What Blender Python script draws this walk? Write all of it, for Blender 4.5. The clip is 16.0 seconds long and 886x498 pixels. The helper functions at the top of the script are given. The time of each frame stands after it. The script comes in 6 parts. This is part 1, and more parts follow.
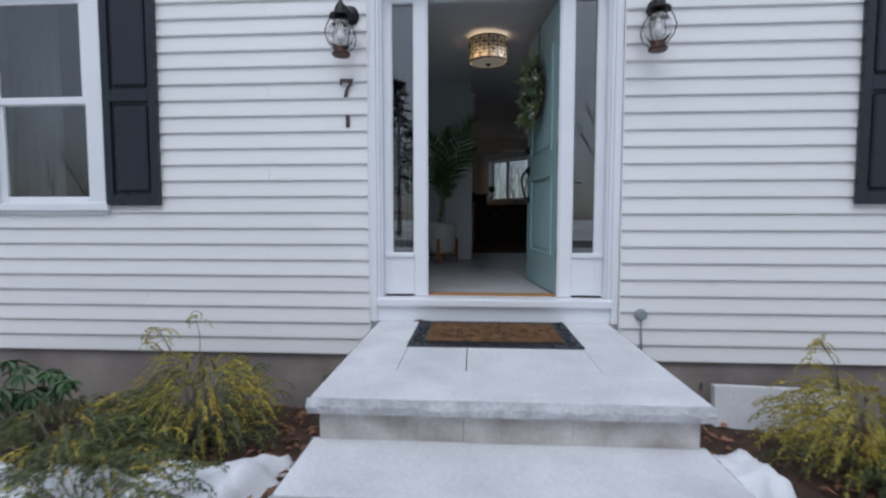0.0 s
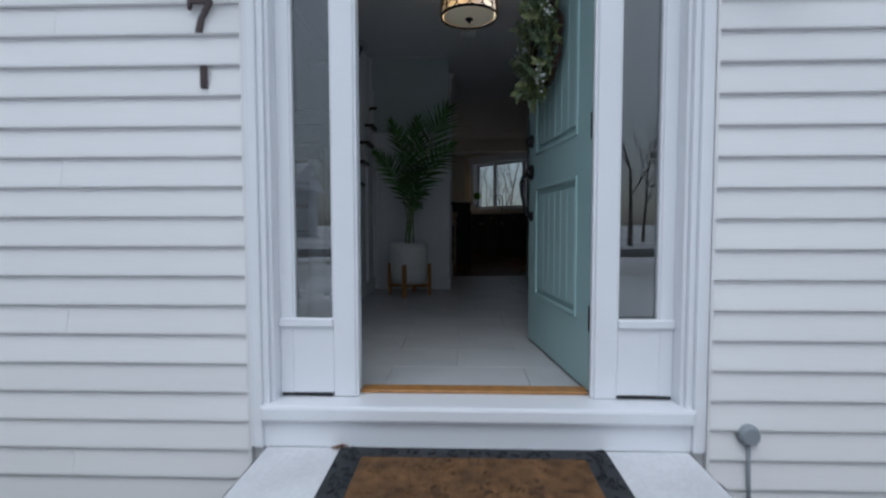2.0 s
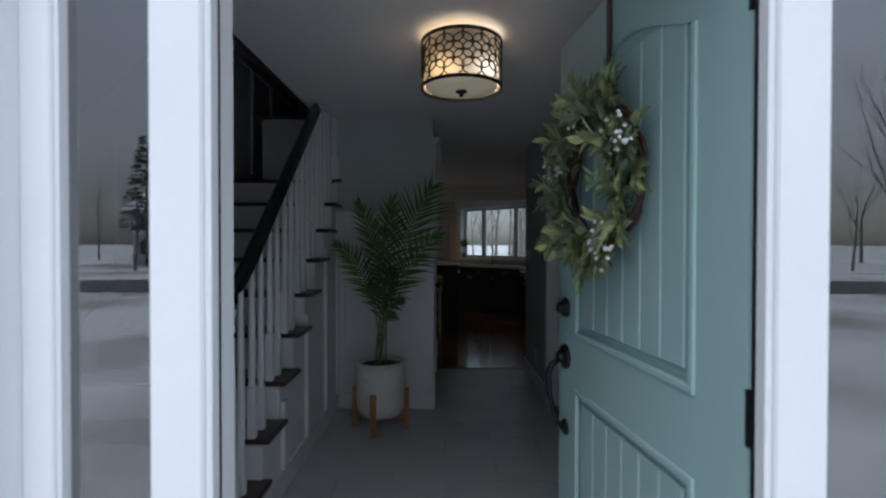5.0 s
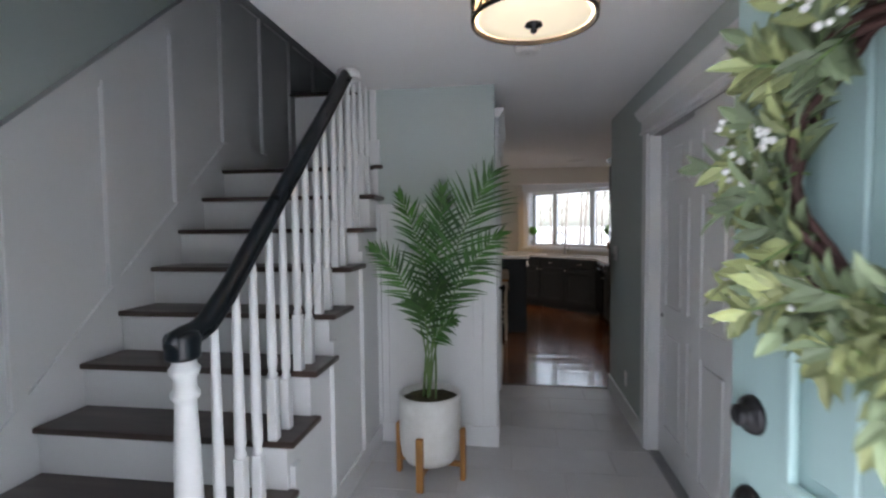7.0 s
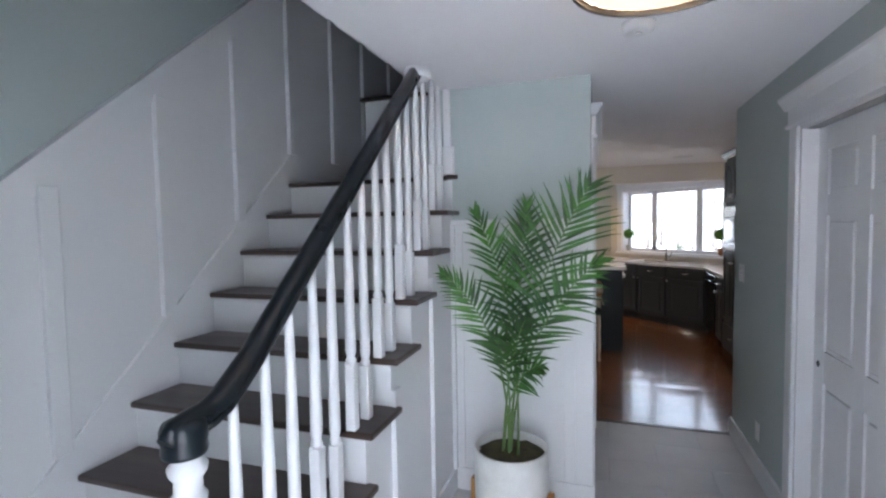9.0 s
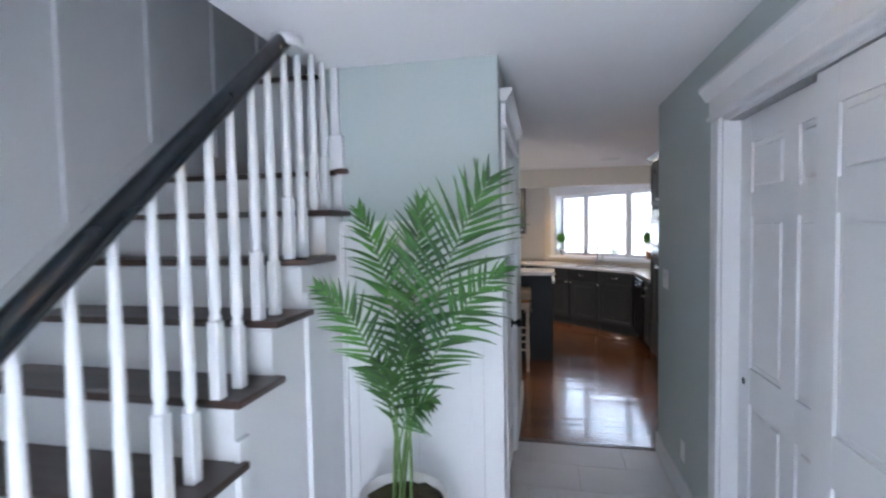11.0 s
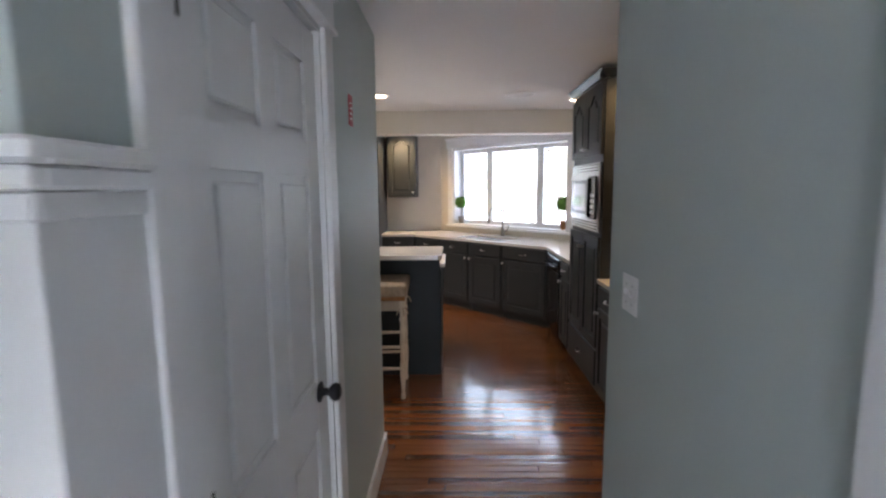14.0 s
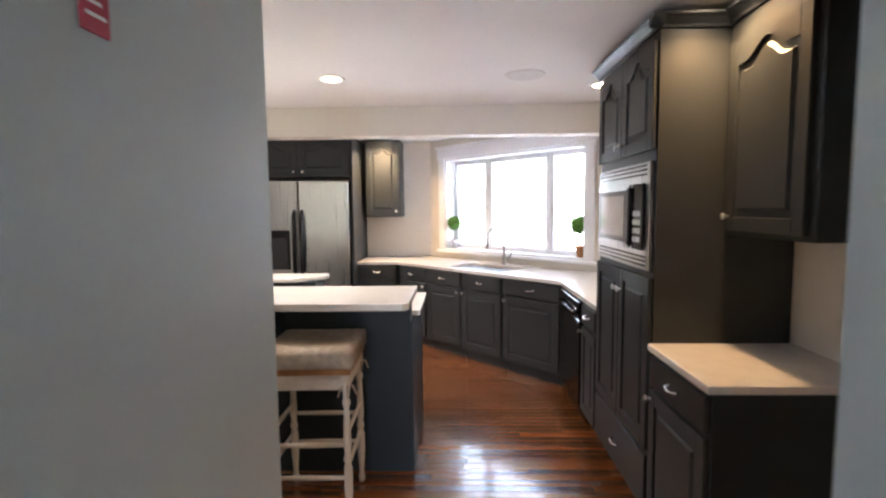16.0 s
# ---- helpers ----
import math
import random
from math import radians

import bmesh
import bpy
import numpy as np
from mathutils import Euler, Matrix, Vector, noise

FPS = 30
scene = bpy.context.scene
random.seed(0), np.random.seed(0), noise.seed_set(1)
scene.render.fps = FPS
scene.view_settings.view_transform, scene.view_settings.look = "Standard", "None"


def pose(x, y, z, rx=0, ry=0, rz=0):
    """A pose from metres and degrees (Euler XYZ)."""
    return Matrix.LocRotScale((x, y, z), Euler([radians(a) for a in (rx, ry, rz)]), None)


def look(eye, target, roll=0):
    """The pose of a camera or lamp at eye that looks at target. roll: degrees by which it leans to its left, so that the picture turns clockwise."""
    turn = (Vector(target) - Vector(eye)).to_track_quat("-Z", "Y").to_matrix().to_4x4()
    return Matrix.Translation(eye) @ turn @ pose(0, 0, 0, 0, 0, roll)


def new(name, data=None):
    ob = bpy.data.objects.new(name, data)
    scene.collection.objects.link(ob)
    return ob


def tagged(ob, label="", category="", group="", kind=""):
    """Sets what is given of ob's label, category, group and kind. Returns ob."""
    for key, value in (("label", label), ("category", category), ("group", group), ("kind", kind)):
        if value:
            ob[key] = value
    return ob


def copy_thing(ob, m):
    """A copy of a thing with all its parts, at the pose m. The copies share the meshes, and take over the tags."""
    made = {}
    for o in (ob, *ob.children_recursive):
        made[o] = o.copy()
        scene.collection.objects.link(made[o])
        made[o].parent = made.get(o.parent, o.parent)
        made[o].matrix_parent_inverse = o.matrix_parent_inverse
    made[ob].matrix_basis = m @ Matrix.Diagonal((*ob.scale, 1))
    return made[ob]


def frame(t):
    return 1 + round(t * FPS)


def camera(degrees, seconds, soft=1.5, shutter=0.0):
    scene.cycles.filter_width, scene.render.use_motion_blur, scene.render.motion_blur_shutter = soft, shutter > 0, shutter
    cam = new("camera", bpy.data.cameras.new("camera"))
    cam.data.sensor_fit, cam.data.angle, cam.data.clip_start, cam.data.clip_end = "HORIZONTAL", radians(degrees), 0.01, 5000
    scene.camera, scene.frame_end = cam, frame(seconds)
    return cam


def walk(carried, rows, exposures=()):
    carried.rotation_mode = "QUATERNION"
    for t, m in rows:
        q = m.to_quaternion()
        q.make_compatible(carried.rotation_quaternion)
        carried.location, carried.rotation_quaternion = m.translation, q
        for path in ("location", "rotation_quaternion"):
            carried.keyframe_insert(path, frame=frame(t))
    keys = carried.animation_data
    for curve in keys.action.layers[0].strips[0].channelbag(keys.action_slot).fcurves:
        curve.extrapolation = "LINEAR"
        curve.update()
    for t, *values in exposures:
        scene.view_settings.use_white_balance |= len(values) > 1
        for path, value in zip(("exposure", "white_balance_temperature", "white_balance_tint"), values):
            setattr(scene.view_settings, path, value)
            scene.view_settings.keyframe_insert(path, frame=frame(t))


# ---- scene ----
cam = camera(85.6, 16.0, soft=2.3, shutter=0.5)
PATH = [
    (0, (-0.13, -3.298, 0.545), (-0.257, -1.306, 0.419), 0.0),
    (0.5, (-0.128, -2.908, 0.559), (-0.27, -0.917, 0.438), 0.2),
    (1, (-0.081, -2.518, 0.567), (-0.202, -0.524, 0.459), -0.1),
    (1.5, (-0.063, -2.137, 0.612), (-0.148, -0.142, 0.504), -0.2),
    (2, (-0.055, -1.776, 0.672), (-0.125, 0.22, 0.568), -0.1),
    (2.5, (-0.036, -1.517, 0.774), (-0.093, 0.48, 0.704), -0.1),
    (3, (-0.02, -1.321, 0.902), (-0.036, 0.678, 0.846), -0.1),
    (3.5, (-0.035, -1.192, 1.041), (-0.034, 0.808, 1.0), -0.2),
    (4, (-0.085, -1.05, 1.16), (-0.074, 0.95, 1.15), -0.1),
    (6.3, (-0.051, -0.231, 1.46), (-0.182, 1.763, 1.387), 0.3),
    (6.5, (-0.06, -0.152, 1.459), (-0.227, 1.84, 1.378), 0.2),
    (7, (-0.061, 0.059, 1.46), (-0.345, 2.036, 1.363), -0.6),
    (7.5, (-0.095, 0.262, 1.481), (-0.534, 2.21, 1.368), -1.2),
    (8, (-0.121, 0.435, 1.559), (-0.697, 2.346, 1.431), -1.5),
    (8.2, (-0.125, 0.458, 1.589), (-0.737, 2.357, 1.462), -1.4),
    (10.3, (-0.048, 0.642, 1.58), (-0.669, 2.542, 1.507), -0.5),
    (10.5, (-0.02, 0.722, 1.578), (-0.577, 2.641, 1.502), -0.7),
    (11, (0.025, 0.94, 1.572), (-0.381, 2.896, 1.481), -1.0),
    (11.5, (0.031, 1.185, 1.569), (-0.208, 3.167, 1.454), -0.6),
    (12, (0.054, 1.448, 1.556), (-0.045, 3.441, 1.413), -0.2),
    (12.5, (0.112, 1.761, 1.545), (0.109, 3.753, 1.366), 0.3),
    (13, (0.134, 2.082, 1.542), (0.148, 4.071, 1.329), 0.4),
    (13.5, (0.181, 2.395, 1.545), (0.175, 4.381, 1.308), -0.1),
    (14, (0.237, 2.724, 1.554), (0.198, 4.708, 1.302), -0.5),
    (14.5, (0.26, 3.065, 1.539), (0.194, 5.048, 1.285), -0.8),
    (15, (0.315, 3.366, 1.538), (0.256, 5.351, 1.297), -0.8),
    (15.5, (0.368, 3.651, 1.54), (0.32, 5.639, 1.326), -0.7),
    (16, (0.4, 3.919, 1.526), (0.341, 5.911, 1.357), -0.6),
]
walk(cam, [(t, look(eye, target, roll)) for t, eye, target, roll in PATH],
     exposures=((0.0, -0.62, 5950, 9), (3.5, -0.72, 5800, 4), (4.2, -0.62, 5800, 4), (6.3, 1.42, 6450, 15), (7.0, 2.4, 6500, 13), (8.2, 2.95, 6350, 14), (10.3, 3.42, 5850, 13), (11.0, 3.5, 5850, 13), (12.5, 3.76, 5800, 13), (14.0, 3.72, 6250, 13), (15.0, 3.95, 6550, 15), (16.0, 4.55, 6250, 15)))

# ---- world, sun and large lights ----
world = bpy.data.worlds.new("overcast_sky")
scene.world = world
world.use_nodes = True
wn = world.node_tree.nodes
sky = wn.new("ShaderNodeTexSky")
sky.sky_type = "NISHITA"
sky.sun_disc = False
sky.sun_elevation = radians(55)
sky.sun_rotation = radians(160)
sky.air_density = 1.0
sky.dust_density = 1.2
sky.ozone_density = 1.0
wn["Background"].inputs["Strength"].default_value = 0.15
cloud = wn.new("ShaderNodeHueSaturation")
cloud.inputs["Saturation"].default_value = 0.4
world.node_tree.links.new(sky.outputs[0], cloud.inputs["Color"])
bearing = wn.new("ShaderNodeTexCoord")
apart = wn.new("ShaderNodeSeparateXYZ")
world.node_tree.links.new(bearing.outputs["Generated"], apart.inputs[0])
overcast = wn.new("ShaderNodeMapRange")
overcast.inputs["From Min"].default_value, overcast.inputs["From Max"].default_value = 0.0, 1.0
overcast.inputs["To Min"].default_value, overcast.inputs["To Max"].default_value = 0.46, 2.05
world.node_tree.links.new(apart.outputs["Z"], overcast.inputs["Value"])
weigh = wn.new("ShaderNodeVectorMath")
weigh.operation = "SCALE"
world.node_tree.links.new(cloud.outputs[0], weigh.inputs[0])
world.node_tree.links.new(overcast.outputs[0], weigh.inputs["Scale"])
world.node_tree.links.new(weigh.outputs[0], wn["Background"].inputs["Color"])

sun = new("sun", bpy.data.lights.new("sun", "SUN"))
sun.data.energy = 1.15
sun.data.angle = radians(40)
sun.data.color = (1.0, 0.98, 0.96)
sun.matrix_world = look((-4, -8, 13), (0, 0, 0))


def lamp(name, kind, energy, colour, m, size=0.1, size_y=None, spot=100):
    ob = new(name, bpy.data.lights.new(name, kind))
    ob.data.energy, ob.data.color = energy, colour
    if kind == "AREA":
        ob.data.size = size
        if size_y:
            ob.data.shape, ob.data.size_y = "RECTANGLE", size_y
    else:
        ob.data.shadow_soft_size = size
    if kind == "SPOT":
        ob.data.spot_size, ob.data.spot_blend = radians(spot), 1.0
    ob.matrix_world = m
    return ob


WARM = (1.0, 0.66, 0.33)
SOFT = (1.0, 0.86, 0.70)
# the last two are added out of view to lift the kitchen's ambient light
for dx, dy, watts, tone in ((-0.395, 7.04, 5, SOFT), (1.455, 5.87, 3.5, (1.0, 0.60, 0.26)), (-0.48, 9.50, 9, WARM), (1.40, 7.31, 3, SOFT), (-1.7, 8.3, 12, SOFT), (-1.6, 6.4, 12, SOFT)):
    lamp("downlight_bulb", "SPOT", watts, tone, look((dx, dy, 2.345), (dx, dy, 0)), 0.06, spot=140)
lamp("hall_bulb", "POINT", 0.8, WARM, Matrix.Translation((-0.05, 1.66, 2.2)), 0.04)
lamp("hall_bulb", "POINT", 0.8, (1.0, 0.9, 0.8), Matrix.Translation((0.11, 1.66, 2.2)), 0.04)


# ---- materials ----
def material(name, colour, rough=0.6, metal=0.0, var=0.12, scale=6.0, fine=60.0, bump=0.15, dist=0.004, second=None,
             mix=0.5, coat=0.0, stretch=(1, 1, 1), per_object=0.0, rvar=0.1, spec=0.5, per_island=0.0):
    """A node material: base colour varied by a broad and a fine noise, a second colour in patches, and a fine relief."""
    m = bpy.data.materials.new(name)
    m.use_nodes = True
    n, l = m.node_tree.nodes, m.node_tree.links
    b = n["Principled BSDF"]
    tc = n.new("ShaderNodeTexCoord")
    mp = n.new("ShaderNodeMapping")
    mp.inputs["Scale"].default_value = stretch
    l.new(tc.outputs["Object"], mp.inputs["Vector"])
    broad = n.new("ShaderNodeTexNoise")
    broad.inputs["Scale"].default_value = scale
    broad.inputs["Detail"].default_value = 5
    small = n.new("ShaderNodeTexNoise")
    small.inputs["Scale"].default_value = fine
    small.inputs["Detail"].default_value = 4
    l.new(mp.outputs[0], broad.inputs["Vector"])
    l.new(mp.outputs[0], small.inputs["Vector"])
    c1 = n.new("ShaderNodeMix")
    c1.data_type = "RGBA"
    two = second or tuple(max(0.0, c * (1 - 2 * var)) for c in colour)
    c1.inputs[6].default_value = (*colour, 1)
    c1.inputs[7].default_value = (*two, 1)
    ramp = n.new("ShaderNodeMapRange")
    ramp.inputs["From Min"].default_value = 0.35 + 0.2 * (1 - mix) - 0.1
    ramp.inputs["From Max"].default_value = 0.75
    l.new(broad.outputs["Fac"], ramp.inputs["Value"])
    l.new(ramp.outputs[0], c1.inputs[0])
    hsv = n.new("ShaderNodeHueSaturation")
    val = n.new("ShaderNodeMapRange")
    val.inputs["To Min"].default_value = 1 - var
    val.inputs["To Max"].default_value = 1 + var
    l.new(small.outputs["Fac"], val.inputs["Value"])
    last = val.outputs[0]
    for amount, node, out in ((per_object, "ShaderNodeObjectInfo", "Random"), (per_island, "ShaderNodeNewGeometry", "Random Per Island")):
        if amount:
            info = n.new(node)
            r = n.new("ShaderNodeMapRange")
            r.inputs["To Min"].default_value = 1 - amount
            r.inputs["To Max"].default_value = 1 + amount
            l.new(info.outputs[out], r.inputs["Value"])
            mul = n.new("ShaderNodeMath")
            mul.operation = "MULTIPLY"
            l.new(last, mul.inputs[0])
            l.new(r.outputs[0], mul.inputs[1])
            last = mul.outputs[0]
    l.new(last, hsv.inputs["Value"])
    l.new(c1.outputs[2], hsv.inputs["Color"])
    l.new(hsv.outputs[0], b.inputs["Base Color"])
    rr = n.new("ShaderNodeMapRange")
    rr.inputs["To Min"].default_value = max(0.02, rough - rvar)
    rr.inputs["To Max"].default_value = min(1, rough + rvar)
    l.new(broad.outputs["Fac"], rr.inputs["Value"])
    l.new(rr.outputs[0], b.inputs["Roughness"])
    b.inputs["Metallic"].default_value = metal
    b.inputs["Coat Weight"].default_value = coat
    b.inputs["Coat Roughness"].default_value = 0.11
    b.inputs["Coat IOR"].default_value = 1.65
    b.inputs["Specular IOR Level"].default_value = spec
    if bump:
        bp = n.new("ShaderNodeBump")
        bp.inputs["Strength"].default_value = bump
        bp.inputs["Distance"].default_value = dist
        l.new(small.outputs["Fac"], bp.inputs["Height"])
        l.new(bp.outputs[0], b.inputs["Normal"])
    return m


def glass_material(name, tint=(0.9, 0.95, 0.95), rough=0.0, ior=1.45):
    m = bpy.data.materials.new(name)
    m.use_nodes = True
    b = m.node_tree.nodes["Principled BSDF"]
    b.inputs["Base Color"].default_value = (*tint, 1)
    b.inputs["Roughness"].default_value = rough
    b.inputs["Transmission Weight"].default_value = 1.0
    b.inputs["IOR"].default_value = ior
    return m


def glow(name, colour, strength):
    m = bpy.data.materials.new(name)
    m.use_nodes = True
    b = m.node_tree.nodes["Principled BSDF"]
    b.inputs["Base Color"].default_value = (*colour, 1)
    b.inputs["Emission Color"].default_value = (*colour, 1)
    b.inputs["Emission Strength"].default_value = strength
    return m


VINYL = material("white_vinyl_siding", (0.80, 0.79, 0.79), 0.45, var=0.03, scale=1.3, fine=40, bump=0.12, dist=0.002, stretch=(0.15, 1, 3), per_object=0.025)
TRIM = material("white_trim_paint", (0.82, 0.83, 0.86), 0.35, var=0.02, scale=2, fine=80, bump=0.05, dist=0.001)
TEAL = material("pale_teal_door_paint", (0.35, 0.50, 0.495), 0.42, var=0.03, scale=2, fine=120, bump=0.08, dist=0.001, stretch=(1, 1, 0.12))
BLACK = material("black_shutter_paint", (0.020, 0.026, 0.035), 0.3, var=0.1, scale=3, bump=0.05)
BRONZE = material("oil_rubbed_bronze", (0.022, 0.022, 0.025), 0.38, metal=0.6, var=0.2, scale=20, bump=0.1)
RUSTY = material("aged_copper_brown", (0.10, 0.045, 0.035), 0.5, metal=0.5, var=0.25, scale=20)
NUMBER = material("brown_house_number", (0.10, 0.075, 0.075), 0.4, metal=0.5, var=0.15, scale=20)
GLASS = glass_material("window_glass")
SIDEGLASS = glass_material("coated_sidelight_glass", (0.36, 0.38, 0.40), ior=2.3)
CLEAR = glass_material("clear_lamp_glass", (0.97, 0.97, 0.97))
STONE = material("pale_granite_tread", (0.74, 0.745, 0.765), 0.75, var=0.15, scale=3.2, fine=55, bump=0.4, dist=0.003, second=(0.57, 0.575, 0.60), mix=0.55)
STONE_EDGE = material("rock_faced_granite_edge", (0.62, 0.62, 0.64), 0.85, var=0.22, scale=9, fine=45, bump=0.8, dist=0.02)
BLOCK = material("buff_limestone_riser", (0.60, 0.575, 0.55), 0.85, var=0.2, scale=6.5, fine=60, bump=0.4, dist=0.006, second=(0.28, 0.25, 0.23), per_object=0.03, mix=0.75)
CONCRETE = material("grey_brown_foundation", (0.32, 0.28, 0.255), 0.9, var=0.12, scale=2.2, fine=50, bump=0.3, dist=0.005, second=(0.165, 0.14, 0.135))
RUBBER = material("black_rubber_mat", (0.017, 0.021, 0.027), 0.5, var=0.3, scale=25, fine=90, bump=0.4)
COIR = material("brown_coir_mat", (0.26, 0.130, 0.048), 0.95, var=0.5, scale=13, fine=180, bump=1.0, dist=0.012, second=(0.075, 0.038, 0.017), mix=0.62)
COIR_DARK = material("dark_coir_print", (0.10, 0.052, 0.024), 0.95, var=0.3, scale=30, fine=300, bump=0.8)
SNOW = material("old_snow", (0.86, 0.88, 0.92), 0.6, var=0.04, scale=4, fine=60, bump=0.5, dist=0.015, second=(0.78, 0.80, 0.86))
FARSNOW = material("patchy_snow_lawn", (0.90, 0.91, 0.94), 0.8, var=0.06, scale=0.2, fine=1.5, bump=0.3, dist=0.05, second=(0.30, 0.28, 0.22), mix=0.1)
MULCH = material("leaf_litter_mulch", (0.10, 0.055, 0.035), 0.95, var=0.4, scale=14, fine=70, bump=1.0, dist=0.02, second=(0.04, 0.028, 0.022))
DRYLEAF = material("dry_brown_leaf", (0.30, 0.145, 0.085), 0.8, var=0.3, scale=12, per_island=0.4)
LEAF = material("sage_green_leaf", (0.215, 0.255, 0.115), 0.6, var=0.15, scale=15, fine=60, per_island=0.4, second=(0.31, 0.335, 0.14), mix=0.45)
LEAFPALE = material("grey_green_leaf", (0.185, 0.24, 0.135), 0.5, var=0.2, scale=15, per_island=0.4)
TWIG = material("brown_wreath_twig", (0.07, 0.03, 0.025), 0.8, var=0.3, scale=30, bump=0.5)
BERRY = material("white_berry", (0.82, 0.82, 0.80), 0.45, var=0.05, scale=30)
RIBBON = material("black_hanger", (0.012, 0.012, 0.014), 0.4, var=0.1)
GOLDCYP = material("golden_cypress_sprig", (0.54, 0.41, 0.065), 0.7, var=0.25, scale=4, per_island=0.4, second=(0.17, 0.19, 0.05), mix=0.7)
GREENCYP = material("dark_conifer_sprig", (0.16, 0.185, 0.075), 0.7, var=0.25, scale=4, per_island=0.45, second=(0.06, 0.08, 0.04))
RHODO = material("rhododendron_leaf", (0.06, 0.13, 0.045), 0.4, var=0.2, scale=8, per_island=0.3)
BARK = material("grey_bark", (0.22, 0.185, 0.16), 0.9, var=0.3, scale=3, fine=20, bump=0.7, dist=0.03)
PINE = material("far_pine_needles", (0.035, 0.05, 0.035), 0.9, var=0.3, scale=1, per_island=0.4)
ASPHALT = material("wet_asphalt", (0.06, 0.06, 0.065), 0.7, var=0.2, scale=0.6, fine=20)
FARWALL = material("far_house_siding", (0.62, 0.62, 0.64), 0.8, var=0.05, scale=1)
GREYBOX = material("grey_fixture_plastic", (0.30, 0.33, 0.36), 0.5, var=0.06)

BLUE = material("pale_blue_grey_wall_paint", (0.45, 0.515, 0.503), 0.6, var=0.025, scale=1.2, fine=90, bump=0.08, dist=0.0015)
WHITE = material("white_wainscot_paint", (0.735, 0.745, 0.755), 0.46, var=0.02, scale=1.5, fine=90, bump=0.06, dist=0.001)
CEILING = material("white_ceiling_paint", (0.87, 0.87, 0.88), 0.85, var=0.02, scale=1.5, fine=120, bump=0.12, dist=0.002)
CREAM = material("cream_kitchen_paint", (0.68, 0.64, 0.58), 0.6, var=0.02, scale=1.5, fine=90, bump=0.08, dist=0.0015)
TREAD = material("dark_walnut_tread", (0.060, 0.036, 0.028), 0.34, var=0.25, scale=3, fine=30, bump=0.1, dist=0.001, stretch=(0.6, 6, 6), coat=0.12)
RAIL = material("glossy_black_rail", (0.006, 0.010, 0.014), 0.3, var=0.1, scale=8, coat=0.1, bump=0.02, spec=0.35)
TILE = material("pale_grey_floor_tile", (0.53, 0.53, 0.535), 0.35, var=0.04, scale=3, fine=60, bump=0.05, per_object=0.03, second=(0.47, 0.47, 0.48))
GROUT = material("grey_grout", (0.42, 0.42, 0.42), 0.9, var=0.08, scale=20)
NAVY = material("dark_blue_grey_island_paint", (0.013, 0.022, 0.030), 0.5, spec=0.35, var=0.06, scale=2, fine=60, bump=0.06, dist=0.001)
OAK = material("red_brown_oak_floor", (0.180, 0.066, 0.021), 0.25, var=0.25, scale=2.5, fine=26, bump=0.17, dist=0.0012, stretch=(0.35, 7, 7), coat=0.8, per_object=0.4, second=(0.080, 0.026, 0.010), rvar=0.05)
DARKGAP = material("dark_floor_joint", (0.02, 0.010, 0.006), 0.7, var=0.1)
CAB = material("charcoal_cabinet_paint", (0.038, 0.044, 0.050), 0.46, spec=0.4, var=0.06, scale=2, fine=60, bump=0.06, dist=0.001)
QUARTZ = material("white_quartz_top", (0.72, 0.70, 0.68), 0.16, var=0.03, scale=12, fine=200, bump=0.0, second=(0.66, 0.63, 0.60))
STEEL = material("brushed_stainless", (0.46, 0.45, 0.44), 0.3, metal=1.0, var=0.015, scale=3, fine=60, bump=0.04, dist=0.0005, stretch=(30, 30, 0.3))
NICKEL = material("brushed_nickel_faucet", (0.36, 0.355, 0.35), 0.34, metal=1.0, var=0.03, bump=0.0)
CHROME = material("polished_nickel", (0.80, 0.79, 0.78), 0.28, metal=1.0, var=0.03, bump=0.0)
BLACKGLOSS = material("gloss_black_appliance", (0.010, 0.010, 0.011), 0.14, var=0.05, bump=0.0)
STOOLW = material("cream_painted_stool_wood", (0.68, 0.62, 0.52), 0.5, var=0.1, scale=8, fine=50, bump=0.15, second=(0.56, 0.49, 0.40))
CUSHION = material("beige_woven_cushion", (0.50, 0.42, 0.33), 0.95, var=0.16, scale=30, fine=240, bump=0.7, dist=0.004)
POT = material("white_glazed_pot", (0.68, 0.68, 0.66), 0.6, var=0.07, scale=16, fine=90, bump=0.25, second=(0.60, 0.59, 0.565))
SOIL = material("moss_and_soil", (0.060, 0.045, 0.025), 0.95, var=0.4, scale=20, fine=90, bump=1.0, dist=0.02, second=(0.10, 0.10, 0.035))
OAKLEG = material("honey_oak_stand", (0.42, 0.20, 0.06), 0.45, var=0.15, scale=4, fine=40, stretch=(6, 6, 0.6))
PALM = material("palm_leaf", (0.042, 0.130, 0.014), 0.55, var=0.2, scale=4, fine=40, per_island=0.4, per_object=0.4, second=(0.011, 0.046, 0.012), mix=0.6)
STEM = material("palm_stem", (0.14, 0.24, 0.07), 0.5, var=0.15, scale=10)
TERRACOTTA = material("terracotta_pot", (0.45, 0.20, 0.08), 0.8, var=0.12, scale=10)
GREYPOT = material("grey_ceramic_pot", (0.45, 0.44, 0.45), 0.6, var=0.1, scale=10)
BOXWOOD = material("topiary_green", (0.12, 0.29, 0.045), 0.7, var=0.3, scale=20, per_island=0.4)
LAMPGLOW = glow("lit_lamp_glass", (1.0, 0.86, 0.62), 0.12)
LEDGLOW = glow("lit_downlight", (1.0, 0.78, 0.5), 1.2)
GRILLE = material("speaker_cloth", (0.76, 0.76, 0.77), 0.8, var=0.05, scale=60, fine=300, bump=0.4)
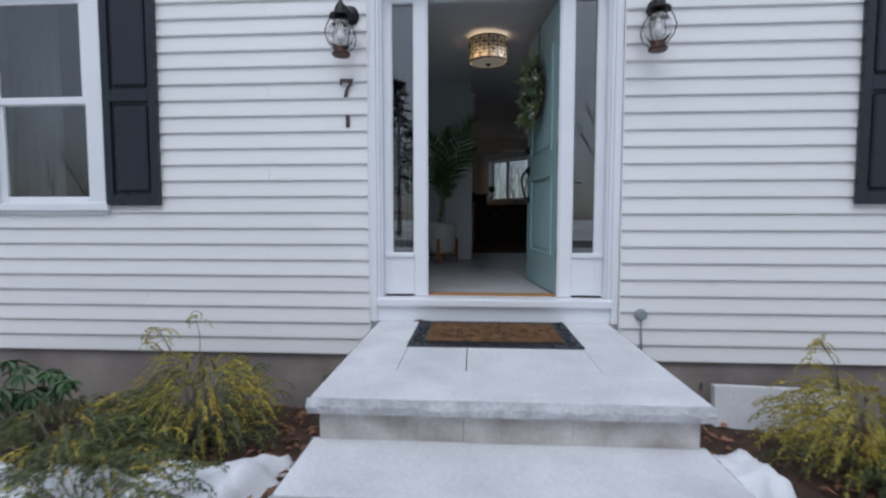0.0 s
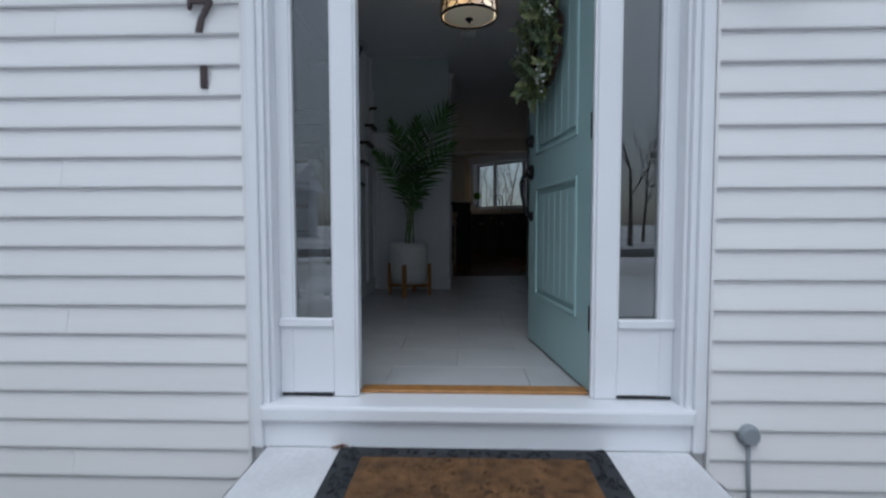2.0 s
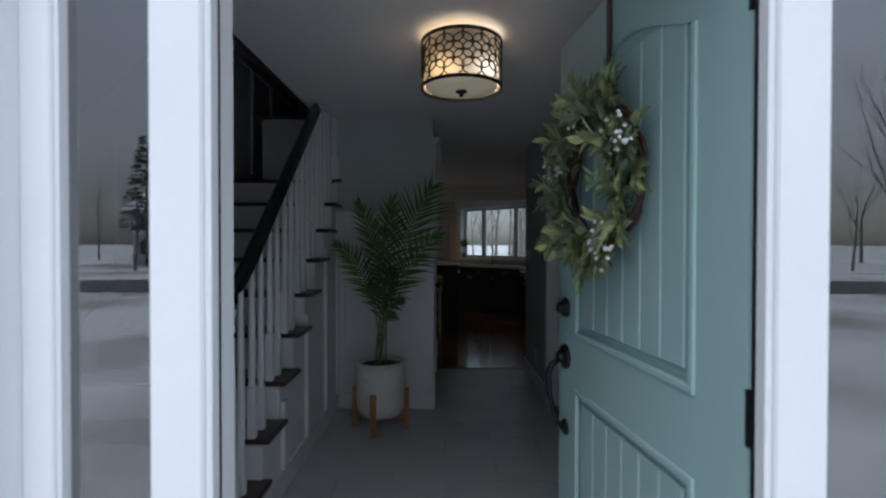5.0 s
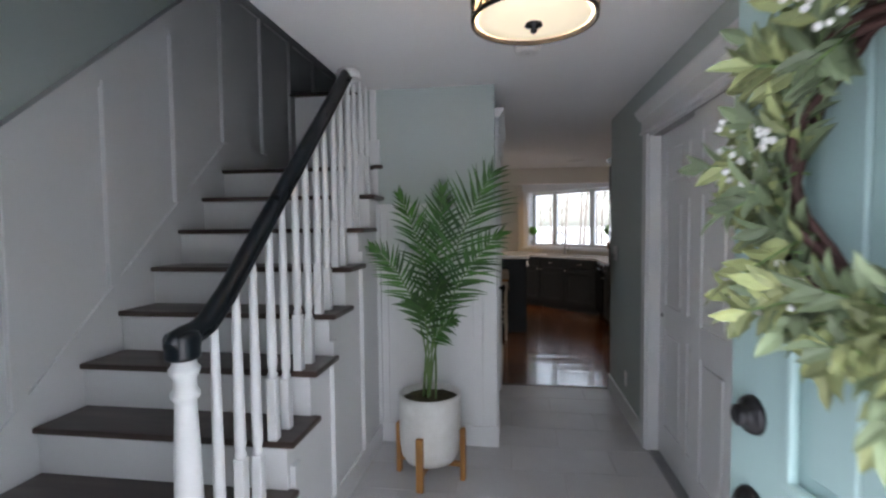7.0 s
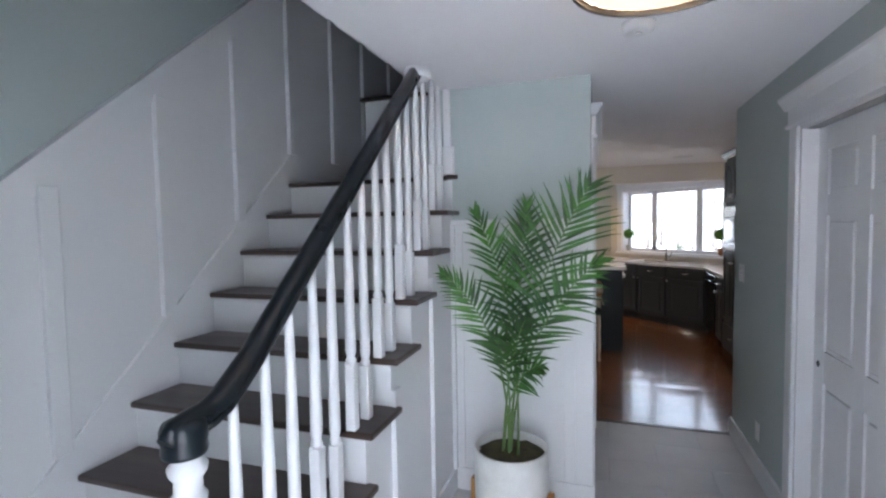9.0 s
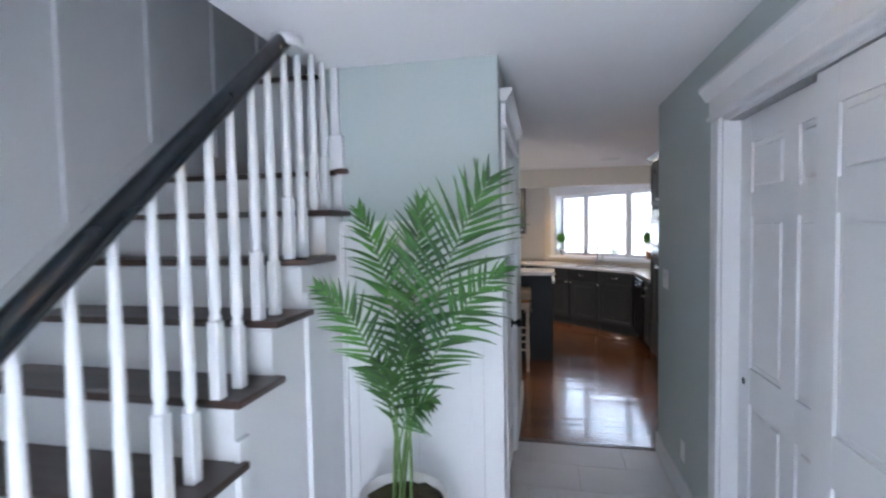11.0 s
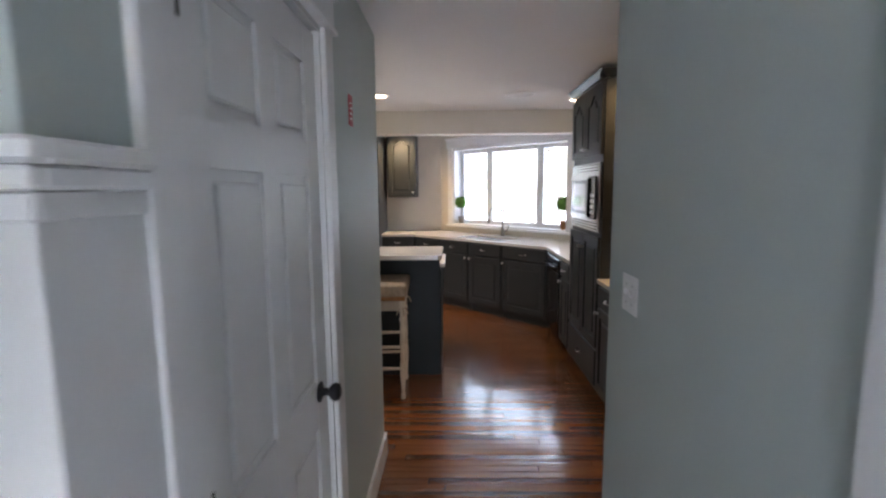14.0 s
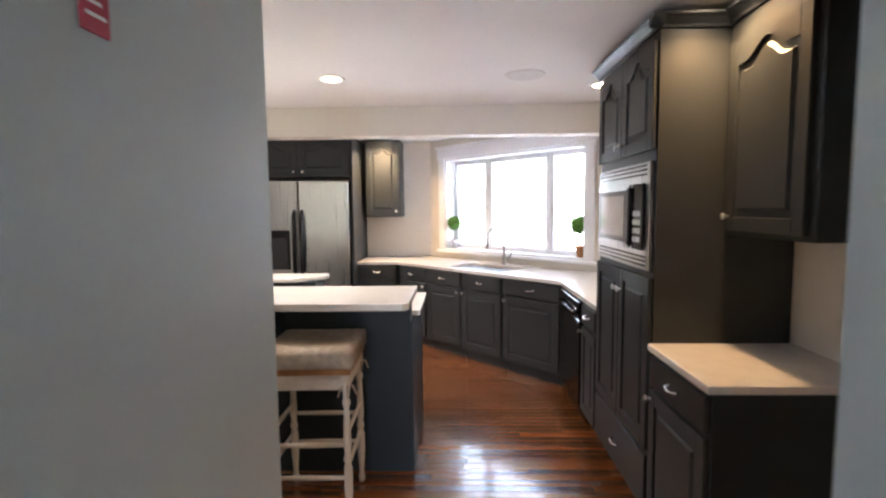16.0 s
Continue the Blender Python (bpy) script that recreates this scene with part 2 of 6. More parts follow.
MWGLASS = material("bronze_microwave_glass", (0.30, 0.27, 0.25), 0.12, metal=0.9, var=0.03, bump=0.0)
PLASTIC = material("white_plastic_plate", (0.80, 0.80, 0.80), 0.35, var=0.02, bump=0.0)
RED = material("red_printed_card", (0.42, 0.035, 0.06), 0.5, var=0.08)
ALU = material("aluminium_strip", (0.35, 0.35, 0.36), 0.35, metal=0.9, var=0.05)
CURTAIN = material("white_sheer_curtain", (0.62, 0.64, 0.66), 0.9, var=0.06, scale=8)
# indoor dimness put into the colour
ROOM = material("shaded_room_grey", (0.30, 0.30, 0.30), 0.9, var=0.05)


# ---- shapes ----
def box(bm, x0, x1, y0, y1, z0, z1, bevel=0.0, seg=1):
    got = bmesh.ops.create_cube(bm, size=1.0, matrix=Matrix.Translation(((x0 + x1) / 2, (y0 + y1) / 2, (z0 + z1) / 2)) @ Matrix.Diagonal((x1 - x0, y1 - y0, z1 - z0, 1)))
    if bevel:
        edges = list({e for v in got["verts"] for e in v.link_edges})
        bmesh.ops.bevel(bm, geom=edges, offset=bevel, segments=seg, affect="EDGES", profile=0.5)
    return bm


def box_bm(*a, **k):
    return box(bmesh.new(), *a, **k)


def prism(bm, poly, to3, a, b):
    """A polygon (list of pairs) drawn out from a to b; to3(u, v, w) gives the place."""
    lo = [bm.verts.new(to3(u, v, a)) for u, v in poly]
    hi = [bm.verts.new(to3(u, v, b)) for u, v in poly]
    n = len(poly)
    bm.faces.new(lo)
    bm.faces.new(hi[::-1])
    for i in range(n):
        bm.faces.new((lo[i], hi[i], hi[(i + 1) % n], lo[(i + 1) % n]))
    bmesh.ops.recalc_face_normals(bm, faces=bm.faces[:])
    return bm


def lathe(bm, profile, seg=16, at=(0, 0, 0), m=None, caps=True):
    """A profile of (radius, height) turned round the upright axis."""
    base = Matrix.Translation(at) @ (m or Matrix.Identity(4))
    rings = []
    for r, z in profile:
        rings.append([bm.verts.new(base @ Vector((r * math.cos(2 * math.pi * i / seg), r * math.sin(2 * math.pi * i / seg), z))) for i in range(seg)])
    faces = []
    for a, b in zip(rings, rings[1:]):
        for i in range(seg):
            faces.append(bm.faces.new((a[i], a[(i + 1) % seg], b[(i + 1) % seg], b[i])))
    for f in faces:
        f.smooth = True
    if caps:
        bm.faces.new(rings[0][::-1])
        bm.faces.new(rings[-1])
    return bm


def tube(bm, pts, radius, seg=8, flat=1.0):
    """A rod along points; radius is one number or one a point; flat squeezes it sideways."""
    pts = [Vector(p) for p in pts]
    rad = radius if isinstance(radius, (list, tuple)) else [radius] * len(pts)
    side = None
    rings = []
    for i, p in enumerate(pts):
        d = (pts[min(i + 1, len(pts) - 1)] - pts[max(i - 1, 0)]).normalized()
        if side is None:
            side = d.orthogonal().normalized() if abs(d.x) > 0.9 else d.cross(Vector((1, 0, 0))).normalized()
        side = (side - d * side.dot(d)).normalized()
        up = d.cross(side)
        rings.append([bm.verts.new(p + rad[i] * (math.cos(2 * math.pi * k / seg) * side + flat * math.sin(2 * math.pi * k / seg) * up)) for k in range(seg)])
    for a, b in zip(rings, rings[1:]):
        for k in range(seg):
            bm.faces.new((a[k], a[(k + 1) % seg], b[(k + 1) % seg], b[k])).smooth = True
    bm.faces.new(rings[0][::-1])
    bm.faces.new(rings[-1])
    return bm


def moved(bm, m):
    bmesh.ops.transform(bm, matrix=m, verts=bm.verts[:])
    return bm


def mesh_of(name, bm, mat):
    bmesh.ops.recalc_face_normals(bm, faces=bm.faces[:])
    me = bpy.data.meshes.new(name)
    bm.to_mesh(me)
    bm.free()
    me.materials.append(mat)
    return me


BASE = {}


def part(name, bm, mat, parent=None, label=""):
    """Links a bmesh as one mesh object under a thing or a part."""
    ob = new(name, mesh_of(name, bm, mat))
    if parent is not None:
        ob.parent = parent
        ob.matrix_parent_inverse = BASE.get(parent.name, Matrix.Identity(4))
    if label:
        ob["label"] = label
    return ob


def piece(name, me, parent, at=(0, 0, 0)):
    """One of many alike pieces, on shared mesh data."""
    ob = new(name, me)
    ob.parent = parent
    ob.location = at
    return ob


def thing(name, label, category, at=(0, 0, 0), group="", kind="", placed=True):
    """An Empty at the base of a thing. placed: its parts are modelled where they stand, else from the base."""
    ob = new(name)
    ob.empty_display_size = 0.1
    m = at if isinstance(at, Matrix) else Matrix.Translation(at)
    ob.matrix_basis = m
    if placed:
        BASE[ob.name] = m.inverted()
    return tagged(ob, label, category, group, kind)


def structure(name, bm, mat, label="", category=""):
    return tagged(part(name, bm, mat), label, category, "", "structure")


def leaf(bm, base, way, up, length, width, bend=0.2):
    """A pointed leaf of four faces, folded along its rib."""
    way = way.normalized()
    side = way.cross(up).normalized()
    nrm = side.cross(way).normalized()
    p = [base, base + way * length * 0.45 + side * width * 0.5 + nrm * length * bend * 0.25, base + way * length * 0.45 - side * width * 0.5 + nrm * length * bend * 0.25,
         base + way * length * 0.45 - nrm * 0.12 * width, base + way * length - nrm * length * bend * 0.4]
    v = [bm.verts.new(q) for q in p]
    bm.faces.new((v[0], v[1], v[3]))
    bm.faces.new((v[0], v[3], v[2]))
    bm.faces.new((v[1], v[4], v[3]))
    bm.faces.new((v[3], v[4], v[2]))


def oval_leaf(bm, base, way, up, length, width, bend=0.2):
    """A rounded leaf of six faces, folded along its rib and drooping at the tip."""
    way = way.normalized()
    side = way.cross(up).normalized()
    nrm = side.cross(way).normalized()
    rib = [base + way * length * u - nrm * length * bend * u * u for u in (0.0, 0.35, 0.7, 1.0)]
    left = [rib[k] + side * width * w + nrm * width * 0.18 for k, w in ((1, 0.5), (2, 0.36))]
    right = [rib[k] - side * width * w + nrm * width * 0.18 for k, w in ((1, 0.5), (2, 0.36))]
    r = [bm.verts.new(q) for q in rib]
    a = [bm.verts.new(q) for q in left]
    b = [bm.verts.new(q) for q in right]
    for s in (a, b):
        bm.faces.new((r[0], s[0], r[1]))
        bm.faces.new((r[1], s[0], s[1], r[2]))
        bm.faces.new((r[2], s[1], r[3]))

# ---- ground and distance ----
GROUND = -0.85
ground = structure("ground", box_bm(-450, 450, -450, 450, GROUND - 0.4, GROUND), FARSNOW, "patchy old snow over winter grass", "ground")
structure("road", box_bm(-200, 200, -27, -20, GROUND, GROUND + 0.02), ASPHALT, "wet grey asphalt street with snowy verges", "road")


def bumpy(x0, x1, y0, y1, z, height, step, seed, edge=0.25):
    """A low mound of uneven relief that falls to the ground at its rim."""
    bm = bmesh.new()
    nx, ny = max(4, int((x1 - x0) / step)), max(4, int((y1 - y0) / step))
    grid = []
    for j in range(ny + 1):
        row = []
        for i in range(nx + 1):
            u, v = i / nx, j / ny
            x, y = x0 + (x1 - x0) * u, y0 + (y1 - y0) * v
            w = noise.noise((x * 2.3 + seed, y * 2.3, seed))
            r = min(u, 1 - u, v, 1 - v) / edge
            fall = min(1, max(0, r + 0.55 * noise.noise((x * 3 + seed, y * 3, 4)) + 0.4 * noise.noise((x * 9 + seed, y * 9, 8)) - 0.1))
            fall = fall * fall * (3 - 2 * fall)
            row.append(bm.verts.new((x, y, z - 0.06 + fall * (height * (0.75 + 0.5 * w + 0.3 * noise.noise((x * 7, y * 7, seed))) + 0.06 + 0.035 * noise.noise((x * 14, y * 14, seed)) + 0.016 * noise.noise((x * 31, y * 31, seed))))))
        grid.append(row)
    for j in range(ny):
        for i in range(nx):
            bm.faces.new((grid[j][i], grid[j][i + 1], grid[j + 1][i + 1], grid[j + 1][i])).smooth = True
    return bm


structure("mulch_bed", bumpy(-5.5, -0.6, -2.4, 0.3, GROUND, 0.05, 0.07, 1, 0.08), MULCH, "dark leaf-strewn mulch bed along the foundation", "mulch")
structure("mulch_bed_2", bumpy(0.6, 5.5, -2.4, 0.3, GROUND, 0.05, 0.07, 2, 0.08), MULCH, "dark leaf-strewn mulch bed along the foundation", "mulch")
for i, (x0, x1, y0, y1, h) in enumerate(((-1.85, -1.02, -1.45, -0.76, 0.19), (-3.3, -1.5, -2.3, -0.95, 0.27), (0.92, 1.52, -1.25, -0.5, 0.2), (1.5, 3.4, -2.2, -1.2, 0.16))):
    ob = part("snow_mound", bumpy(x0, x1, y0, y1, GROUND + 0.02, h, 0.035, 3 + i * 7, 0.3), SNOW)
    tagged(ob, "lump of melting white snow on the mulch bed", "snow", "snow mounds")
bm = bmesh.new()
rng = random.Random(5)
for i in range(520):
    side = rng.choice((-1, 1))
    p = Vector((side * (rng.uniform(0.82, 1.35) if i % 2 else rng.uniform(0.85, 2.6)), rng.uniform(-1.5, -0.05), GROUND + 0.05 + rng.uniform(0, 0.02)))
    a = rng.uniform(0, 6.28)
    leaf(bm, p, Vector((math.cos(a), math.sin(a), rng.uniform(-0.1, 0.5))), Vector((rng.uniform(-0.4, 0.4), rng.uniform(-0.4, 0.4), 1)), rng.uniform(0.04, 0.09), rng.uniform(0.025, 0.045), 0.5)
tagged(part("leaf_litter", bm, DRYLEAF), "fallen brown oak leaves on the mulch", "leaves", kind="stuff")


def bare_tree(seed, height):
    r = random.Random(seed)
    trunk, crown = bmesh.new(), bmesh.new()

    def grow(bm, p, d, length, rad, depth):
        pts, rs = [p], [rad]
        q, w = p.copy(), d.copy()
        bend = 0.06 if depth == 0 else 0.2
        for k in range(3):
            w = (w + Vector((r.uniform(-bend, bend), r.uniform(-bend, bend), r.uniform(0.0, 0.12)))).normalized()
            q = q + w * length / 3
            pts.append(q.copy())
            rs.append(rad * (1 - 0.15 * (k + 1)))
        tube(bm, pts, rs, (7, 5, 4)[depth] if depth < 3 else 3)
        if depth < 5:
            for k in range(4 if depth < 2 else 3):
                j = 3 if k == 0 else r.choice((1, 2, 3) if depth else (2, 3, 3))
                a = r.uniform(0, 6.28)
                spread = r.uniform(0.1, 0.25) if k == 0 else r.uniform(0.35, 0.65)
                nd = (w + spread * Vector((math.cos(a), math.sin(a), r.uniform(0.0, 0.3)))).normalized()
                grow(crown, pts[j], nd, length * r.uniform(0.58, 0.76), rs[j] * (0.85 if k == 0 else 0.45), depth + 1)

    grow(trunk, Vector((0, 0, -0.2)), Vector((0, 0, 1)), height * 0.36, height * 0.012, 0)
    t = thing("bare_tree", "leafless grey-barked winter tree standing in snow", "tree", group="bare trees", placed=False)
    part("trunk", trunk, BARK, t)
    part("crown", crown, BARK, t)
    return t


def pine_tree(seed, height):
    r = random.Random(seed)
    t = thing("pine_tree", "tall dark green pine with drooping boughs", "tree", group="pine trees", placed=False)
    part("trunk", tube(bmesh.new(), [(0, 0, -0.2), (0.05, 0, height * 0.5), (0, 0.05, height)], [height * 0.016, height * 0.011, 0.02], 7), BARK, t)
    bm = bmesh.new()
    z = height * 0.3
    while z < height:
        reach = (height - z) * 0.26 + 0.3
        for k in range(7):
            a = r.uniform(0, 6.28)
            d = Vector((math.cos(a), math.sin(a), r.uniform(-0.25, 0.1)))
            for j in range(26):
                s = reach * (0.25 + 0.75 * r.random())
                p = d * s + Vector((0, 0, z - 0.1 * s))
                b = r.uniform(0, 6.28)
                leaf(bm, p, d + 0.8 * Vector((math.cos(b), math.sin(b), r.uniform(-0.4, 0.2))), Vector((0, 0, 1)), r.uniform(0.3, 0.6), r.uniform(0.06, 0.13), 0.3)
        z += height * 0.035
    part("crown", bm, PINE, t)
    return t


trees = [bare_tree(1, 13), bare_tree(2, 10), bare_tree(3, 15)]
pines = [pine_tree(4, 16), pine_tree(5, 12)]
spots = [(-15, -31), (9, -30), (11.5, -31), (15, -38), (-24, -36), (15, -30), (24, -24), (-4, -33), (10, -36), (-33, -28), (33, -38), (0.5, -44),
         (14, 22), (9, 26), (20, 16), (24, 26), (17, 31), (5, 31), (28, 19), (12, 37), (22, 38), (31, 31), (-2, 34), (18, 25), (26, 14), (15, 42)]
far_r = random.Random(77)
spots += [(far_r.uniform(-70, 60), far_r.uniform(-85, -40)) for k in range(34)]
spots += [(far_r.uniform(-5, 50), far_r.uniform(24, 60)) for k in range(8)]
spots += [(far_r.uniform(-3, 14), far_r.uniform(30, 58)) for k in range(34)]
used = set()
for i, (x, y) in enumerate(spots):
    kind = trees[i % 3]
    m = pose(x, y, GROUND, 0, 0, i * 67)
    if i % 3 in used or i > 2:
        copy_thing(kind, m)
    else:
        kind.matrix_basis = m
        used.add(i % 3)
for i, (x, y) in enumerate([(20, -31), (-6, -34), (18, -37), (-28, -44), (6, -41), (30, -46), (30, 24)]):
    if i < 2:
        pines[i].matrix_basis = pose(x, y, GROUND)
    else:
        copy_thing(pines[i % 2], pose(x, y, GROUND, 0, 0, i * 71))

# low evergreen in the back garden
shrub_r = random.Random(91)
garden = thing("garden_shrub", "low green evergreen shrub standing in snow", "shrub", (4.1, 30.6, GROUND))
bm, stems = bmesh.new(), bmesh.new()
for k in range(40):
    a, u = shrub_r.uniform(0, 6.28), shrub_r.random()
    tip = Vector((4.1 + 0.6 * u * math.cos(a), 30.6 + 0.5 * u * math.sin(a), GROUND + 0.45 + 0.55 * shrub_r.random() * (1.1 - u)))
    tube(stems, [(4.1, 30.6, GROUND - 0.05), tuple((Vector((4.1, 30.6, GROUND)) + tip) / 2), tuple(tip)], [0.012, 0.008, 0.004], 4)
    for j in range(14):
        b = shrub_r.uniform(0, 6.28)
        leaf(bm, tip + Vector((shrub_r.gauss(0, 0.07), shrub_r.gauss(0, 0.07), shrub_r.gauss(0, 0.06))), Vector((math.cos(b), math.sin(b), shrub_r.uniform(-0.2, 0.8))), Vector((0, 0, 1)), 0.09, 0.045, 0.3)
part("stem_cluster", stems, BARK, garden)
part("foliage", bm, RHODO, garden)

# the house across the street
HX = -32
far = thing("house", "distant two-storey grey house with snow on its roof", "house", (HX + 7, -52, GROUND))
part("wall", box_bm(HX, HX + 14, -58, -48, GROUND, GROUND + 5.6), FARWALL, far)
bm = prism(bmesh.new(), [(-59, GROUND + 5.5), (-47, GROUND + 5.5), (-53, GROUND + 8.6)], lambda u, v, w: (w, u, v), HX - 0.6, HX + 14.6)
roof = part("roof", bm, SNOW, far, "snow-covered gable roof")
part("chimney", box_bm(HX + 11, HX + 12, -54, -53, GROUND + 7, GROUND + 9.8), BLOCK, roof)
for wz in (1.0, 3.7):
    for dx in (1.4, 4.0, 6.6, 9.2, 11.8):
        wx = HX + dx
        w = part("window", box_bm(wx - 0.6, wx + 0.6, -48.0, -47.93, GROUND + wz, GROUND + wz + 1.4), BLACK, far)
        part("frame", box_bm(wx - 0.7, wx + 0.7, -48.01, -47.96, GROUND + wz - 0.1, GROUND + wz), TRIM, w)

# ---- front wall of the house ----
FX = 6.2
DOOR_TOP = 2.10
wall = bmesh.new()
box(wall, -FX, -3.62, 0, 0.16, -0.42, 5.2)
box(wall, -3.62, -2.80, 0, 0.16, -0.42, 0.62)
box(wall, -3.62, -2.80, 0, 0.16, 2.14, 5.2)
box(wall, -2.80, -0.78, 0, 0.16, -0.42, 5.2)
box(wall, -0.78, 0.78, 0, 0.16, DOOR_TOP, 5.2)
box(wall, -0.78, 0.78, 0.02, 0.16, -0.42, -0.06)
box(wall, 0.78, FX, 0, 0.16, -0.42, 5.2)
wall_front = structure("wall_front", wall, VINYL, "white house front with horizontal lap siding", "wall")
structure("foundation", box_bm(-FX, FX, 0.012, 0.2, -1.2, -0.42), CONCRETE, "stained grey-brown concrete foundation wall", "foundation")
bm = bmesh.new()
for x in (-3.4, -2.35, -1.2, 1.42, 2.3):
    box(bm, x, x + 0.012, 0.0, 0.012, -0.62, -0.57)
structure("foundation_ties", bm, ALU)
# the rest of the shell: side and rear walls, gable roof
structure("wall_west", box_bm(-FX, -FX + 0.1, 0.161, 6.0, -0.9, 5.2), VINYL, "white sided outer wall", "wall")
structure("wall_east", box_bm(FX - 0.1, FX, 0.161, 6.0, -0.9, 5.2), VINYL, "white sided outer wall", "wall")
structure("wall_rear_west", box_bm(-FX + 0.1, -2.23, 5.9, 6.0, -0.9, 5.2), VINYL, "white sided outer wall", "wall")
structure("wall_rear_east", box_bm(2.02, FX - 0.1, 5.9, 6.0, -0.9, 5.2), VINYL, "white sided outer wall", "wall")
structure("roof", prism(bmesh.new(), [(0.0, 5.201), (6.05, 5.201), (6.05, 5.32), (3.02, 7.0), (0.0, 5.32)], lambda u, v, w: (w, u, v), -FX, FX), SNOW, "snow-covered gable roof", "roof")

COURSE = 0.111


def course_mesh(length):
    """One lap of siding, its lower lip proud of the lap below."""
    bm = prism(bmesh.new(), [(-0.0245, 0.0), (-0.022, -0.004), (-0.010, -0.004), (-0.007, 0.002), (-0.001, 0.002), (-0.001, COURSE + 0.008), (-0.005, COURSE + 0.006), (-0.024, 0.010)],
               lambda u, v, w: (w, u, v), 0, length)
    return mesh_of("siding_plank", bm, VINYL)


lengths = {}
for i in range(26):
    z = -0.41 + i * COURSE
    runs = [(-FX, -0.851), (0.857, FX)]
    if 0.50 < z < 2.2:
        runs = [(-FX, -3.70), (-2.735, -0.851), (0.857, FX)]
    for a, b in runs:
        cut = []
        seam = -2.47 if i % 5 == 3 else (-1.55 if i % 5 == 1 else (-4.4 if i % 2 else -5.0))
        if b > 0:
            seam = 3.1 + 0.45 * (i % 4)
        if a + 0.3 < seam < b - 0.3:
            cut = [(a, seam - 0.0008), (seam + 0.0008, b)]
        else:
            cut = [(a, b)]
        for p, q in cut:
            key = round(q - p, 3)
            if key not in lengths:
                lengths[key] = course_mesh(q - p)
            piece("siding_plank", lengths[key], wall_front, (p, 0, z + (0.004 if b < 0 else -0.008)))
# channel strips where the siding meets the door casing
structure("trim_channel", box(box_bm(-0.857, -0.845, -0.026, -0.002, -0.41, 2.48), 0.851, 0.863, -0.026, -0.002, -0.41, 2.48), VINYL)

# ---- the entrance: casing, sidelights, sill ----
cas = bmesh.new()
for s in (-1, 1):
    for a, b, d, e in ((0.844, 0.829, 0.034, 0.02), (0.829, 0.795, 0.044, 0.02), (0.795, 0.772, 0.030, 0.02), (0.772, 0.757, 0.012, 0.06)):
        box(cas, *sorted((s * a, s * b)), -d, e, -0.168, DOOR_TOP + 0.1, 0.003)
box(cas, -0.844, 0.844, -0.044, 0.02, DOOR_TOP + 0.002, DOOR_TOP + 0.12, 0.003)
structure("door_casing", cas, TRIM, "white stepped casing round the entrance", "trim")
for n, s in (("sidelight_1", -1), ("sidelight_2", 1)):
    sl = thing(n, "narrow white sidelight window with dark reflecting glass", "window", (s * 0.64, 0.06, 0), kind="structure")
    fr = bmesh.new()
    for a, b in ((0.757, 0.705),):
        box(fr, *sorted((s * a, s * b)), 0.052, 0.12, 0.0, DOOR_TOP, 0.003)
    box(fr, *sorted((s * 0.705, s * 0.545)), 0.052, 0.12, 0.012, 0.275, 0.003)
    box(fr, *sorted((s * 0.705, s * 0.545)), 0.052, 0.12, 2.02, DOOR_TOP, 0.003)
    part("window_frame", fr, TRIM, sl)
    part("sill", box_bm(*sorted((s * 0.757, s * 0.546)), 0.036, 0.07, 0.275, 0.308, 0.004), TRIM, sl)
    pane = part("pane", box_bm(*sorted((s * 0.707, s * 0.543)), 0.080, 0.086, 0.29, 2.03), SIDEGLASS, sl, "dark reflecting glass")
    pane.visible_shadow = False
    part("bead", box(box_bm(*sorted((s * 0.708, s * 0.698)), 0.06, 0.081, 0.305, 2.02), *sorted((s * 0.552, s * 0.5455)), 0.06, 0.081, 0.305, 2.02), TRIM, sl)
    part("weatherstrip", box_bm(*sorted((s * 0.75, s * 0.55)), 0.048, 0.11, 0.0005, 0.012), RIBBON, sl)
jam = bmesh.new()
for s in (-1, 1):
    box(jam, *sorted((s * 0.545, s * 0.459)), 0.046, 0.165, 0.0, DOOR_TOP, 0.004)
    box(jam, *sorted((s * 0.461, s * 0.449)), 0.056, 0.083, 0.0, DOOR_TOP, 0.002)
box(jam, -0.757, 0.757, 0.044, 0.165, DOOR_TOP - 0.04, DOOR_TOP, 0.004)
structure("door_jamb", jam, TRIM, "white door posts beside the entrance door", "trim")
structure("weatherstrip", box(box_bm(-0.461, -0.453, 0.088, 0.098, 0.01, 2.05), 0.453, 0.461, 0.088, 0.098, 0.01, 2.05), RIBBON)
structure("door_sill", box_bm(-0.80, 0.80, -0.06, 0.17, -0.062, -0.002, 0.012, 2), TRIM, "white painted door sill", "sill")
structure("kick_board", box_bm(-0.775, 0.775, -0.03, 0.02, -0.168, -0.0625, 0.003), TRIM, "white board under the door sill", "trim")
structure("threshold", box_bm(-0.452, 0.452, 0.09, 0.16, -0.0015, 0.012, 0.004), OAKLEG, "honey oak threshold strip", "threshold")

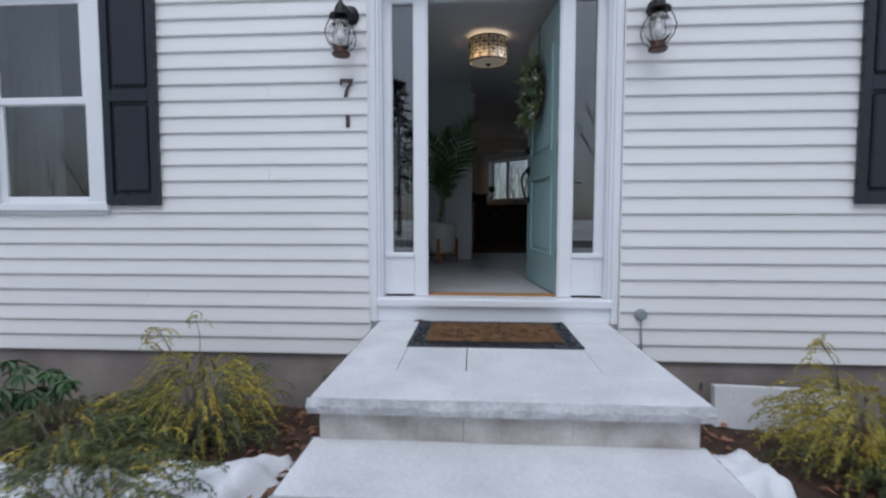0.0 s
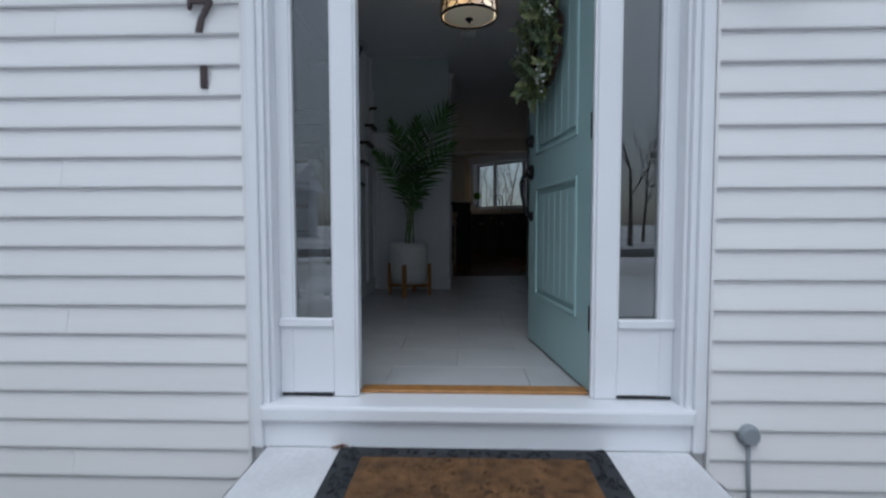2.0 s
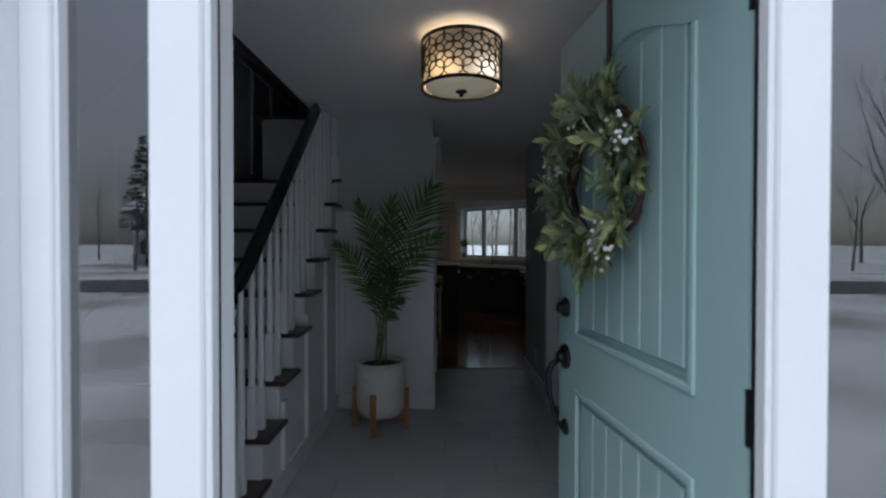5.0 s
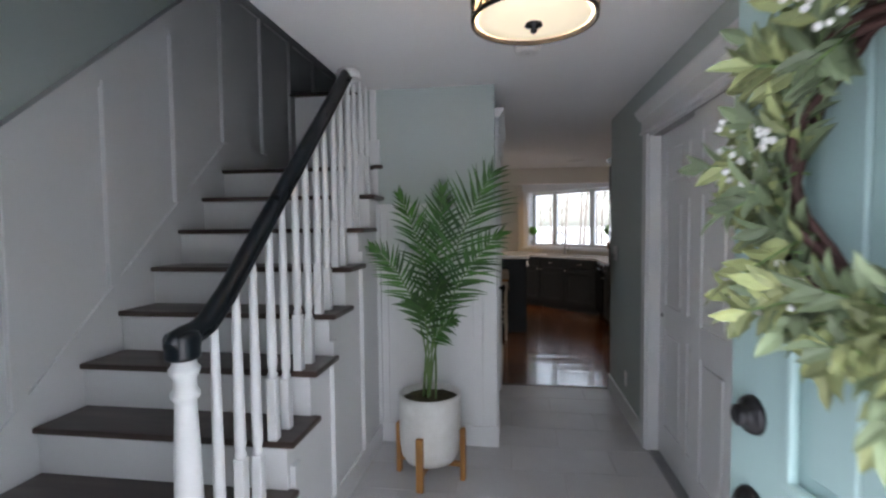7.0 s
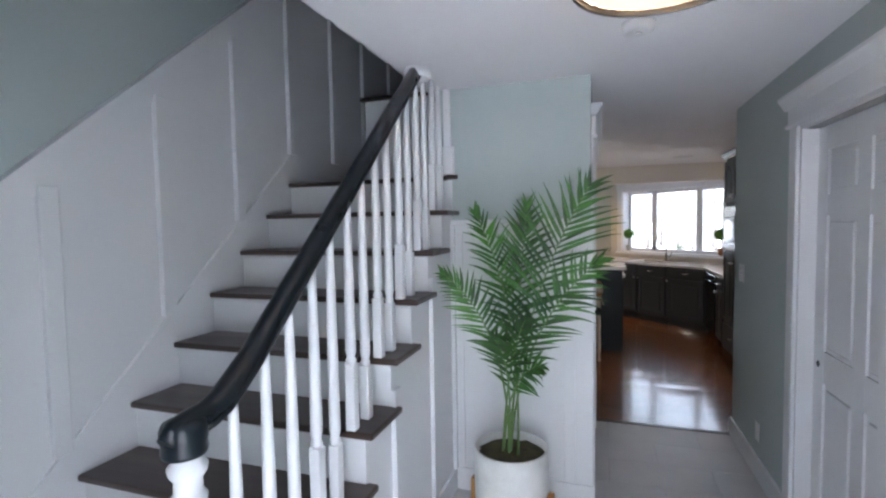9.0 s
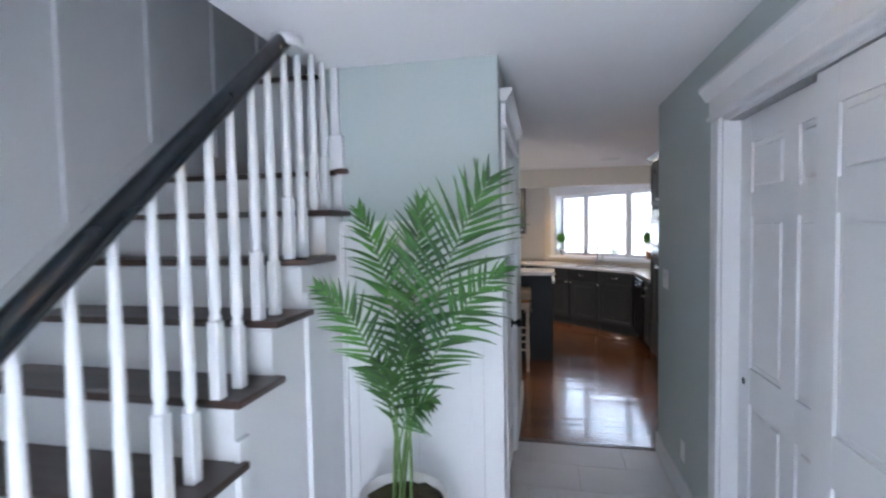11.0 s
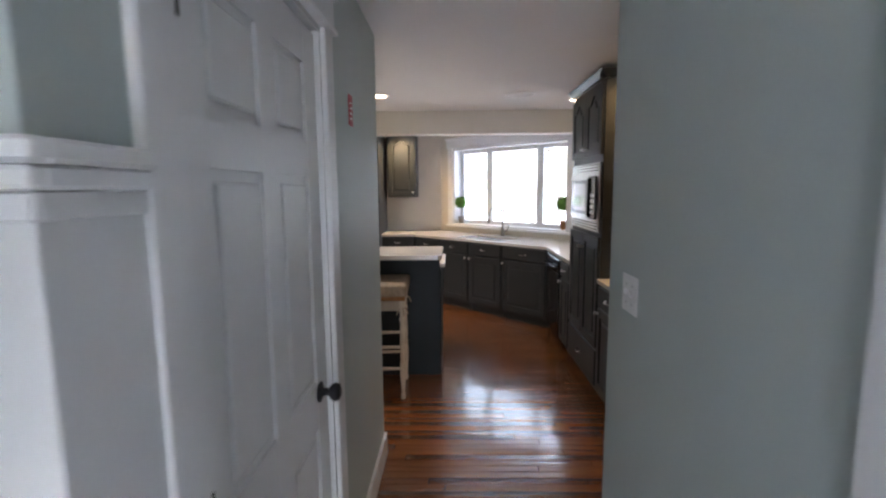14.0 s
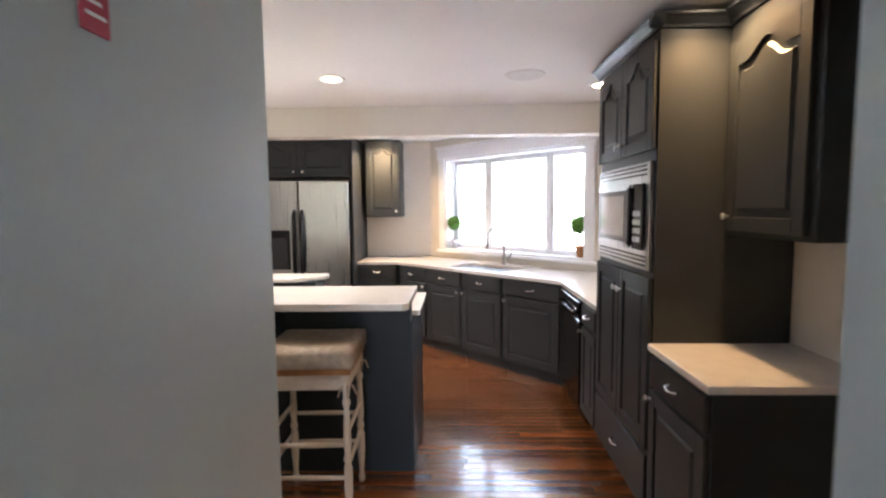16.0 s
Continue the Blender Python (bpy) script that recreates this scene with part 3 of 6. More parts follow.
# ---- the entrance door, open, with its wreath ----
HINGE = pose(0.452, 0.105, 0, 0, 0, -83)
door = thing("door_front", "open pale teal panelled front door with black hardware", "door", HINGE, kind="structure", placed=False)
DW, DH, DT = 0.900, 2.045, 0.044
PX0, PX1 = -0.75, -0.15
slab = bmesh.new()
box(slab, -DW, PX0, 0, DT, 0.012, DH)
box(slab, PX1, 0, 0, DT, 0.012, DH)
box(slab, PX0, PX1, 0, DT, 0.012, 0.285)
box(slab, PX0, PX1, 0, DT, 0.866, 1.05)
arch = [(PX0, DH), (PX0, 1.80)] + [(PX0 + 0.6 * k / 12, 1.80 + 0.09 * math.sin(math.pi * k / 12) ** 1.3) for k in range(1, 12)] + [(PX1, 1.80), (PX1, DH)]
prism(slab, arch, lambda u, v, w: (u, w, v), 0, DT)
box(slab, PX0, PX1, 0.014, DT - 0.004, 0.285, 0.866)
box(slab, PX0, PX1, 0.014, DT - 0.004, 1.05, 1.9)
part("door_leaf", slab, TEAL, door)
for z0, z1 in ((0.285, 0.866), (1.05, 1.80)):
    bm = bmesh.new()
    for a, b, c, d in ((PX0 - 0.008, PX0 + 0.012, z0 - 0.008, z1), (PX1 - 0.012, PX1 + 0.008, z0 - 0.008, z1)):
        box(bm, a, b, -0.006, 0.010, c, d, 0.005, 2)
    for c, d in ((z0 - 0.008, z0 + 0.012), (z1 - 0.012, z1 + 0.008)):
        if d > 1.5 and c > 1.5:
            continue
        box(bm, PX0 - 0.008, PX1 + 0.008, -0.0065, 0.0095, c, d, 0.005, 2)
    part("moulding", bm, TEAL, door)
    wdt = (PX1 - PX0 - 0.07) / 6
    top = z1 - 0.035 if z1 < 1 else 1.85
    for k in range(6):
        a = PX0 + 0.035 + k * wdt
        part("plank", box_bm(a + 0.0015, a + wdt - 0.0015, 0.004, 0.016, z0 + 0.035, top, 0.0035), TEAL, door)
part("door_sweep", box_bm(-DW + 0.004, -0.004, 0.004, DT - 0.004, 0.002, 0.012), RIBBON, door)


def rosette(h, r1, r2):
    m = Matrix.Rotation(radians(90), 4, "X")
    return lathe(bmesh.new(), [(r1, 0), (r1, 0.004), (r1 * 0.9, 0.012), (r1 * 0.55, 0.016), (r2, 0.022), (r2, 0.03), (r2 * 0.6, 0.034)], 20, (-0.835, 0, h), m @ Matrix.Scale(1.0, 4))


bolt = part("deadbolt", rosette(1.13, 0.034, 0.018), BRONZE, door, "black oval deadbolt")
part("key_slot", box_bm(-0.837, -0.833, -0.036, -0.033, 1.12, 1.138), RIBBON, bolt)
handle = part("handle", rosette(0.96, 0.042, 0.018), BRONZE, door, "black curved thumb-latch handle")
part("grip", tube(bmesh.new(), [(-0.835, -0.02, 0.95), (-0.838, -0.05, 0.935), (-0.84, -0.062, 0.90), (-0.835, -0.058, 0.83), (-0.832, -0.045, 0.77), (-0.834, -0.03, 0.73), (-0.835, -0.012, 0.715)], [0.009, 0.011, 0.011, 0.009, 0.009, 0.011, 0.012], 10), BRONZE, handle)
part("lower_plate", lathe(bmesh.new(), [(0.028, 0), (0.028, 0.006), (0.016, 0.014)], 16, (-0.835, 0, 0.715), Matrix.Rotation(radians(90), 4, "X")), BRONZE, handle)
for hz in (0.3, 1.05, 1.8):
    part("hinge", box_bm(-0.004, 0.003, -0.002, 0.05, hz - 0.05, hz + 0.05), RIBBON, door, "black steel hinge")


def make_wreath():
    w = thing("wreath", "green leafy wreath with white berries hung on the teal door", "wreath", HINGE @ Matrix.Translation((-0.51, -0.002, 1.525)), placed=False)
    r = random.Random(11)
    for k in range(7):
        ring = bmesh.new()
        ph = r.uniform(0, 6.28)
        rad = 0.185 + r.uniform(-0.02, 0.02)
        tube(ring, [((rad + 0.018 * math.sin(3 * a + ph)) * math.cos(a), -0.035 + 0.02 * math.sin(5 * a + ph), (rad + 0.018 * math.sin(3 * a + ph)) * math.sin(a)) for a in [2 * math.pi * j / 40 for j in range(41)]], 0.006, 5)
        part("twig", ring, TWIG, w, "brown twisted twig ring")
    greens = [bmesh.new(), bmesh.new()]
    stalks = bmesh.new()
    for k in range(132):
        a = 2 * math.pi * k / 132 + r.uniform(-0.05, 0.05)
        out = Vector((math.cos(a), 0, math.sin(a)))
        tan = Vector((-math.sin(a), 0, math.cos(a)))
        base = out * r.uniform(0.155, 0.205) + Vector((0, -0.025 - r.uniform(0, 0.03), 0))
        dr = (tan * r.uniform(-1.0, 0.35) + out * r.uniform(-0.25, 0.75) + Vector((0, -r.uniform(0.05, 0.55), 0))).normalized()
        ln = r.uniform(0.06, 0.105)
        tube(stalks, [base, base + dr * ln * 0.5, base + dr * ln], [0.002, 0.0016, 0.001], 4)
        side = dr.cross(Vector((r.uniform(-0.4, 0.4), -1, r.uniform(-0.4, 0.4)))).normalized()
        group = greens[r.random() < 0.4]
        for j in range(4):
            p = base + dr * ln * (0.2 + 0.24 * j)
            for sg in (-1, 1):
                fan = (dr * r.uniform(0.6, 1.1) + sg * side * r.uniform(0.5, 0.95) + Vector((0, -r.uniform(-0.15, 0.45), 0))).normalized()
                long = r.uniform(0.045, 0.072) * (1.0 - 0.08 * j)
                oval_leaf(group, p, fan, Vector((r.uniform(-0.5, 0.5), -1, r.uniform(-0.5, 0.5))), long, long * r.uniform(0.36, 0.5), r.uniform(0.05, 0.35))
        oval_leaf(group, base + dr * ln, dr, Vector((r.uniform(-0.5, 0.5), -1, r.uniform(-0.5, 0.5))), r.uniform(0.045, 0.065), 0.022, 0.2)
    tagged(part("stalk", stalks, STEM, w), kind="stuff")
    part("foliage", greens[0], LEAF, w)
    part("foliage", greens[1], LEAFPALE, w)
    for a0 in (-2.25, -0.95, 0.35, 1.9, 3.0):
        bm = bmesh.new()
        for k in range(34):
            a = a0 + r.uniform(-0.2, 0.2)
            rr = r.uniform(0.17, 0.27)
            p = Vector((rr * math.cos(a), -0.075 - r.uniform(0, 0.03), rr * math.sin(a)))
            bmesh.ops.create_icosphere(bm, subdivisions=1, radius=r.uniform(0.0045, 0.007), matrix=Matrix.Translation(p))
        tagged(part("berry_sprig", bm, BERRY, w), "cluster of small white berries", kind="stuff")
    part("hanger", box(box_bm(-0.012, 0.012, -0.008, -0.005, 0.17, 0.519), -0.012, 0.012, -0.008, 0.05, 0.5185, 0.5215), RIBBON, w, "black over-door hanger")


make_wreath()

# ---- left window, shutters ----
win = thing("window_1", "white double-hung window with a sheer curtain inside", "window", (-3.21, 0.0, 0.6), kind="structure")
fr = bmesh.new()
for a, b in ((-3.70, -3.58), (-2.855, -2.735)):
    box(fr, a, b, -0.045, 0.05, 0.62, 2.2, 0.004)
box(fr, -3.70, -2.735, -0.045, 0.05, 2.10, 2.22, 0.004)
part("window_frame", fr, TRIM, win)
part("window_sill", box(box_bm(-3.72, -2.715, -0.06, 0.05, 0.60, 0.655, 0.006), -3.70, -2.735, -0.035, 0.0, 0.575, 0.60, 0.004), TRIM, win)
for zz0, zz1, yy in ((0.655, 1.40, 0.03), (1.36, 2.10, 0.005)):
    sash = bmesh.new()
    box(sash, -3.58, -3.53, yy - 0.02, yy + 0.02, zz0, zz1, 0.003)
    box(sash, -2.905, -2.855, yy - 0.02, yy + 0.02, zz0, zz1, 0.003)
    box(sash, -3.53, -2.905, yy - 0.018, yy + 0.018, zz0, zz0 + 0.05, 0.003)
    box(sash, -3.53, -2.905, yy - 0.018, yy + 0.018, zz1 - 0.045, zz1, 0.003)
    sob = part("sash", sash, TRIM, win)
    pane = part("pane", box_bm(-3.535, -2.90, yy - 0.003, yy + 0.003, zz0 + 0.045, zz1 - 0.04), SIDEGLASS, sob)
    pane.visible_shadow = False
cur = thing("curtain", "white sheer curtain hanging inside the window", "curtain", (-3.4, 0.25, 0.3))
bm = bmesh.new()
prev = None
for k in range(60):
    x = -3.9 + 0.6 * k / 59
    y = 0.26 + 0.025 * math.sin(k * 0.75)
    now = (bm.verts.new((x, y, 0.3)), bm.verts.new((x, y, 2.3)))
    if prev:
        bm.faces.new((prev[0], now[0], now[1], prev[1])).smooth = True
    prev = now
part("drape", bm, CURTAIN, cur)
part("rod", tube(bmesh.new(), [(-4.0, 0.26, 2.32), (-2.4, 0.26, 2.32)], 0.012, 8), BRONZE, cur)


def shutter(x0, x1):
    s = thing("shutter", "black raised-panel window shutter on white siding", "shutter", (x0, -0.05, 0.62), group="window shutters")
    f = bmesh.new()
    z0, z1, y0, y1 = 0.64, 2.16, -0.058, -0.022
    box(f, x0, x0 + 0.055, y0, y1, z0, z1, 0.003)
    box(f, x1 - 0.055, x1, y0, y1, z0, z1, 0.003)
    for a, b in ((z0, z0 + 0.075), (1.36, 1.445), (z1 - 0.075, z1)):
        box(f, x0 + 0.055, x1 - 0.055, y0 + 0.001, y1, a, b, 0.003)
    part("frame", f, BLACK, s)
    for a, b in ((z0 + 0.075, 1.36), (1.445, z1 - 0.075)):
        p = box_bm(x0 + 0.055, x1 - 0.055, y0 + 0.022, y1 - 0.002, a, b)
        part("panel", box(p, x0 + 0.072, x1 - 0.072, y0 + 0.003, y0 + 0.026, a + 0.018, b - 0.018, 0.017), BLACK, s)


shutter(-2.725, -2.335)
shutter(2.325, 2.715)


# ---- wall lanterns ----
def lantern():
    t = thing("wall_lantern", "dark bronze onion-style wall lantern with clear glass", "lamp", group="wall lanterns beside the door", placed=False)
    part("back_plate", lathe(bmesh.new(), [(0.065, 0), (0.065, 0.012), (0.045, 0.03), (0.015, 0.035)], 20, (0.03, 0, 0.30), Matrix.Rotation(radians(90), 4, "X")), BRONZE, t)
    part("arm", tube(bmesh.new(), [(0.03, -0.02, 0.30), (0.02, -0.06, 0.33), (0, -0.10, 0.34), (0, -0.12, 0.32)], 0.012, 8), BRONZE, t)
    part("cap", lathe(bmesh.new(), [(0.075, 0.245), (0.07, 0.26), (0.04, 0.275), (0.04, 0.30), (0.025, 0.33), (0.012, 0.345), (0.012, 0.36)], 20, (0, -0.12, 0)), BRONZE, t)
    part("neck", lathe(bmesh.new(), [(0.042, 0.215), (0.042, 0.245)], 16, (0, -0.12, 0)), BRONZE, t)
    gl = part("glass", lathe(bmesh.new(), [(0.045, 0.05), (0.075, 0.09), (0.085, 0.13), (0.075, 0.18), (0.045, 0.22), (0.042, 0.219), (0.072, 0.179), (0.082, 0.13), (0.072, 0.091), (0.043, 0.052), (0.045, 0.05)], 20, (0, -0.12, 0), caps=False), CLEAR, t, "clear onion-shaped glass")
    gl.visible_shadow = False
    part("bulb", lathe(bmesh.new(), [(0.012, 0.20), (0.014, 0.17), (0.028, 0.14), (0.028, 0.115), (0.012, 0.095)], 14, (0, -0.12, 0)), PLASTIC, t)
    part("base", lathe(bmesh.new(), [(0.055, 0.0), (0.06, 0.012), (0.045, 0.03), (0.046, 0.052)], 20, (0, -0.12, 0)), RUSTY, t, "brown copper base ring")
    for k in range(4):
        a = math.pi / 4 + k * math.pi / 2
        part("wire_guard", tube(bmesh.new(), [(r * math.cos(a), -0.12 + r * math.sin(a), z) for r, z in ((0.05, 0.03), (0.095, 0.07), (0.115, 0.13), (0.095, 0.19), (0.06, 0.24))], 0.0035, 6), BRONZE, t)
    return t


L1 = lantern()
L1.matrix_basis = Matrix.Translation((-1.0, -0.02, 1.61))
copy_thing(L1, Matrix.Translation((1.02, -0.02, 1.60)))

num = bmesh.new()
prism(num, [(-0.046, 0.062), (0.044, 0.062), (0.044, 0.048), (0.012, -0.01), (0.004, -0.062), (-0.020, -0.062), (-0.008, -0.012), (0.022, 0.040), (-0.034, 0.042), (-0.038, 0.020), (-0.046, 0.020)],
      lambda u, v, w: (-0.996 + u, w, 1.432 + v), -0.034, -0.02)
tagged(part("house_number", num, NUMBER), "brown metal house numeral 7 on white siding", "house number", "house numerals")
num = box_bm(-1.004, -0.978, -0.034, -0.02, 1.170, 1.252, 0.004)
tagged(part("house_number", num, NUMBER), "brown metal house numeral 1 on white siding", "house number", "house numerals")
# small grey fixture beside the steps
fx = thing("exterior_outlet", "small round grey utility cap with a conduit", "fixture", (1.0, -0.03, -0.14))
part("cap", lathe(bmesh.new(), [(0.04, 0), (0.04, 0.012), (0.03, 0.03)], 16, (1.0, -0.02, -0.10), Matrix.Rotation(radians(90), 4, "X")), GREYBOX, fx)
part("conduit", tube(bmesh.new(), [(1.0, -0.03, -0.14), (1.003, -0.028, -0.25), (1.01, -0.03, -0.40)], 0.007, 6), GREYBOX, fx)


# ---- stoop ----
def rock_slab(x0, x1, y0, y1, z0, z1, seed):
    """A stone tread: flat top, rough broken edges at front and sides."""
    bm = bmesh.new()
    r = random.Random(seed)
    ring_lo, ring_hi, ring_mid = [], [], []
    path = []
    n = 46
    for i in range(n + 1):
        path.append((x0 + (x1 - x0) * i / n, y0, 0, -1))
    for i in range(1, n + 1):
        path.append((x1, y0 + (y1 - y0) * i / n, 1, 0))
    path.append((x0, y1, 0, 1))
    for i in range(1, n):
        path.append((x0, y1 + (y0 - y1) * i / n, -1, 0))
    for x, y, dx, dy in path:
        rough = 0 if dy == 1 else 1
        k = rough * (0.006 + 0.010 * r.random())
        ring_hi.append(bm.verts.new((x - dx * k * 0.8, y - dy * k * 0.8, z1 - 0.004 * r.random() * rough)))
        ring_mid.append(bm.verts.new((x + dx * 0.012 * (r.random() - 0.3) * rough, y + dy * 0.012 * (r.random() - 0.3) * rough, (z0 + z1) / 2 + 0.012 * (r.random() - 0.5))))
        ring_lo.append(bm.verts.new((x - dx * k, y - dy * k, z0)))
    m = len(path)
    for a, b in ((ring_lo, ring_mid), (ring_mid, ring_hi)):
        for i in range(m):
            bm.faces.new((a[i], a[(i + 1) % m], b[(i + 1) % m], b[i]))
    bm.faces.new(ring_lo[::-1])
    return bm, ring_hi


stoop = thing("front_stoop", "pale granite front steps with rough stone edges", "steps", (0, -1, GROUND))
levels = ((-0.235, -0.168, -1.47, -0.03, 0.795), (-0.425, -0.36, -1.83, -1.40, 0.80), (-0.60, -0.54, -2.18, -1.76, 0.82), (-0.77, -0.71, -2.52, -2.10, 0.84))
for i, (z0, z1, y0, y1, hw) in enumerate(levels):
    bm, hi = rock_slab(-hw, hw, y0, y1, z0, z1, 20 + i)
    edge = part("stone_edge", bm, STONE_EDGE, stoop, "rough broken stone edge")
    if i == 0:
        # the landing is laid of stones with open joints
        tops = ((-hw + 0.012, -0.492, -1.09, y1), (-0.489, -0.164, -1.09, -0.03), (-0.159, 0.47, -1.09, -0.03), (0.4715, hw - 0.012, -1.09, y1), (-hw + 0.012, hw - 0.012, y0 + 0.012, -1.0915))
    else:
        tops = ((-hw + 0.012, hw - 0.012, y0 + 0.012, y1),)
    for a, b, c, d in tops:
        part("stone_slab", box_bm(a, b, c, d, z0 + 0.01, z1 + 0.001, 0.002), STONE, stoop)
    x = -hw + 0.035
    r = random.Random(i + 40)
    while x < hw - 0.05:
        w = r.uniform(0.42, 0.8)
        e = min(hw - 0.035, x + w)
        if hw - 0.035 - e < 0.12:
            e = hw - 0.035
        low = levels[i + 1][1] if i + 1 < len(levels) else GROUND
        part("stone_block", box_bm(x, e - 0.0004, y0 + 0.05 + r.uniform(0, 0.008), y0 + 0.3, low, z0, 0.003), BLOCK, stoop)
        x = e
    if i == 0:
        for s in (-1, 1):
            part("side_wall", box_bm(*sorted((s * (hw - 0.035), s * (hw - 0.2))), y0 + 0.31, -0.0, GROUND - 0.05, z0, 0.004), BLOCK, stoop)
    else:
        part("core", box_bm(-hw + 0.05, hw - 0.05, y0 + 0.31, y1 + 0.3, GROUND - 0.05, z0 - 0.001), BLOCK, stoop)
# pale board leaning on the foundation
tagged(part("stone_offcut", moved(box_bm(-0.02, 0.80, -0.03, 0.03, -0.40, 0.0, 0.006), pose(1.46, -0.11, -0.54, -8, 1.5, 0)), STONE), "pale granite slab leaning on the foundation", "stone slab")

# ---- door mat ----
mat_thing = thing("door_mat", "black rubber door mat with a worn brown coir centre", "door mat", (0, -0.35, -0.166))
MY0, MY1 = -0.69, -0.04
part("rubber_base", box_bm(-0.50, 0.48, MY0, MY1, -0.166, -0.158, 0.003), RUBBER, mat_thing)
fib, fr = bmesh.new(), random.Random(19)
for k in range(900):
    fx, fy, fa = fr.uniform(-0.40, 0.38), fr.uniform(MY0 + 0.105, MY1 - 0.095), fr.uniform(0, 6.28)
    leaf(fib, Vector((fx, fy, -0.1492)), Vector((math.cos(fa), math.sin(fa), fr.uniform(0.05, 0.35))), Vector((0, 0, 1)), fr.uniform(0.01, 0.03), 0.0022, 0.3)
tagged(part("coir_fuzz", fib, COIR, mat_thing), "loose brown coir fibres", kind="stuff")
part("coir_field", box_bm(-0.405, 0.385, MY0 + 0.10, MY1 - 0.09, -0.160, -0.149, 0.004), COIR, mat_thing, "worn brown coir field")
r = random.Random(8)
bm = bmesh.new()
for k in range(240):
    side = k % 4
    if side < 2:
        x, y = -0.49 + 0.96 * r.random(), (MY0 + 0.045 if side == 0 else MY1 - 0.045) + r.uniform(-0.03, 0.03)
    else:
        x, y = (-0.452 if side == 2 else 0.432) + r.uniform(-0.03, 0.03), MY0 + 0.02 + (MY1 - MY0 - 0.04) * r.random()
    a = r.uniform(0, 6.28)
    x, y = min(0.462, max(-0.482, x)), min(MY1 - 0.02, max(MY0 + 0.02, y))
    tube(bm, [(x + 0.009 * math.cos(a + u * 1.5) * u, y + 0.009 * math.sin(a + u * 1.5) * u, -0.157) for u in (0.3, 0.8, 1.3, 1.9)], 0.0035, 5)
tagged(part("scroll_border", bm, RUBBER, mat_thing), "raised black scroll border", kind="stuff")
bm = bmesh.new()
for k in range(46):
    cx = r.choice((-0.16, 0.05, 0.21, 0.12)) + r.gauss(0, 0.055)
    cy = -0.36 + r.gauss(0, 0.075)
    if abs(cx + 0.01) > 0.36 or abs(cy + 0.36) > 0.2:
        continue
    a = r.uniform(0, 6.28)
    n = r.uniform(0.012, 0.04)
    turn = r.uniform(-1.2, 1.2)
    tube(bm, [(cx + n * u * math.cos(a + u * turn), cy + n * u * math.sin(a + u * turn), -0.1502) for u in (-1, -0.4, 0.3, 1.0)], [0.002, r.uniform(0.003, 0.008), r.uniform(0.003, 0.006), 0.002], 5)
tagged(part("printed_pattern", bm, COIR_DARK, mat_thing, "faded dark print"), "faded dark print", kind="stuff")


bm = bmesh.new()
for k in range(3):
    leaf(bm, Vector((-0.54 + 0.012 * k, -0.05, -0.160)), Vector((1, 0.4 * k - 0.3, 0.2)), Vector((0, 0.4, 1)), 0.05, 0.022, 0.5)
tagged(part("dry_leaf", bm, DRYLEAF), "curled dry leaf at the corner of the door mat", "leaf")


# ---- shrubs ----
def sprig(bm, r, p, d, length, droop, width):
    """An arching thread-like spray with short side shoots."""
    q, w = p.copy(), d.normalized()
    n = 7
    for k in range(n):
        w = (w + Vector((r.uniform(-0.12, 0.12), r.uniform(-0.12, 0.12), -droop * (0.4 + k / n)))).normalized()
        leaf(bm, q, w, Vector((r.uniform(-1, 1), r.uniform(-1, 1), 0.6)), length / n * 1.35, width, 0.1)
        for j in range(3):
            b = r.uniform(0, 6.28)
            leaf(bm, q, (w + 0.7 * Vector((math.cos(b), math.sin(b), r.uniform(-0.7, 0.2)))), Vector((r.uniform(-1, 1), r.uniform(-1, 1), 0.5)), length / n * r.uniform(0.8, 1.5), width * 0.8, 0.1)
        q = q + w * length / n


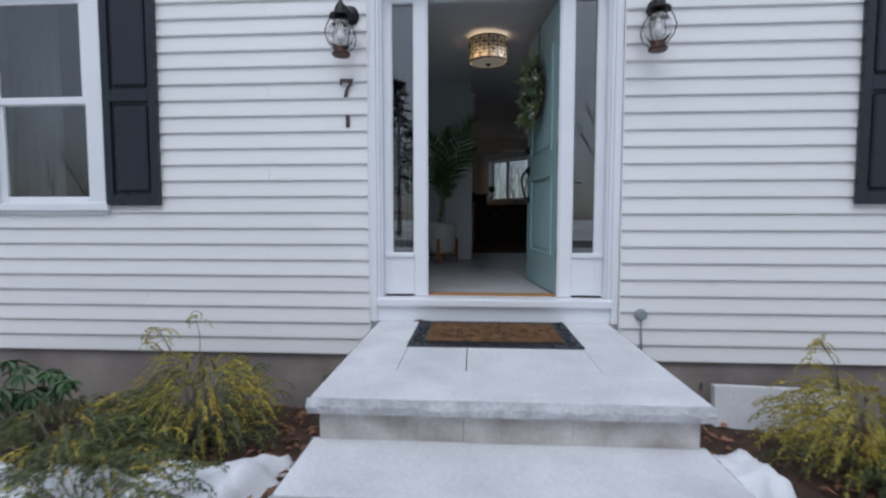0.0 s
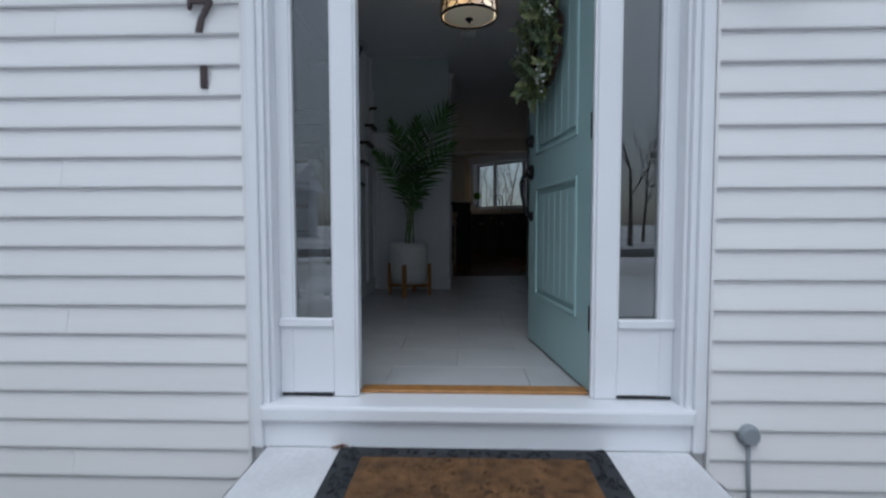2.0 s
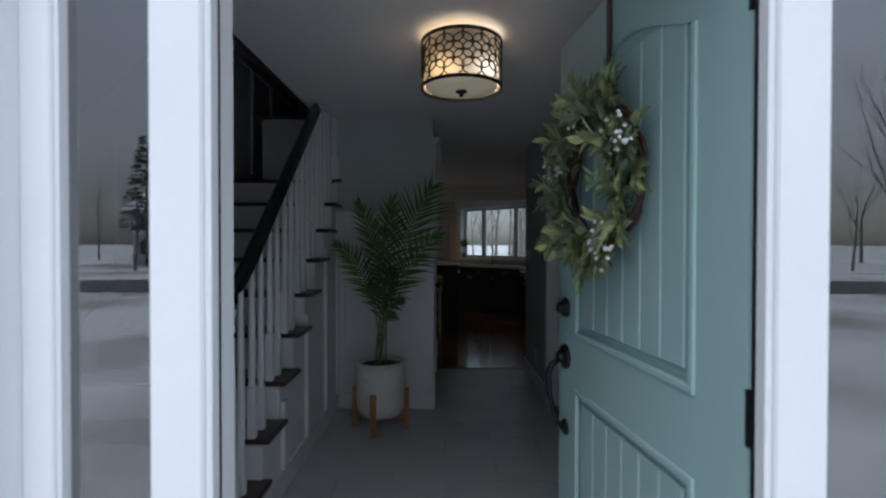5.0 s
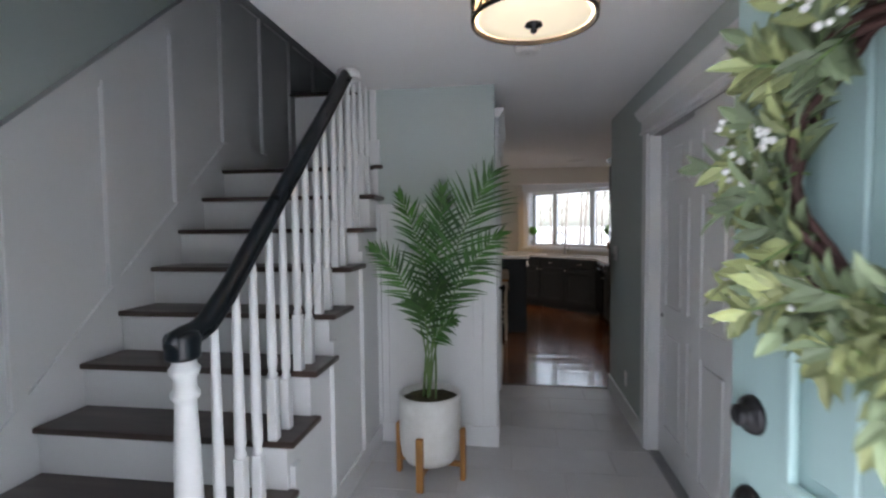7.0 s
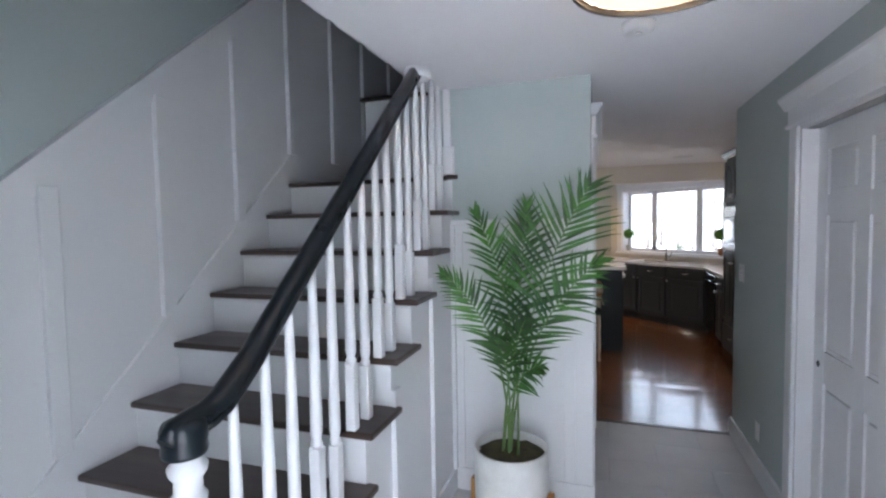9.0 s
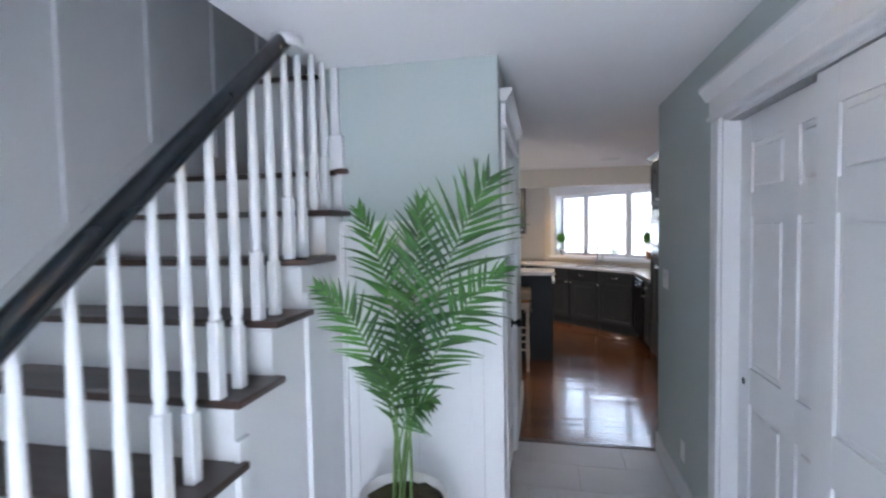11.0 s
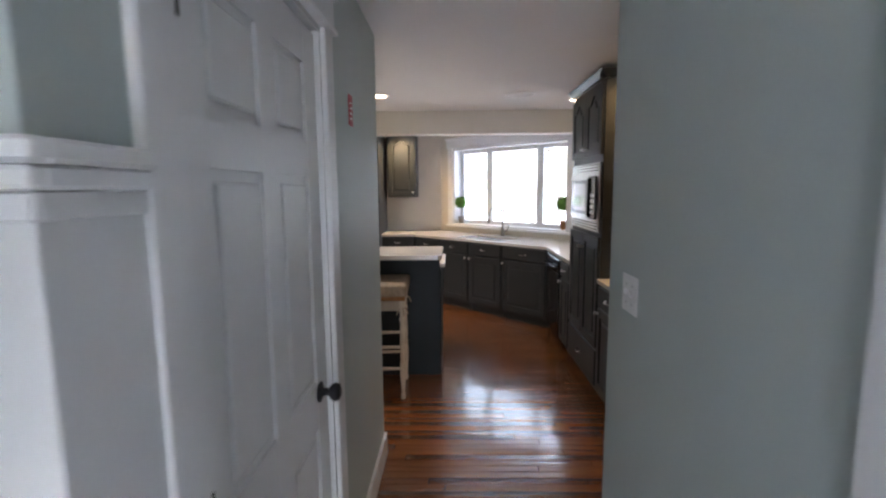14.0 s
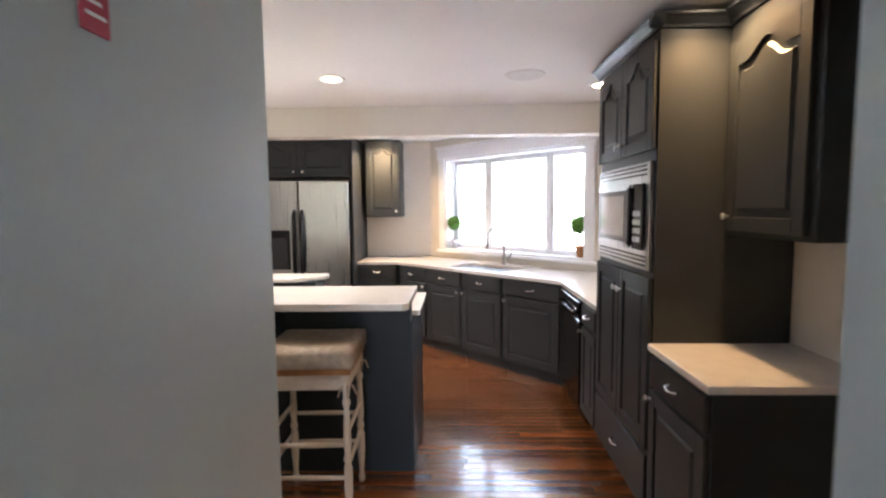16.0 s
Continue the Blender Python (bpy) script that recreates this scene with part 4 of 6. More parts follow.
def cypress(name, label, x, y, w, d, h, seed, gold, sprays=260, whips=4, dens=2.8):
    r = random.Random(seed)
    t = thing(name, label, "shrub", (x, y, GROUND), group="shrubs along the foundation", placed=False)
    a_bm, b_bm, st = bmesh.new(), bmesh.new(), bmesh.new()
    for k in range(int(sprays * dens)):
        a = r.uniform(0, 6.28)
        e = r.uniform(0.05, 1.0) ** 0.7
        reach = r.uniform(0.25, 1.0)
        p = Vector((w * 0.5 * reach * math.cos(a), d * 0.5 * reach * math.sin(a), h * e * (1 - 0.45 * reach) + 0.05))
        dr = Vector((math.cos(a) * 0.8, math.sin(a) * 0.8, r.uniform(0.0, 0.8)))
        sprig(a_bm if r.random() < gold * (0.5 + 0.8 * e) else b_bm, r, p, dr, r.uniform(0.12, 0.26), 0.32, r.uniform(0.004, 0.0085))
        if k % 9 == 0:
            tube(st, [(0.03 * math.cos(a), 0.03 * math.sin(a), 0), tuple(p * 0.5 + Vector((0, 0, 0.05))), tuple(p)], [0.008, 0.005, 0.002], 4)
    for k in range(whips):
        a = r.uniform(0, 6.28)
        p0 = Vector((w * 0.2 * math.cos(a), d * 0.2 * math.sin(a), h * 0.75))
        p1 = p0 + Vector((math.cos(a) * 0.12, math.sin(a) * 0.06, r.uniform(0.2, 0.36)))
        tube(st, [p0, (p0 + p1) / 2 + Vector((0.02, 0, 0.04)), p1], [0.003, 0.0025, 0.0015], 4)
        for j in range(7):
            sprig(a_bm, r, p1 + Vector((r.uniform(-0.03, 0.03), 0, r.uniform(-0.06, 0.0))), Vector((r.uniform(-1, 1), r.uniform(-0.6, 0.6), 0.3)), r.uniform(0.07, 0.14), 0.45, 0.006)
    part("stem_cluster", st, BARK, t)
    part("foliage", b_bm, GREENCYP, t, "dull green sprays")
    if len(a_bm.verts):
        part("foliage", a_bm, GOLDCYP, t, "golden yellow drooping sprays")
    return t


cypress("cypress_shrub", "golden thread-leaf cypress with drooping yellow sprays", -1.76, -0.60, 0.70, 0.62, 0.60, 31, 0.5, dens=2.0)
cypress("cypress_shrub", "golden thread-leaf cypress with drooping yellow sprays", 1.97, -0.72, 0.80, 0.72, 0.58, 32, 0.85, whips=7, dens=2.1)
cypress("conifer_shrub", "low dull green conifer shrub half in snow", -2.25, -1.0, 1.0, 0.7, 0.42, 33, 0.12, 200, 0)
cypress("conifer_shrub", "low dull green conifer shrub half in snow", -1.78, -1.42, 0.85, 0.6, 0.36, 34, 0.12, 120, 0)
cypress("conifer_shrub", "dark green conifer shrub beside the cypress", 2.2, -1.22, 0.85, 0.7, 0.50, 35, 0.12, 230, 2)


def rhododendron(x, y, seed):
    r = random.Random(seed)
    t = thing("rhododendron", "rhododendron with drooping winter leaves", "shrub", (x, y, GROUND), group="rhododendrons", placed=False)
    st, lf = bmesh.new(), bmesh.new()
    for k in range(9):
        a = r.uniform(0, 6.28)
        tip = Vector((0.28 * math.cos(a) * r.random(), 0.25 * math.sin(a) * r.random(), r.uniform(0.24, 0.5)))
        tube(st, [(0, 0, 0), tip * 0.6 + Vector((0, 0, -0.03)), tip], [0.010, 0.007, 0.005], 5)
        for j in range(11):
            b = 6.28 * j / 11 + r.uniform(-0.2, 0.2)
            leaf(lf, tip, Vector((math.cos(b), math.sin(b), r.uniform(-1.3, -0.1))), Vector((0, 0, 1)), r.uniform(0.09, 0.13), r.uniform(0.028, 0.04), 0.35)
    part("stem_cluster", st, BARK, t)
    part("foliage", lf, RHODO, t)


rhododendron(-3.0, -0.5, 51)
rhododendron(-2.72, -0.7, 52)

# ---- hall: shell ----
CEIL = 2.36
XR, XL = 0.80, -0.17
XS = -2.10
STUB = 3.18
ZC = 2.03
R = structure
# lining of the front wall
bm = bmesh.new()
box(bm, XS, -0.80, 0.162, 0.172, 0, 5)
box(bm, 0.785, XR, 0.162, 0.172, 0, CEIL)
box(bm, -0.80, 0.785, 0.167, 0.176, DOOR_TOP + 0.09, 5)
R("wall_front_lining", bm, BLUE, "pale blue-grey painted wall", "wall")
bm = bmesh.new()
box(bm, XR, XR + 0.12, 0.162, 1.70, 0, CEIL)
box(bm, XR, XR + 0.12, 1.70, 3.25, ZC, CEIL)
box(bm, XR, XR + 0.12, 3.25, 4.42, 0, CEIL)
R("wall_hall_right", bm, BLUE, "pale blue-grey painted hall wall", "wall")
bm = bmesh.new()
box(bm, 0.921, 1.62, 1.4, 1.5, 0, CEIL)
box(bm, 0.921, 1.62, 3.6, 3.7, 0, CEIL)
box(bm, 1.55, 1.62, 1.5, 3.6, 0, CEIL)
R("wall_closet", bm, WHITE)
bm = bmesh.new()
box(bm, -0.96, XL, STUB, STUB + 0.12, 0, CEIL)
box(bm, -1.04, -0.96, STUB, STUB + 0.12, 1.88, CEIL)
R("wall_stub", bm, BLUE, "pale blue-grey wall beside the stairs", "wall")
bm = bmesh.new()
box(bm, XL - 0.12, XL, STUB + 0.12, 3.43, 0, CEIL)
box(bm, XL - 0.12, XL, 3.43, 4.26, 2.05, CEIL)
box(bm, XL - 0.12, XL, 4.26, 5.37, 0, CEIL)
R("wall_hall_left", bm, BLUE, "pale blue-grey painted hall wall", "wall")
bm = bmesh.new()
box(bm, XS - 0.12, XS, 0.16, 7.0, 0, 5.0)
box(bm, XS, -0.97, 5.9, 6.0, 0, 5.0)
box(bm, -1.09, -0.97, 0.172, 5.9, CEIL + 0.1, 5.0)
R("wall_stair", bm, BLUE, "blue-grey painted stairwell wall", "wall")
R("ceiling_upper", box_bm(XS - 0.12, -0.97, 0.16, 6.0, 5.0, 5.1), CEILING)
R("wall_under_landing", box_bm(-0.97, -0.96, STUB + 0.12, 5.9, 0, CEIL), WHITE)
R("wall_behind_closet_door", box_bm(-0.95, -0.3, 4.45, 4.55, 0, CEIL), WHITE)
bm = bmesh.new()
box(bm, -1.09, 2.0, 0.172, 5.25, CEIL, CEIL + 0.1)
box(bm, -3.5, 2.0, 5.25, 10.2, CEIL, CEIL + 0.1)
box(bm, -1.09, -0.965, 5.0, 5.25, CEIL - 0.002, CEIL)
R("ceiling", bm, CEILING, "smooth white painted ceiling", "ceiling")
# room behind the left window, all faces dark grey to stand in for its shade
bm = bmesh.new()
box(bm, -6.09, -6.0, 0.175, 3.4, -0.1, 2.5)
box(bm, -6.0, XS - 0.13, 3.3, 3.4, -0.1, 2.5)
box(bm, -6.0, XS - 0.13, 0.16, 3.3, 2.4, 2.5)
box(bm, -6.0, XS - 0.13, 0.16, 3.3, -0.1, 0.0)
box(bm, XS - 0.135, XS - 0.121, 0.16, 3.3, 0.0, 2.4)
R("side_room", bm, ROOM, "room behind the front window, its dimness put into grey paint", "room")

# ---- hall: wainscot on the stair wall ----
w_y = [(0.172, 0), (5.9, 0), (5.9, 3.26), (3.30, 3.26), (0.87, 1.10), (0.172, 1.10)]
R("wainscot_stair", prism(bmesh.new(), w_y, lambda u, v, w: (w, u, v), XS, XS + 0.008), WHITE, "white board-and-batten wainscot rising with the stairs", "wainscot")


def rail_strip(bm, line, lo, hi, x0, x1):
    """A strip of trim between two heights over a broken line of (y, z)."""
    poly = [(y, z + lo) for y, z in line] + [(y, z + hi) for y, z in reversed(line)]
    prism(bm, poly, lambda u, v, w: (w, u, v), x0, x1)


cap_line = [(0.172, 1.10), (0.87, 1.10), (3.30, 3.26), (5.9, 3.26)]
bm = bmesh.new()
rail_strip(bm, cap_line, -0.115, 0.0, XS + 0.008, XS + 0.024)
rail_strip(bm, cap_line, 0.0, 0.03, XS, XS + 0.05)
rail_strip(bm, cap_line, -0.022, -0.001, XS + 0.024, XS + 0.036)
R("wainscot_cap", bm, WHITE, "white moulded wainscot cap rail", "trim")
skirt = [(1.30, 0.34), (3.235, 2.06), (5.9, 2.06)]
bm = bmesh.new()
rail_strip(bm, skirt, -0.34, 0.0, XS + 0.008, XS + 0.022)
R("stair_skirt", bm, WHITE, "white stair skirting board", "trim")
for y in (0.62, 1.24, 1.73, 2.235, 2.74, 3.245, 3.79, 4.30, 4.85):
    lo = 0.34 + (min(y, 3.235) - 1.30) * 0.889 if y > 1.3 else 0.13
    hi = min(3.26, 1.10 + max(0, y - 0.87) * 0.8889) - 0.115
    R("batten", box_bm(XS + 0.008, XS + 0.036, y - 0.034, y + 0.034, lo, hi, 0.003), WHITE)
R("baseboard_stair", box_bm(XS + 0.008, XS + 0.022, 0.172, 1.30, 0, 0.13, 0.003), WHITE)

# ---- stairs ----
RISE, RUN, Y1, NSTEP = 0.2075, 0.235, 1.335, 9
stairs = thing("staircase", "white staircase with dark walnut treads", "staircase", (-1.5, Y1, 0), kind="structure")
for k in range(1, NSTEP + 1):
    y = Y1 + (k - 1) * RUN
    z = k * RISE
    part("riser", box_bm(XS + 0.024, -0.966, y, y + 0.02, z - RISE, z - 0.027), WHITE, stairs)
    back = y + RUN + 0.018 if k < NSTEP else 5.9
    xr = -0.902 if k < NSTEP else -0.97
    part("tread", box_bm(XS + 0.024, xr, y - 0.03, back, z - 0.027, z, 0.008, 3), TREAD, stairs)
    if k < NSTEP:
        part("cove", box_bm(XS + 0.024, -0.94, y - 0.012, y, z - 0.042, z - 0.028, 0.004), WHITE, stairs)
part("riser", box_bm(-0.966, -0.940, STUB - 0.024, STUB - 0.0105, (NSTEP - 1) * RISE, NSTEP * RISE - 0.0275), WHITE, stairs)
part("nosing", box_bm(-0.9695, -0.902, STUB - 0.04, STUB - 0.0105, NSTEP * RISE - 0.027, NSTEP * RISE, 0.008, 3), TREAD, stairs)
# the flight that turns off the landing
zl = NSTEP * RISE
part("riser", box_bm(-1.72, -0.97, 3.62, 3.64, zl, zl + 0.595), WHITE, stairs)
part("tread", box_bm(-1.75, -0.97, 3.59, 4.4, zl + 0.595, zl + 0.622, 0.008, 2), TREAD, stairs)
part("riser", box_bm(-1.72, -1.70, 3.641, 5.9, zl, zl + 0.595), WHITE, stairs)
poly = [(Y1, 0)]
for k in range(1, NSTEP):
    y = Y1 + (k - 1) * RUN
    poly += [(y, k * RISE - 0.028), (min(y + RUN, STUB), k * RISE - 0.028)]
poly += [(STUB, 0)]
part("side_panel", prism(bmesh.new(), poly, lambda u, v, w: (w, u, v), -0.966, -0.946), WHITE, stairs, "white panelled stair side")
part("base_rail", box_bm(-0.946, -0.932, Y1, STUB, 0, 0.13, 0.003), WHITE, stairs)
for y, top in ((1.40, 0.14), (1.86, 0.50), (2.30, 0.90), (2.78, 1.31), (3.16, 1.58)):
    part("batten", box_bm(-0.946, -0.924, y - 0.03, y + 0.03, 0.13, max(top, 0.17), 0.002), WHITE, stairs)

XB = -0.992
rail_z = lambda y: 1.454 + 0.885 * (y - 1.743)
railing = thing("stair_railing", "glossy black handrail on white turned balusters", "railing", (XB, 1.267, 0))
pts = [(XB, 1.24, 1.130), (XB, 1.262, 1.146), (XB, 1.30, 1.150), (XB, 1.345, 1.150), (XB, 1.395, 1.166), (XB, 1.45, 1.203), (XB, 1.51, rail_z(1.51)), (XB, 1.7, rail_z(1.7)), (XB, 2.2, rail_z(2.2)), (XB, 2.765, rail_z(2.765))]
hand = bmesh.new()
tube(hand, pts, [0.020, 0.030, 0.034, 0.036, 0.036, 0.036, 0.035, 0.035, 0.035, 0.035], 14, 0.9)
handrail = part("handrail", hand, RAIL, railing, "glossy black moulded handrail")
part("groove", tube(bmesh.new(), [(p[0] + 0.031, p[1], p[2] - 0.012) for p in pts[2:]], 0.008, 8), RAIL, handrail)
part("rail_cap", lathe(bmesh.new(), [(0.034, 1.085), (0.046, 1.090), (0.049, 1.100), (0.047, 1.115), (0.050, 1.130), (0.050, 1.148), (0.044, 1.162), (0.026, 1.170), (0.008, 1.172)], 24, (XB, 1.29, 0)), RAIL, handrail)
part("newel_post", lathe(bmesh.new(), [(0.052, 0.0), (0.052, 0.30), (0.054, 0.32), (0.040, 0.345), (0.044, 0.37), (0.042, 0.50), (0.037, 0.78), (0.030, 0.95), (0.029, 0.965), (0.038, 0.975), (0.040, 0.99), (0.031, 1.0), (0.030, 1.03), (0.040, 1.045), (0.043, 1.06), (0.033, 1.072), (0.036, 1.092)], 20, (XB, 1.295, 0)), WHITE, railing, "white turned newel post")
part("rosette", lathe(bmesh.new(), [(0.066, CEIL - 0.05), (0.07, CEIL - 0.03), (0.062, CEIL - 0.001)], 20, (XB, 2.765, 0)), WHITE, railing, "white block where the rail meets the ceiling")


def baluster(h, block):
    bm = bmesh.new()
    box(bm, -0.0195, 0.0195, -0.0195, 0.0195, 0, block, 0.003)
    lathe(bm, [(0.014, block - 0.004), (0.0205, block + 0.012), (0.0145, block + 0.024), (0.020, block + 0.05), (0.0195, block + 0.12), (0.0165, h * 0.7), (0.0125, h - 0.002), (0.0125, h)], 12)
    return mesh_of("baluster", bm, WHITE)


shared = {}
for k in range(1, NSTEP + 1):
    for j, dy in enumerate((-0.008, 0.103)):
        y = Y1 + (k - 1) * RUN + dy
        if y > STUB - 0.03 or (k == 1 and j == 0):
            continue
        z = k * RISE
        top = min(CEIL, (rail_z(y) if y > 1.5 else 1.15 + max(0, (y - 1.38)) * 0.6) - 0.02)
        if y > 2.755:
            top = CEIL - 0.001
        key = round(top - z, 3)
        if key not in shared:
            shared[key] = baluster(top - z, 0.21 if j else 0.25)
        ob = piece("baluster", shared[key], railing, (0, 0, 0))
        ob.matrix_parent_inverse = BASE[railing.name]
        ob.location = (XB, y, z)
part("half_newel", box(box_bm(-1.0, -0.925, STUB - 0.036, STUB - 0.003, NSTEP * RISE, 2.03, 0.004), -0.985, -0.945, STUB - 0.03, STUB - 0.004, 2.03, CEIL - 0.001, 0.004), WHITE, railing, "white half post against the wall")

# ---- wainscot on the stub wall ----
bm = bmesh.new()
box(bm, -0.946, XL + 0.012, STUB - 0.01, STUB - 0.001, 0, 1.55)
box(bm, XL + 0.001, XL + 0.012, STUB - 0.001, 3.335, 0, 1.55)
R("wainscot_stub", bm, WHITE, "white wainscot panel behind the potted palm", "wainscot")
bm = bmesh.new()
box(bm, -0.946, XL + 0.018, STUB - 0.018, STUB - 0.0105, 1.525, 1.555, 0.003)
box(bm, -0.946, XL + 0.026, STUB - 0.028, STUB - 0.0105, 1.555, 1.580, 0.006, 2)
box(bm, -0.946, XL + 0.036, STUB - 0.040, STUB - 0.0105, 1.580, 1.605, 0.005)
box(bm, XL + 0.0125, XL + 0.018, STUB - 0.010, 3.333, 1.525, 1.555, 0.002)
box(bm, XL + 0.0125, XL + 0.026, STUB - 0.010, 3.333, 1.5555, 1.580, 0.004)
box(bm, XL + 0.0125, XL + 0.036, STUB - 0.010, 3.333, 1.5805, 1.605, 0.005)
R("wainscot_stub_cap", bm, WHITE, "white moulded cap on the wainscot", "trim")
for x in (-0.91, -0.60, -0.28):
    R("batten", box_bm(x - 0.03, x + 0.03, STUB - 0.022, STUB - 0.0105, 0.135, 1.524, 0.002), WHITE)
R("baseboard_stub", box_bm(-0.93, XL + 0.022, STUB - 0.024, STUB - 0.0105, 0, 0.134, 0.003), WHITE)

# ---- other trim ----
bm = bmesh.new()
box(bm, XR - 0.016, XR, 0.19, 1.60, 0, 0.13, 0.003)
box(bm, XR - 0.016, XR, 3.352, 4.42, 0, 0.13, 0.003)
box(bm, XR - 0.016, XR + 0.12, 4.4205, 4.436, 0, 0.13, 0.003)
R("baseboard_right", bm, WHITE, "white hall baseboard", "baseboard")
bm = bmesh.new()
box(bm, XL, XL + 0.016, 4.36, 5.37, 0, 0.13, 0.003)
box(bm, XL - 0.12, XL + 0.016, 5.3705, 5.386, 0, 0.13, 0.003)
R("baseboard_left", bm, WHITE, "white hall baseboard", "baseboard")


def casing(name, x, s, y0, y1, top, head):
    """Flat casing round an opening in a wall that runs along the hall; s is the side it faces."""
    c = thing(name, "white door casing with a moulded head", "trim", (x, (y0 + y1) / 2, 0), kind="structure")
    f = lambda a, b: sorted((x + s * a, x + s * b))
    for a, b in ((y0 - 0.095, y0), (y1, y1 + 0.095)):
        part("side_board", box_bm(*f(0, 0.02), a, b, 0, top - 0.0005, 0.004), WHITE, c)
    part("head_board", box_bm(*f(0, 0.026), y0 - 0.10, y1 + 0.10, top, head, 0.003), WHITE, c)
    part("bead", box_bm(*f(0.0005, 0.036), y0 - 0.11, y1 + 0.11, top + 0.0005, top + 0.02, 0.005), WHITE, c)
    part("crown_moulding", prism(bmesh.new(), [(0, head - 0.045), (0.03, head - 0.045), (0.052, head - 0.008), (0.06, head + 0.002), (0.06, head + 0.018), (0, head + 0.018)], lambda u, v, w: (x + s * u, w, v), y0 - 0.14, y1 + 0.14), WHITE, c)
    for a, b in ((y0 - 0.001, y0 + 0.018), (y1 - 0.018, y1 + 0.001)):
        part("jamb_liner", box_bm(*f(-0.12, 0.004), a, b, 0, top - 0.0185), WHITE, c)
    part("head_liner", box_bm(*f(-0.12, 0.004), y0, y1, top - 0.018, top + 0.001), WHITE, c)
    return c


casing("casing_closet", XR, -1, 1.70, 3.25, ZC, 2.172)
casing("casing_door_left", XL, 1, 3.43, 4.26, 2.05, 2.22)


def panel_door(name, label, w, h, t, kind="structure"):
    """Six-panel door, from its lower corner along x; panels on both faces."""
    d = thing(name, label, "door", kind=kind, placed=False)
    st, mid = 0.11, 0.10
    rows = ((0.20, 0.80), (0.95, 1.58), (1.68, h - 0.11))
    f = bmesh.new()
    pw = (w - 2 * st - mid) / 2
    cols = ((st, st + pw), (st + pw + mid, w - st))
    box(f, 0, st, 0, t, 0, h, 0.002)
    box(f, w - st, w, 0, t, 0, h, 0.002)
    box(f, st + pw, st + pw + mid, 0.0003, t - 0.0003, 0, h)
    zs = [0, rows[0][0], rows[0][1], rows[1][0], rows[1][1], rows[2][0], rows[2][1], h]
    for a, b in zip(zs[::2], zs[1::2]):
        box(f, st, w - st, 0.0006, t - 0.0006, a, b)
    part("door_leaf", f, WHITE, d)
    for c0, c1 in cols:
        for r0, r1 in rows:
            p = bmesh.new()
            box(p, c0 - 0.001, c1 + 0.001, 0.010, t - 0.010, r0 - 0.001, r1 + 0.001)
            for yy0, yy1 in ((0.0022, 0.012), (t - 0.012, t - 0.0022)):
                box(p, c0 + 0.022, c1 - 0.022, yy0, yy1, r0 + 0.022, r1 - 0.022, 0.007)
            part("panel", p, WHITE, d)
    return d


TURN = lambda x, y: Matrix.Translation((x, y, 0.012)) @ Matrix.Rotation(radians(90), 4, "Z")
far_door = panel_door("closet_door_1", "white six-panel sliding closet door", 0.86, 1.994, 0.034)
far_door.matrix_basis = TURN(XR + 0.10, 2.378)
near_door = panel_door("closet_door_2", "white six-panel sliding closet door", 0.86, 1.994, 0.034)
near_door.matrix_basis = TURN(XR + 0.058, 1.712)
part("finger_pull", lathe(bmesh.new(), [(0.014, 0), (0.016, 0.002), (0.012, 0.004), (0.008, 0.001)], 14, (0.80, 0.034, 0.88), Matrix.Rotation(radians(-90), 4, "X")), BRONZE, far_door, "small black finger pull")
part("finger_pull", lathe(bmesh.new(), [(0.014, 0), (0.016, 0.002), (0.012, 0.004), (0.008, 0.001)], 14, (0.06, 0.034, 0.88), Matrix.Rotation(radians(-90), 4, "X")), BRONZE, near_door, "small black finger pull")
R("closet_track", box_bm(XR + 0.02, XR + 0.11, 1.72, 3.23, ZC - 0.0225, ZC - 0.0185), ALU)
R("closet_floor_track", box_bm(XR + 0.01, XR + 0.115, 1.72, 3.23, 0.001, 0.006), ALU)
left_door = panel_door("door_hall", "closed white six-panel door with a black knob", 0.79, 2.01, 0.035)
left_door.matrix_basis = TURN(XL - 0.012, 3.45)
knob = part("knob", lathe(bmesh.new(), [(0.032, 0), (0.032, 0.006), (0.014, 0.012), (0.011, 0.03), (0.022, 0.036), (0.029, 0.05), (0.026, 0.062), (0.012, 0.068)], 18, (0.698, 0, 0.912), Matrix.Rotation(radians(90), 4, "X")), BRONZE, left_door, "oil-rubbed bronze knob")
for hz in (0.22, 1.0, 1.84):
    part("hinge", box_bm(-0.008, 0.006, -0.022, 0.002, hz - 0.045, hz + 0.045, 0.002), BRONZE, left_door, "dark hinge")


def plate(name, label, x, s, y, z, w, h, outlet=False, gangs=1):
    t = thing(name, label, "switch" if not outlet else "outlet", (x, y, z))
    f = lambda a, b: sorted((x + s * a, x + s * b))
    p = part("plate", box_bm(*f(0.0005, 0.006), y - w / 2, y + w / 2, z - h / 2, z + h / 2, 0.002), PLASTIC, t)
    if outlet:
        for dz in (-0.022, 0.022):
            part("socket", box_bm(*f(0.006, 0.008), y - 0.015, y + 0.015, z + dz - 0.014, z + dz + 0.014, 0.003), PLASTIC, t)
    else:
        for k in range(gangs):
            yc = y + 0.046 * (k - (gangs - 1) / 2)
            part("toggle", box_bm(*f(0.006, 0.016), yc - 0.006, yc + 0.006, z - 0.004, z + 0.014, 0.002), PLASTIC, t)
            for dz in (-0.03, 0.03):
                part("screw", lathe(bmesh.new(), [(0.003, 0), (0.003, 0.0012)], 8, (x + s * 0.006, yc, z + dz), Matrix.Rotation(radians(90 * s), 4, "Y")), STEEL, p)


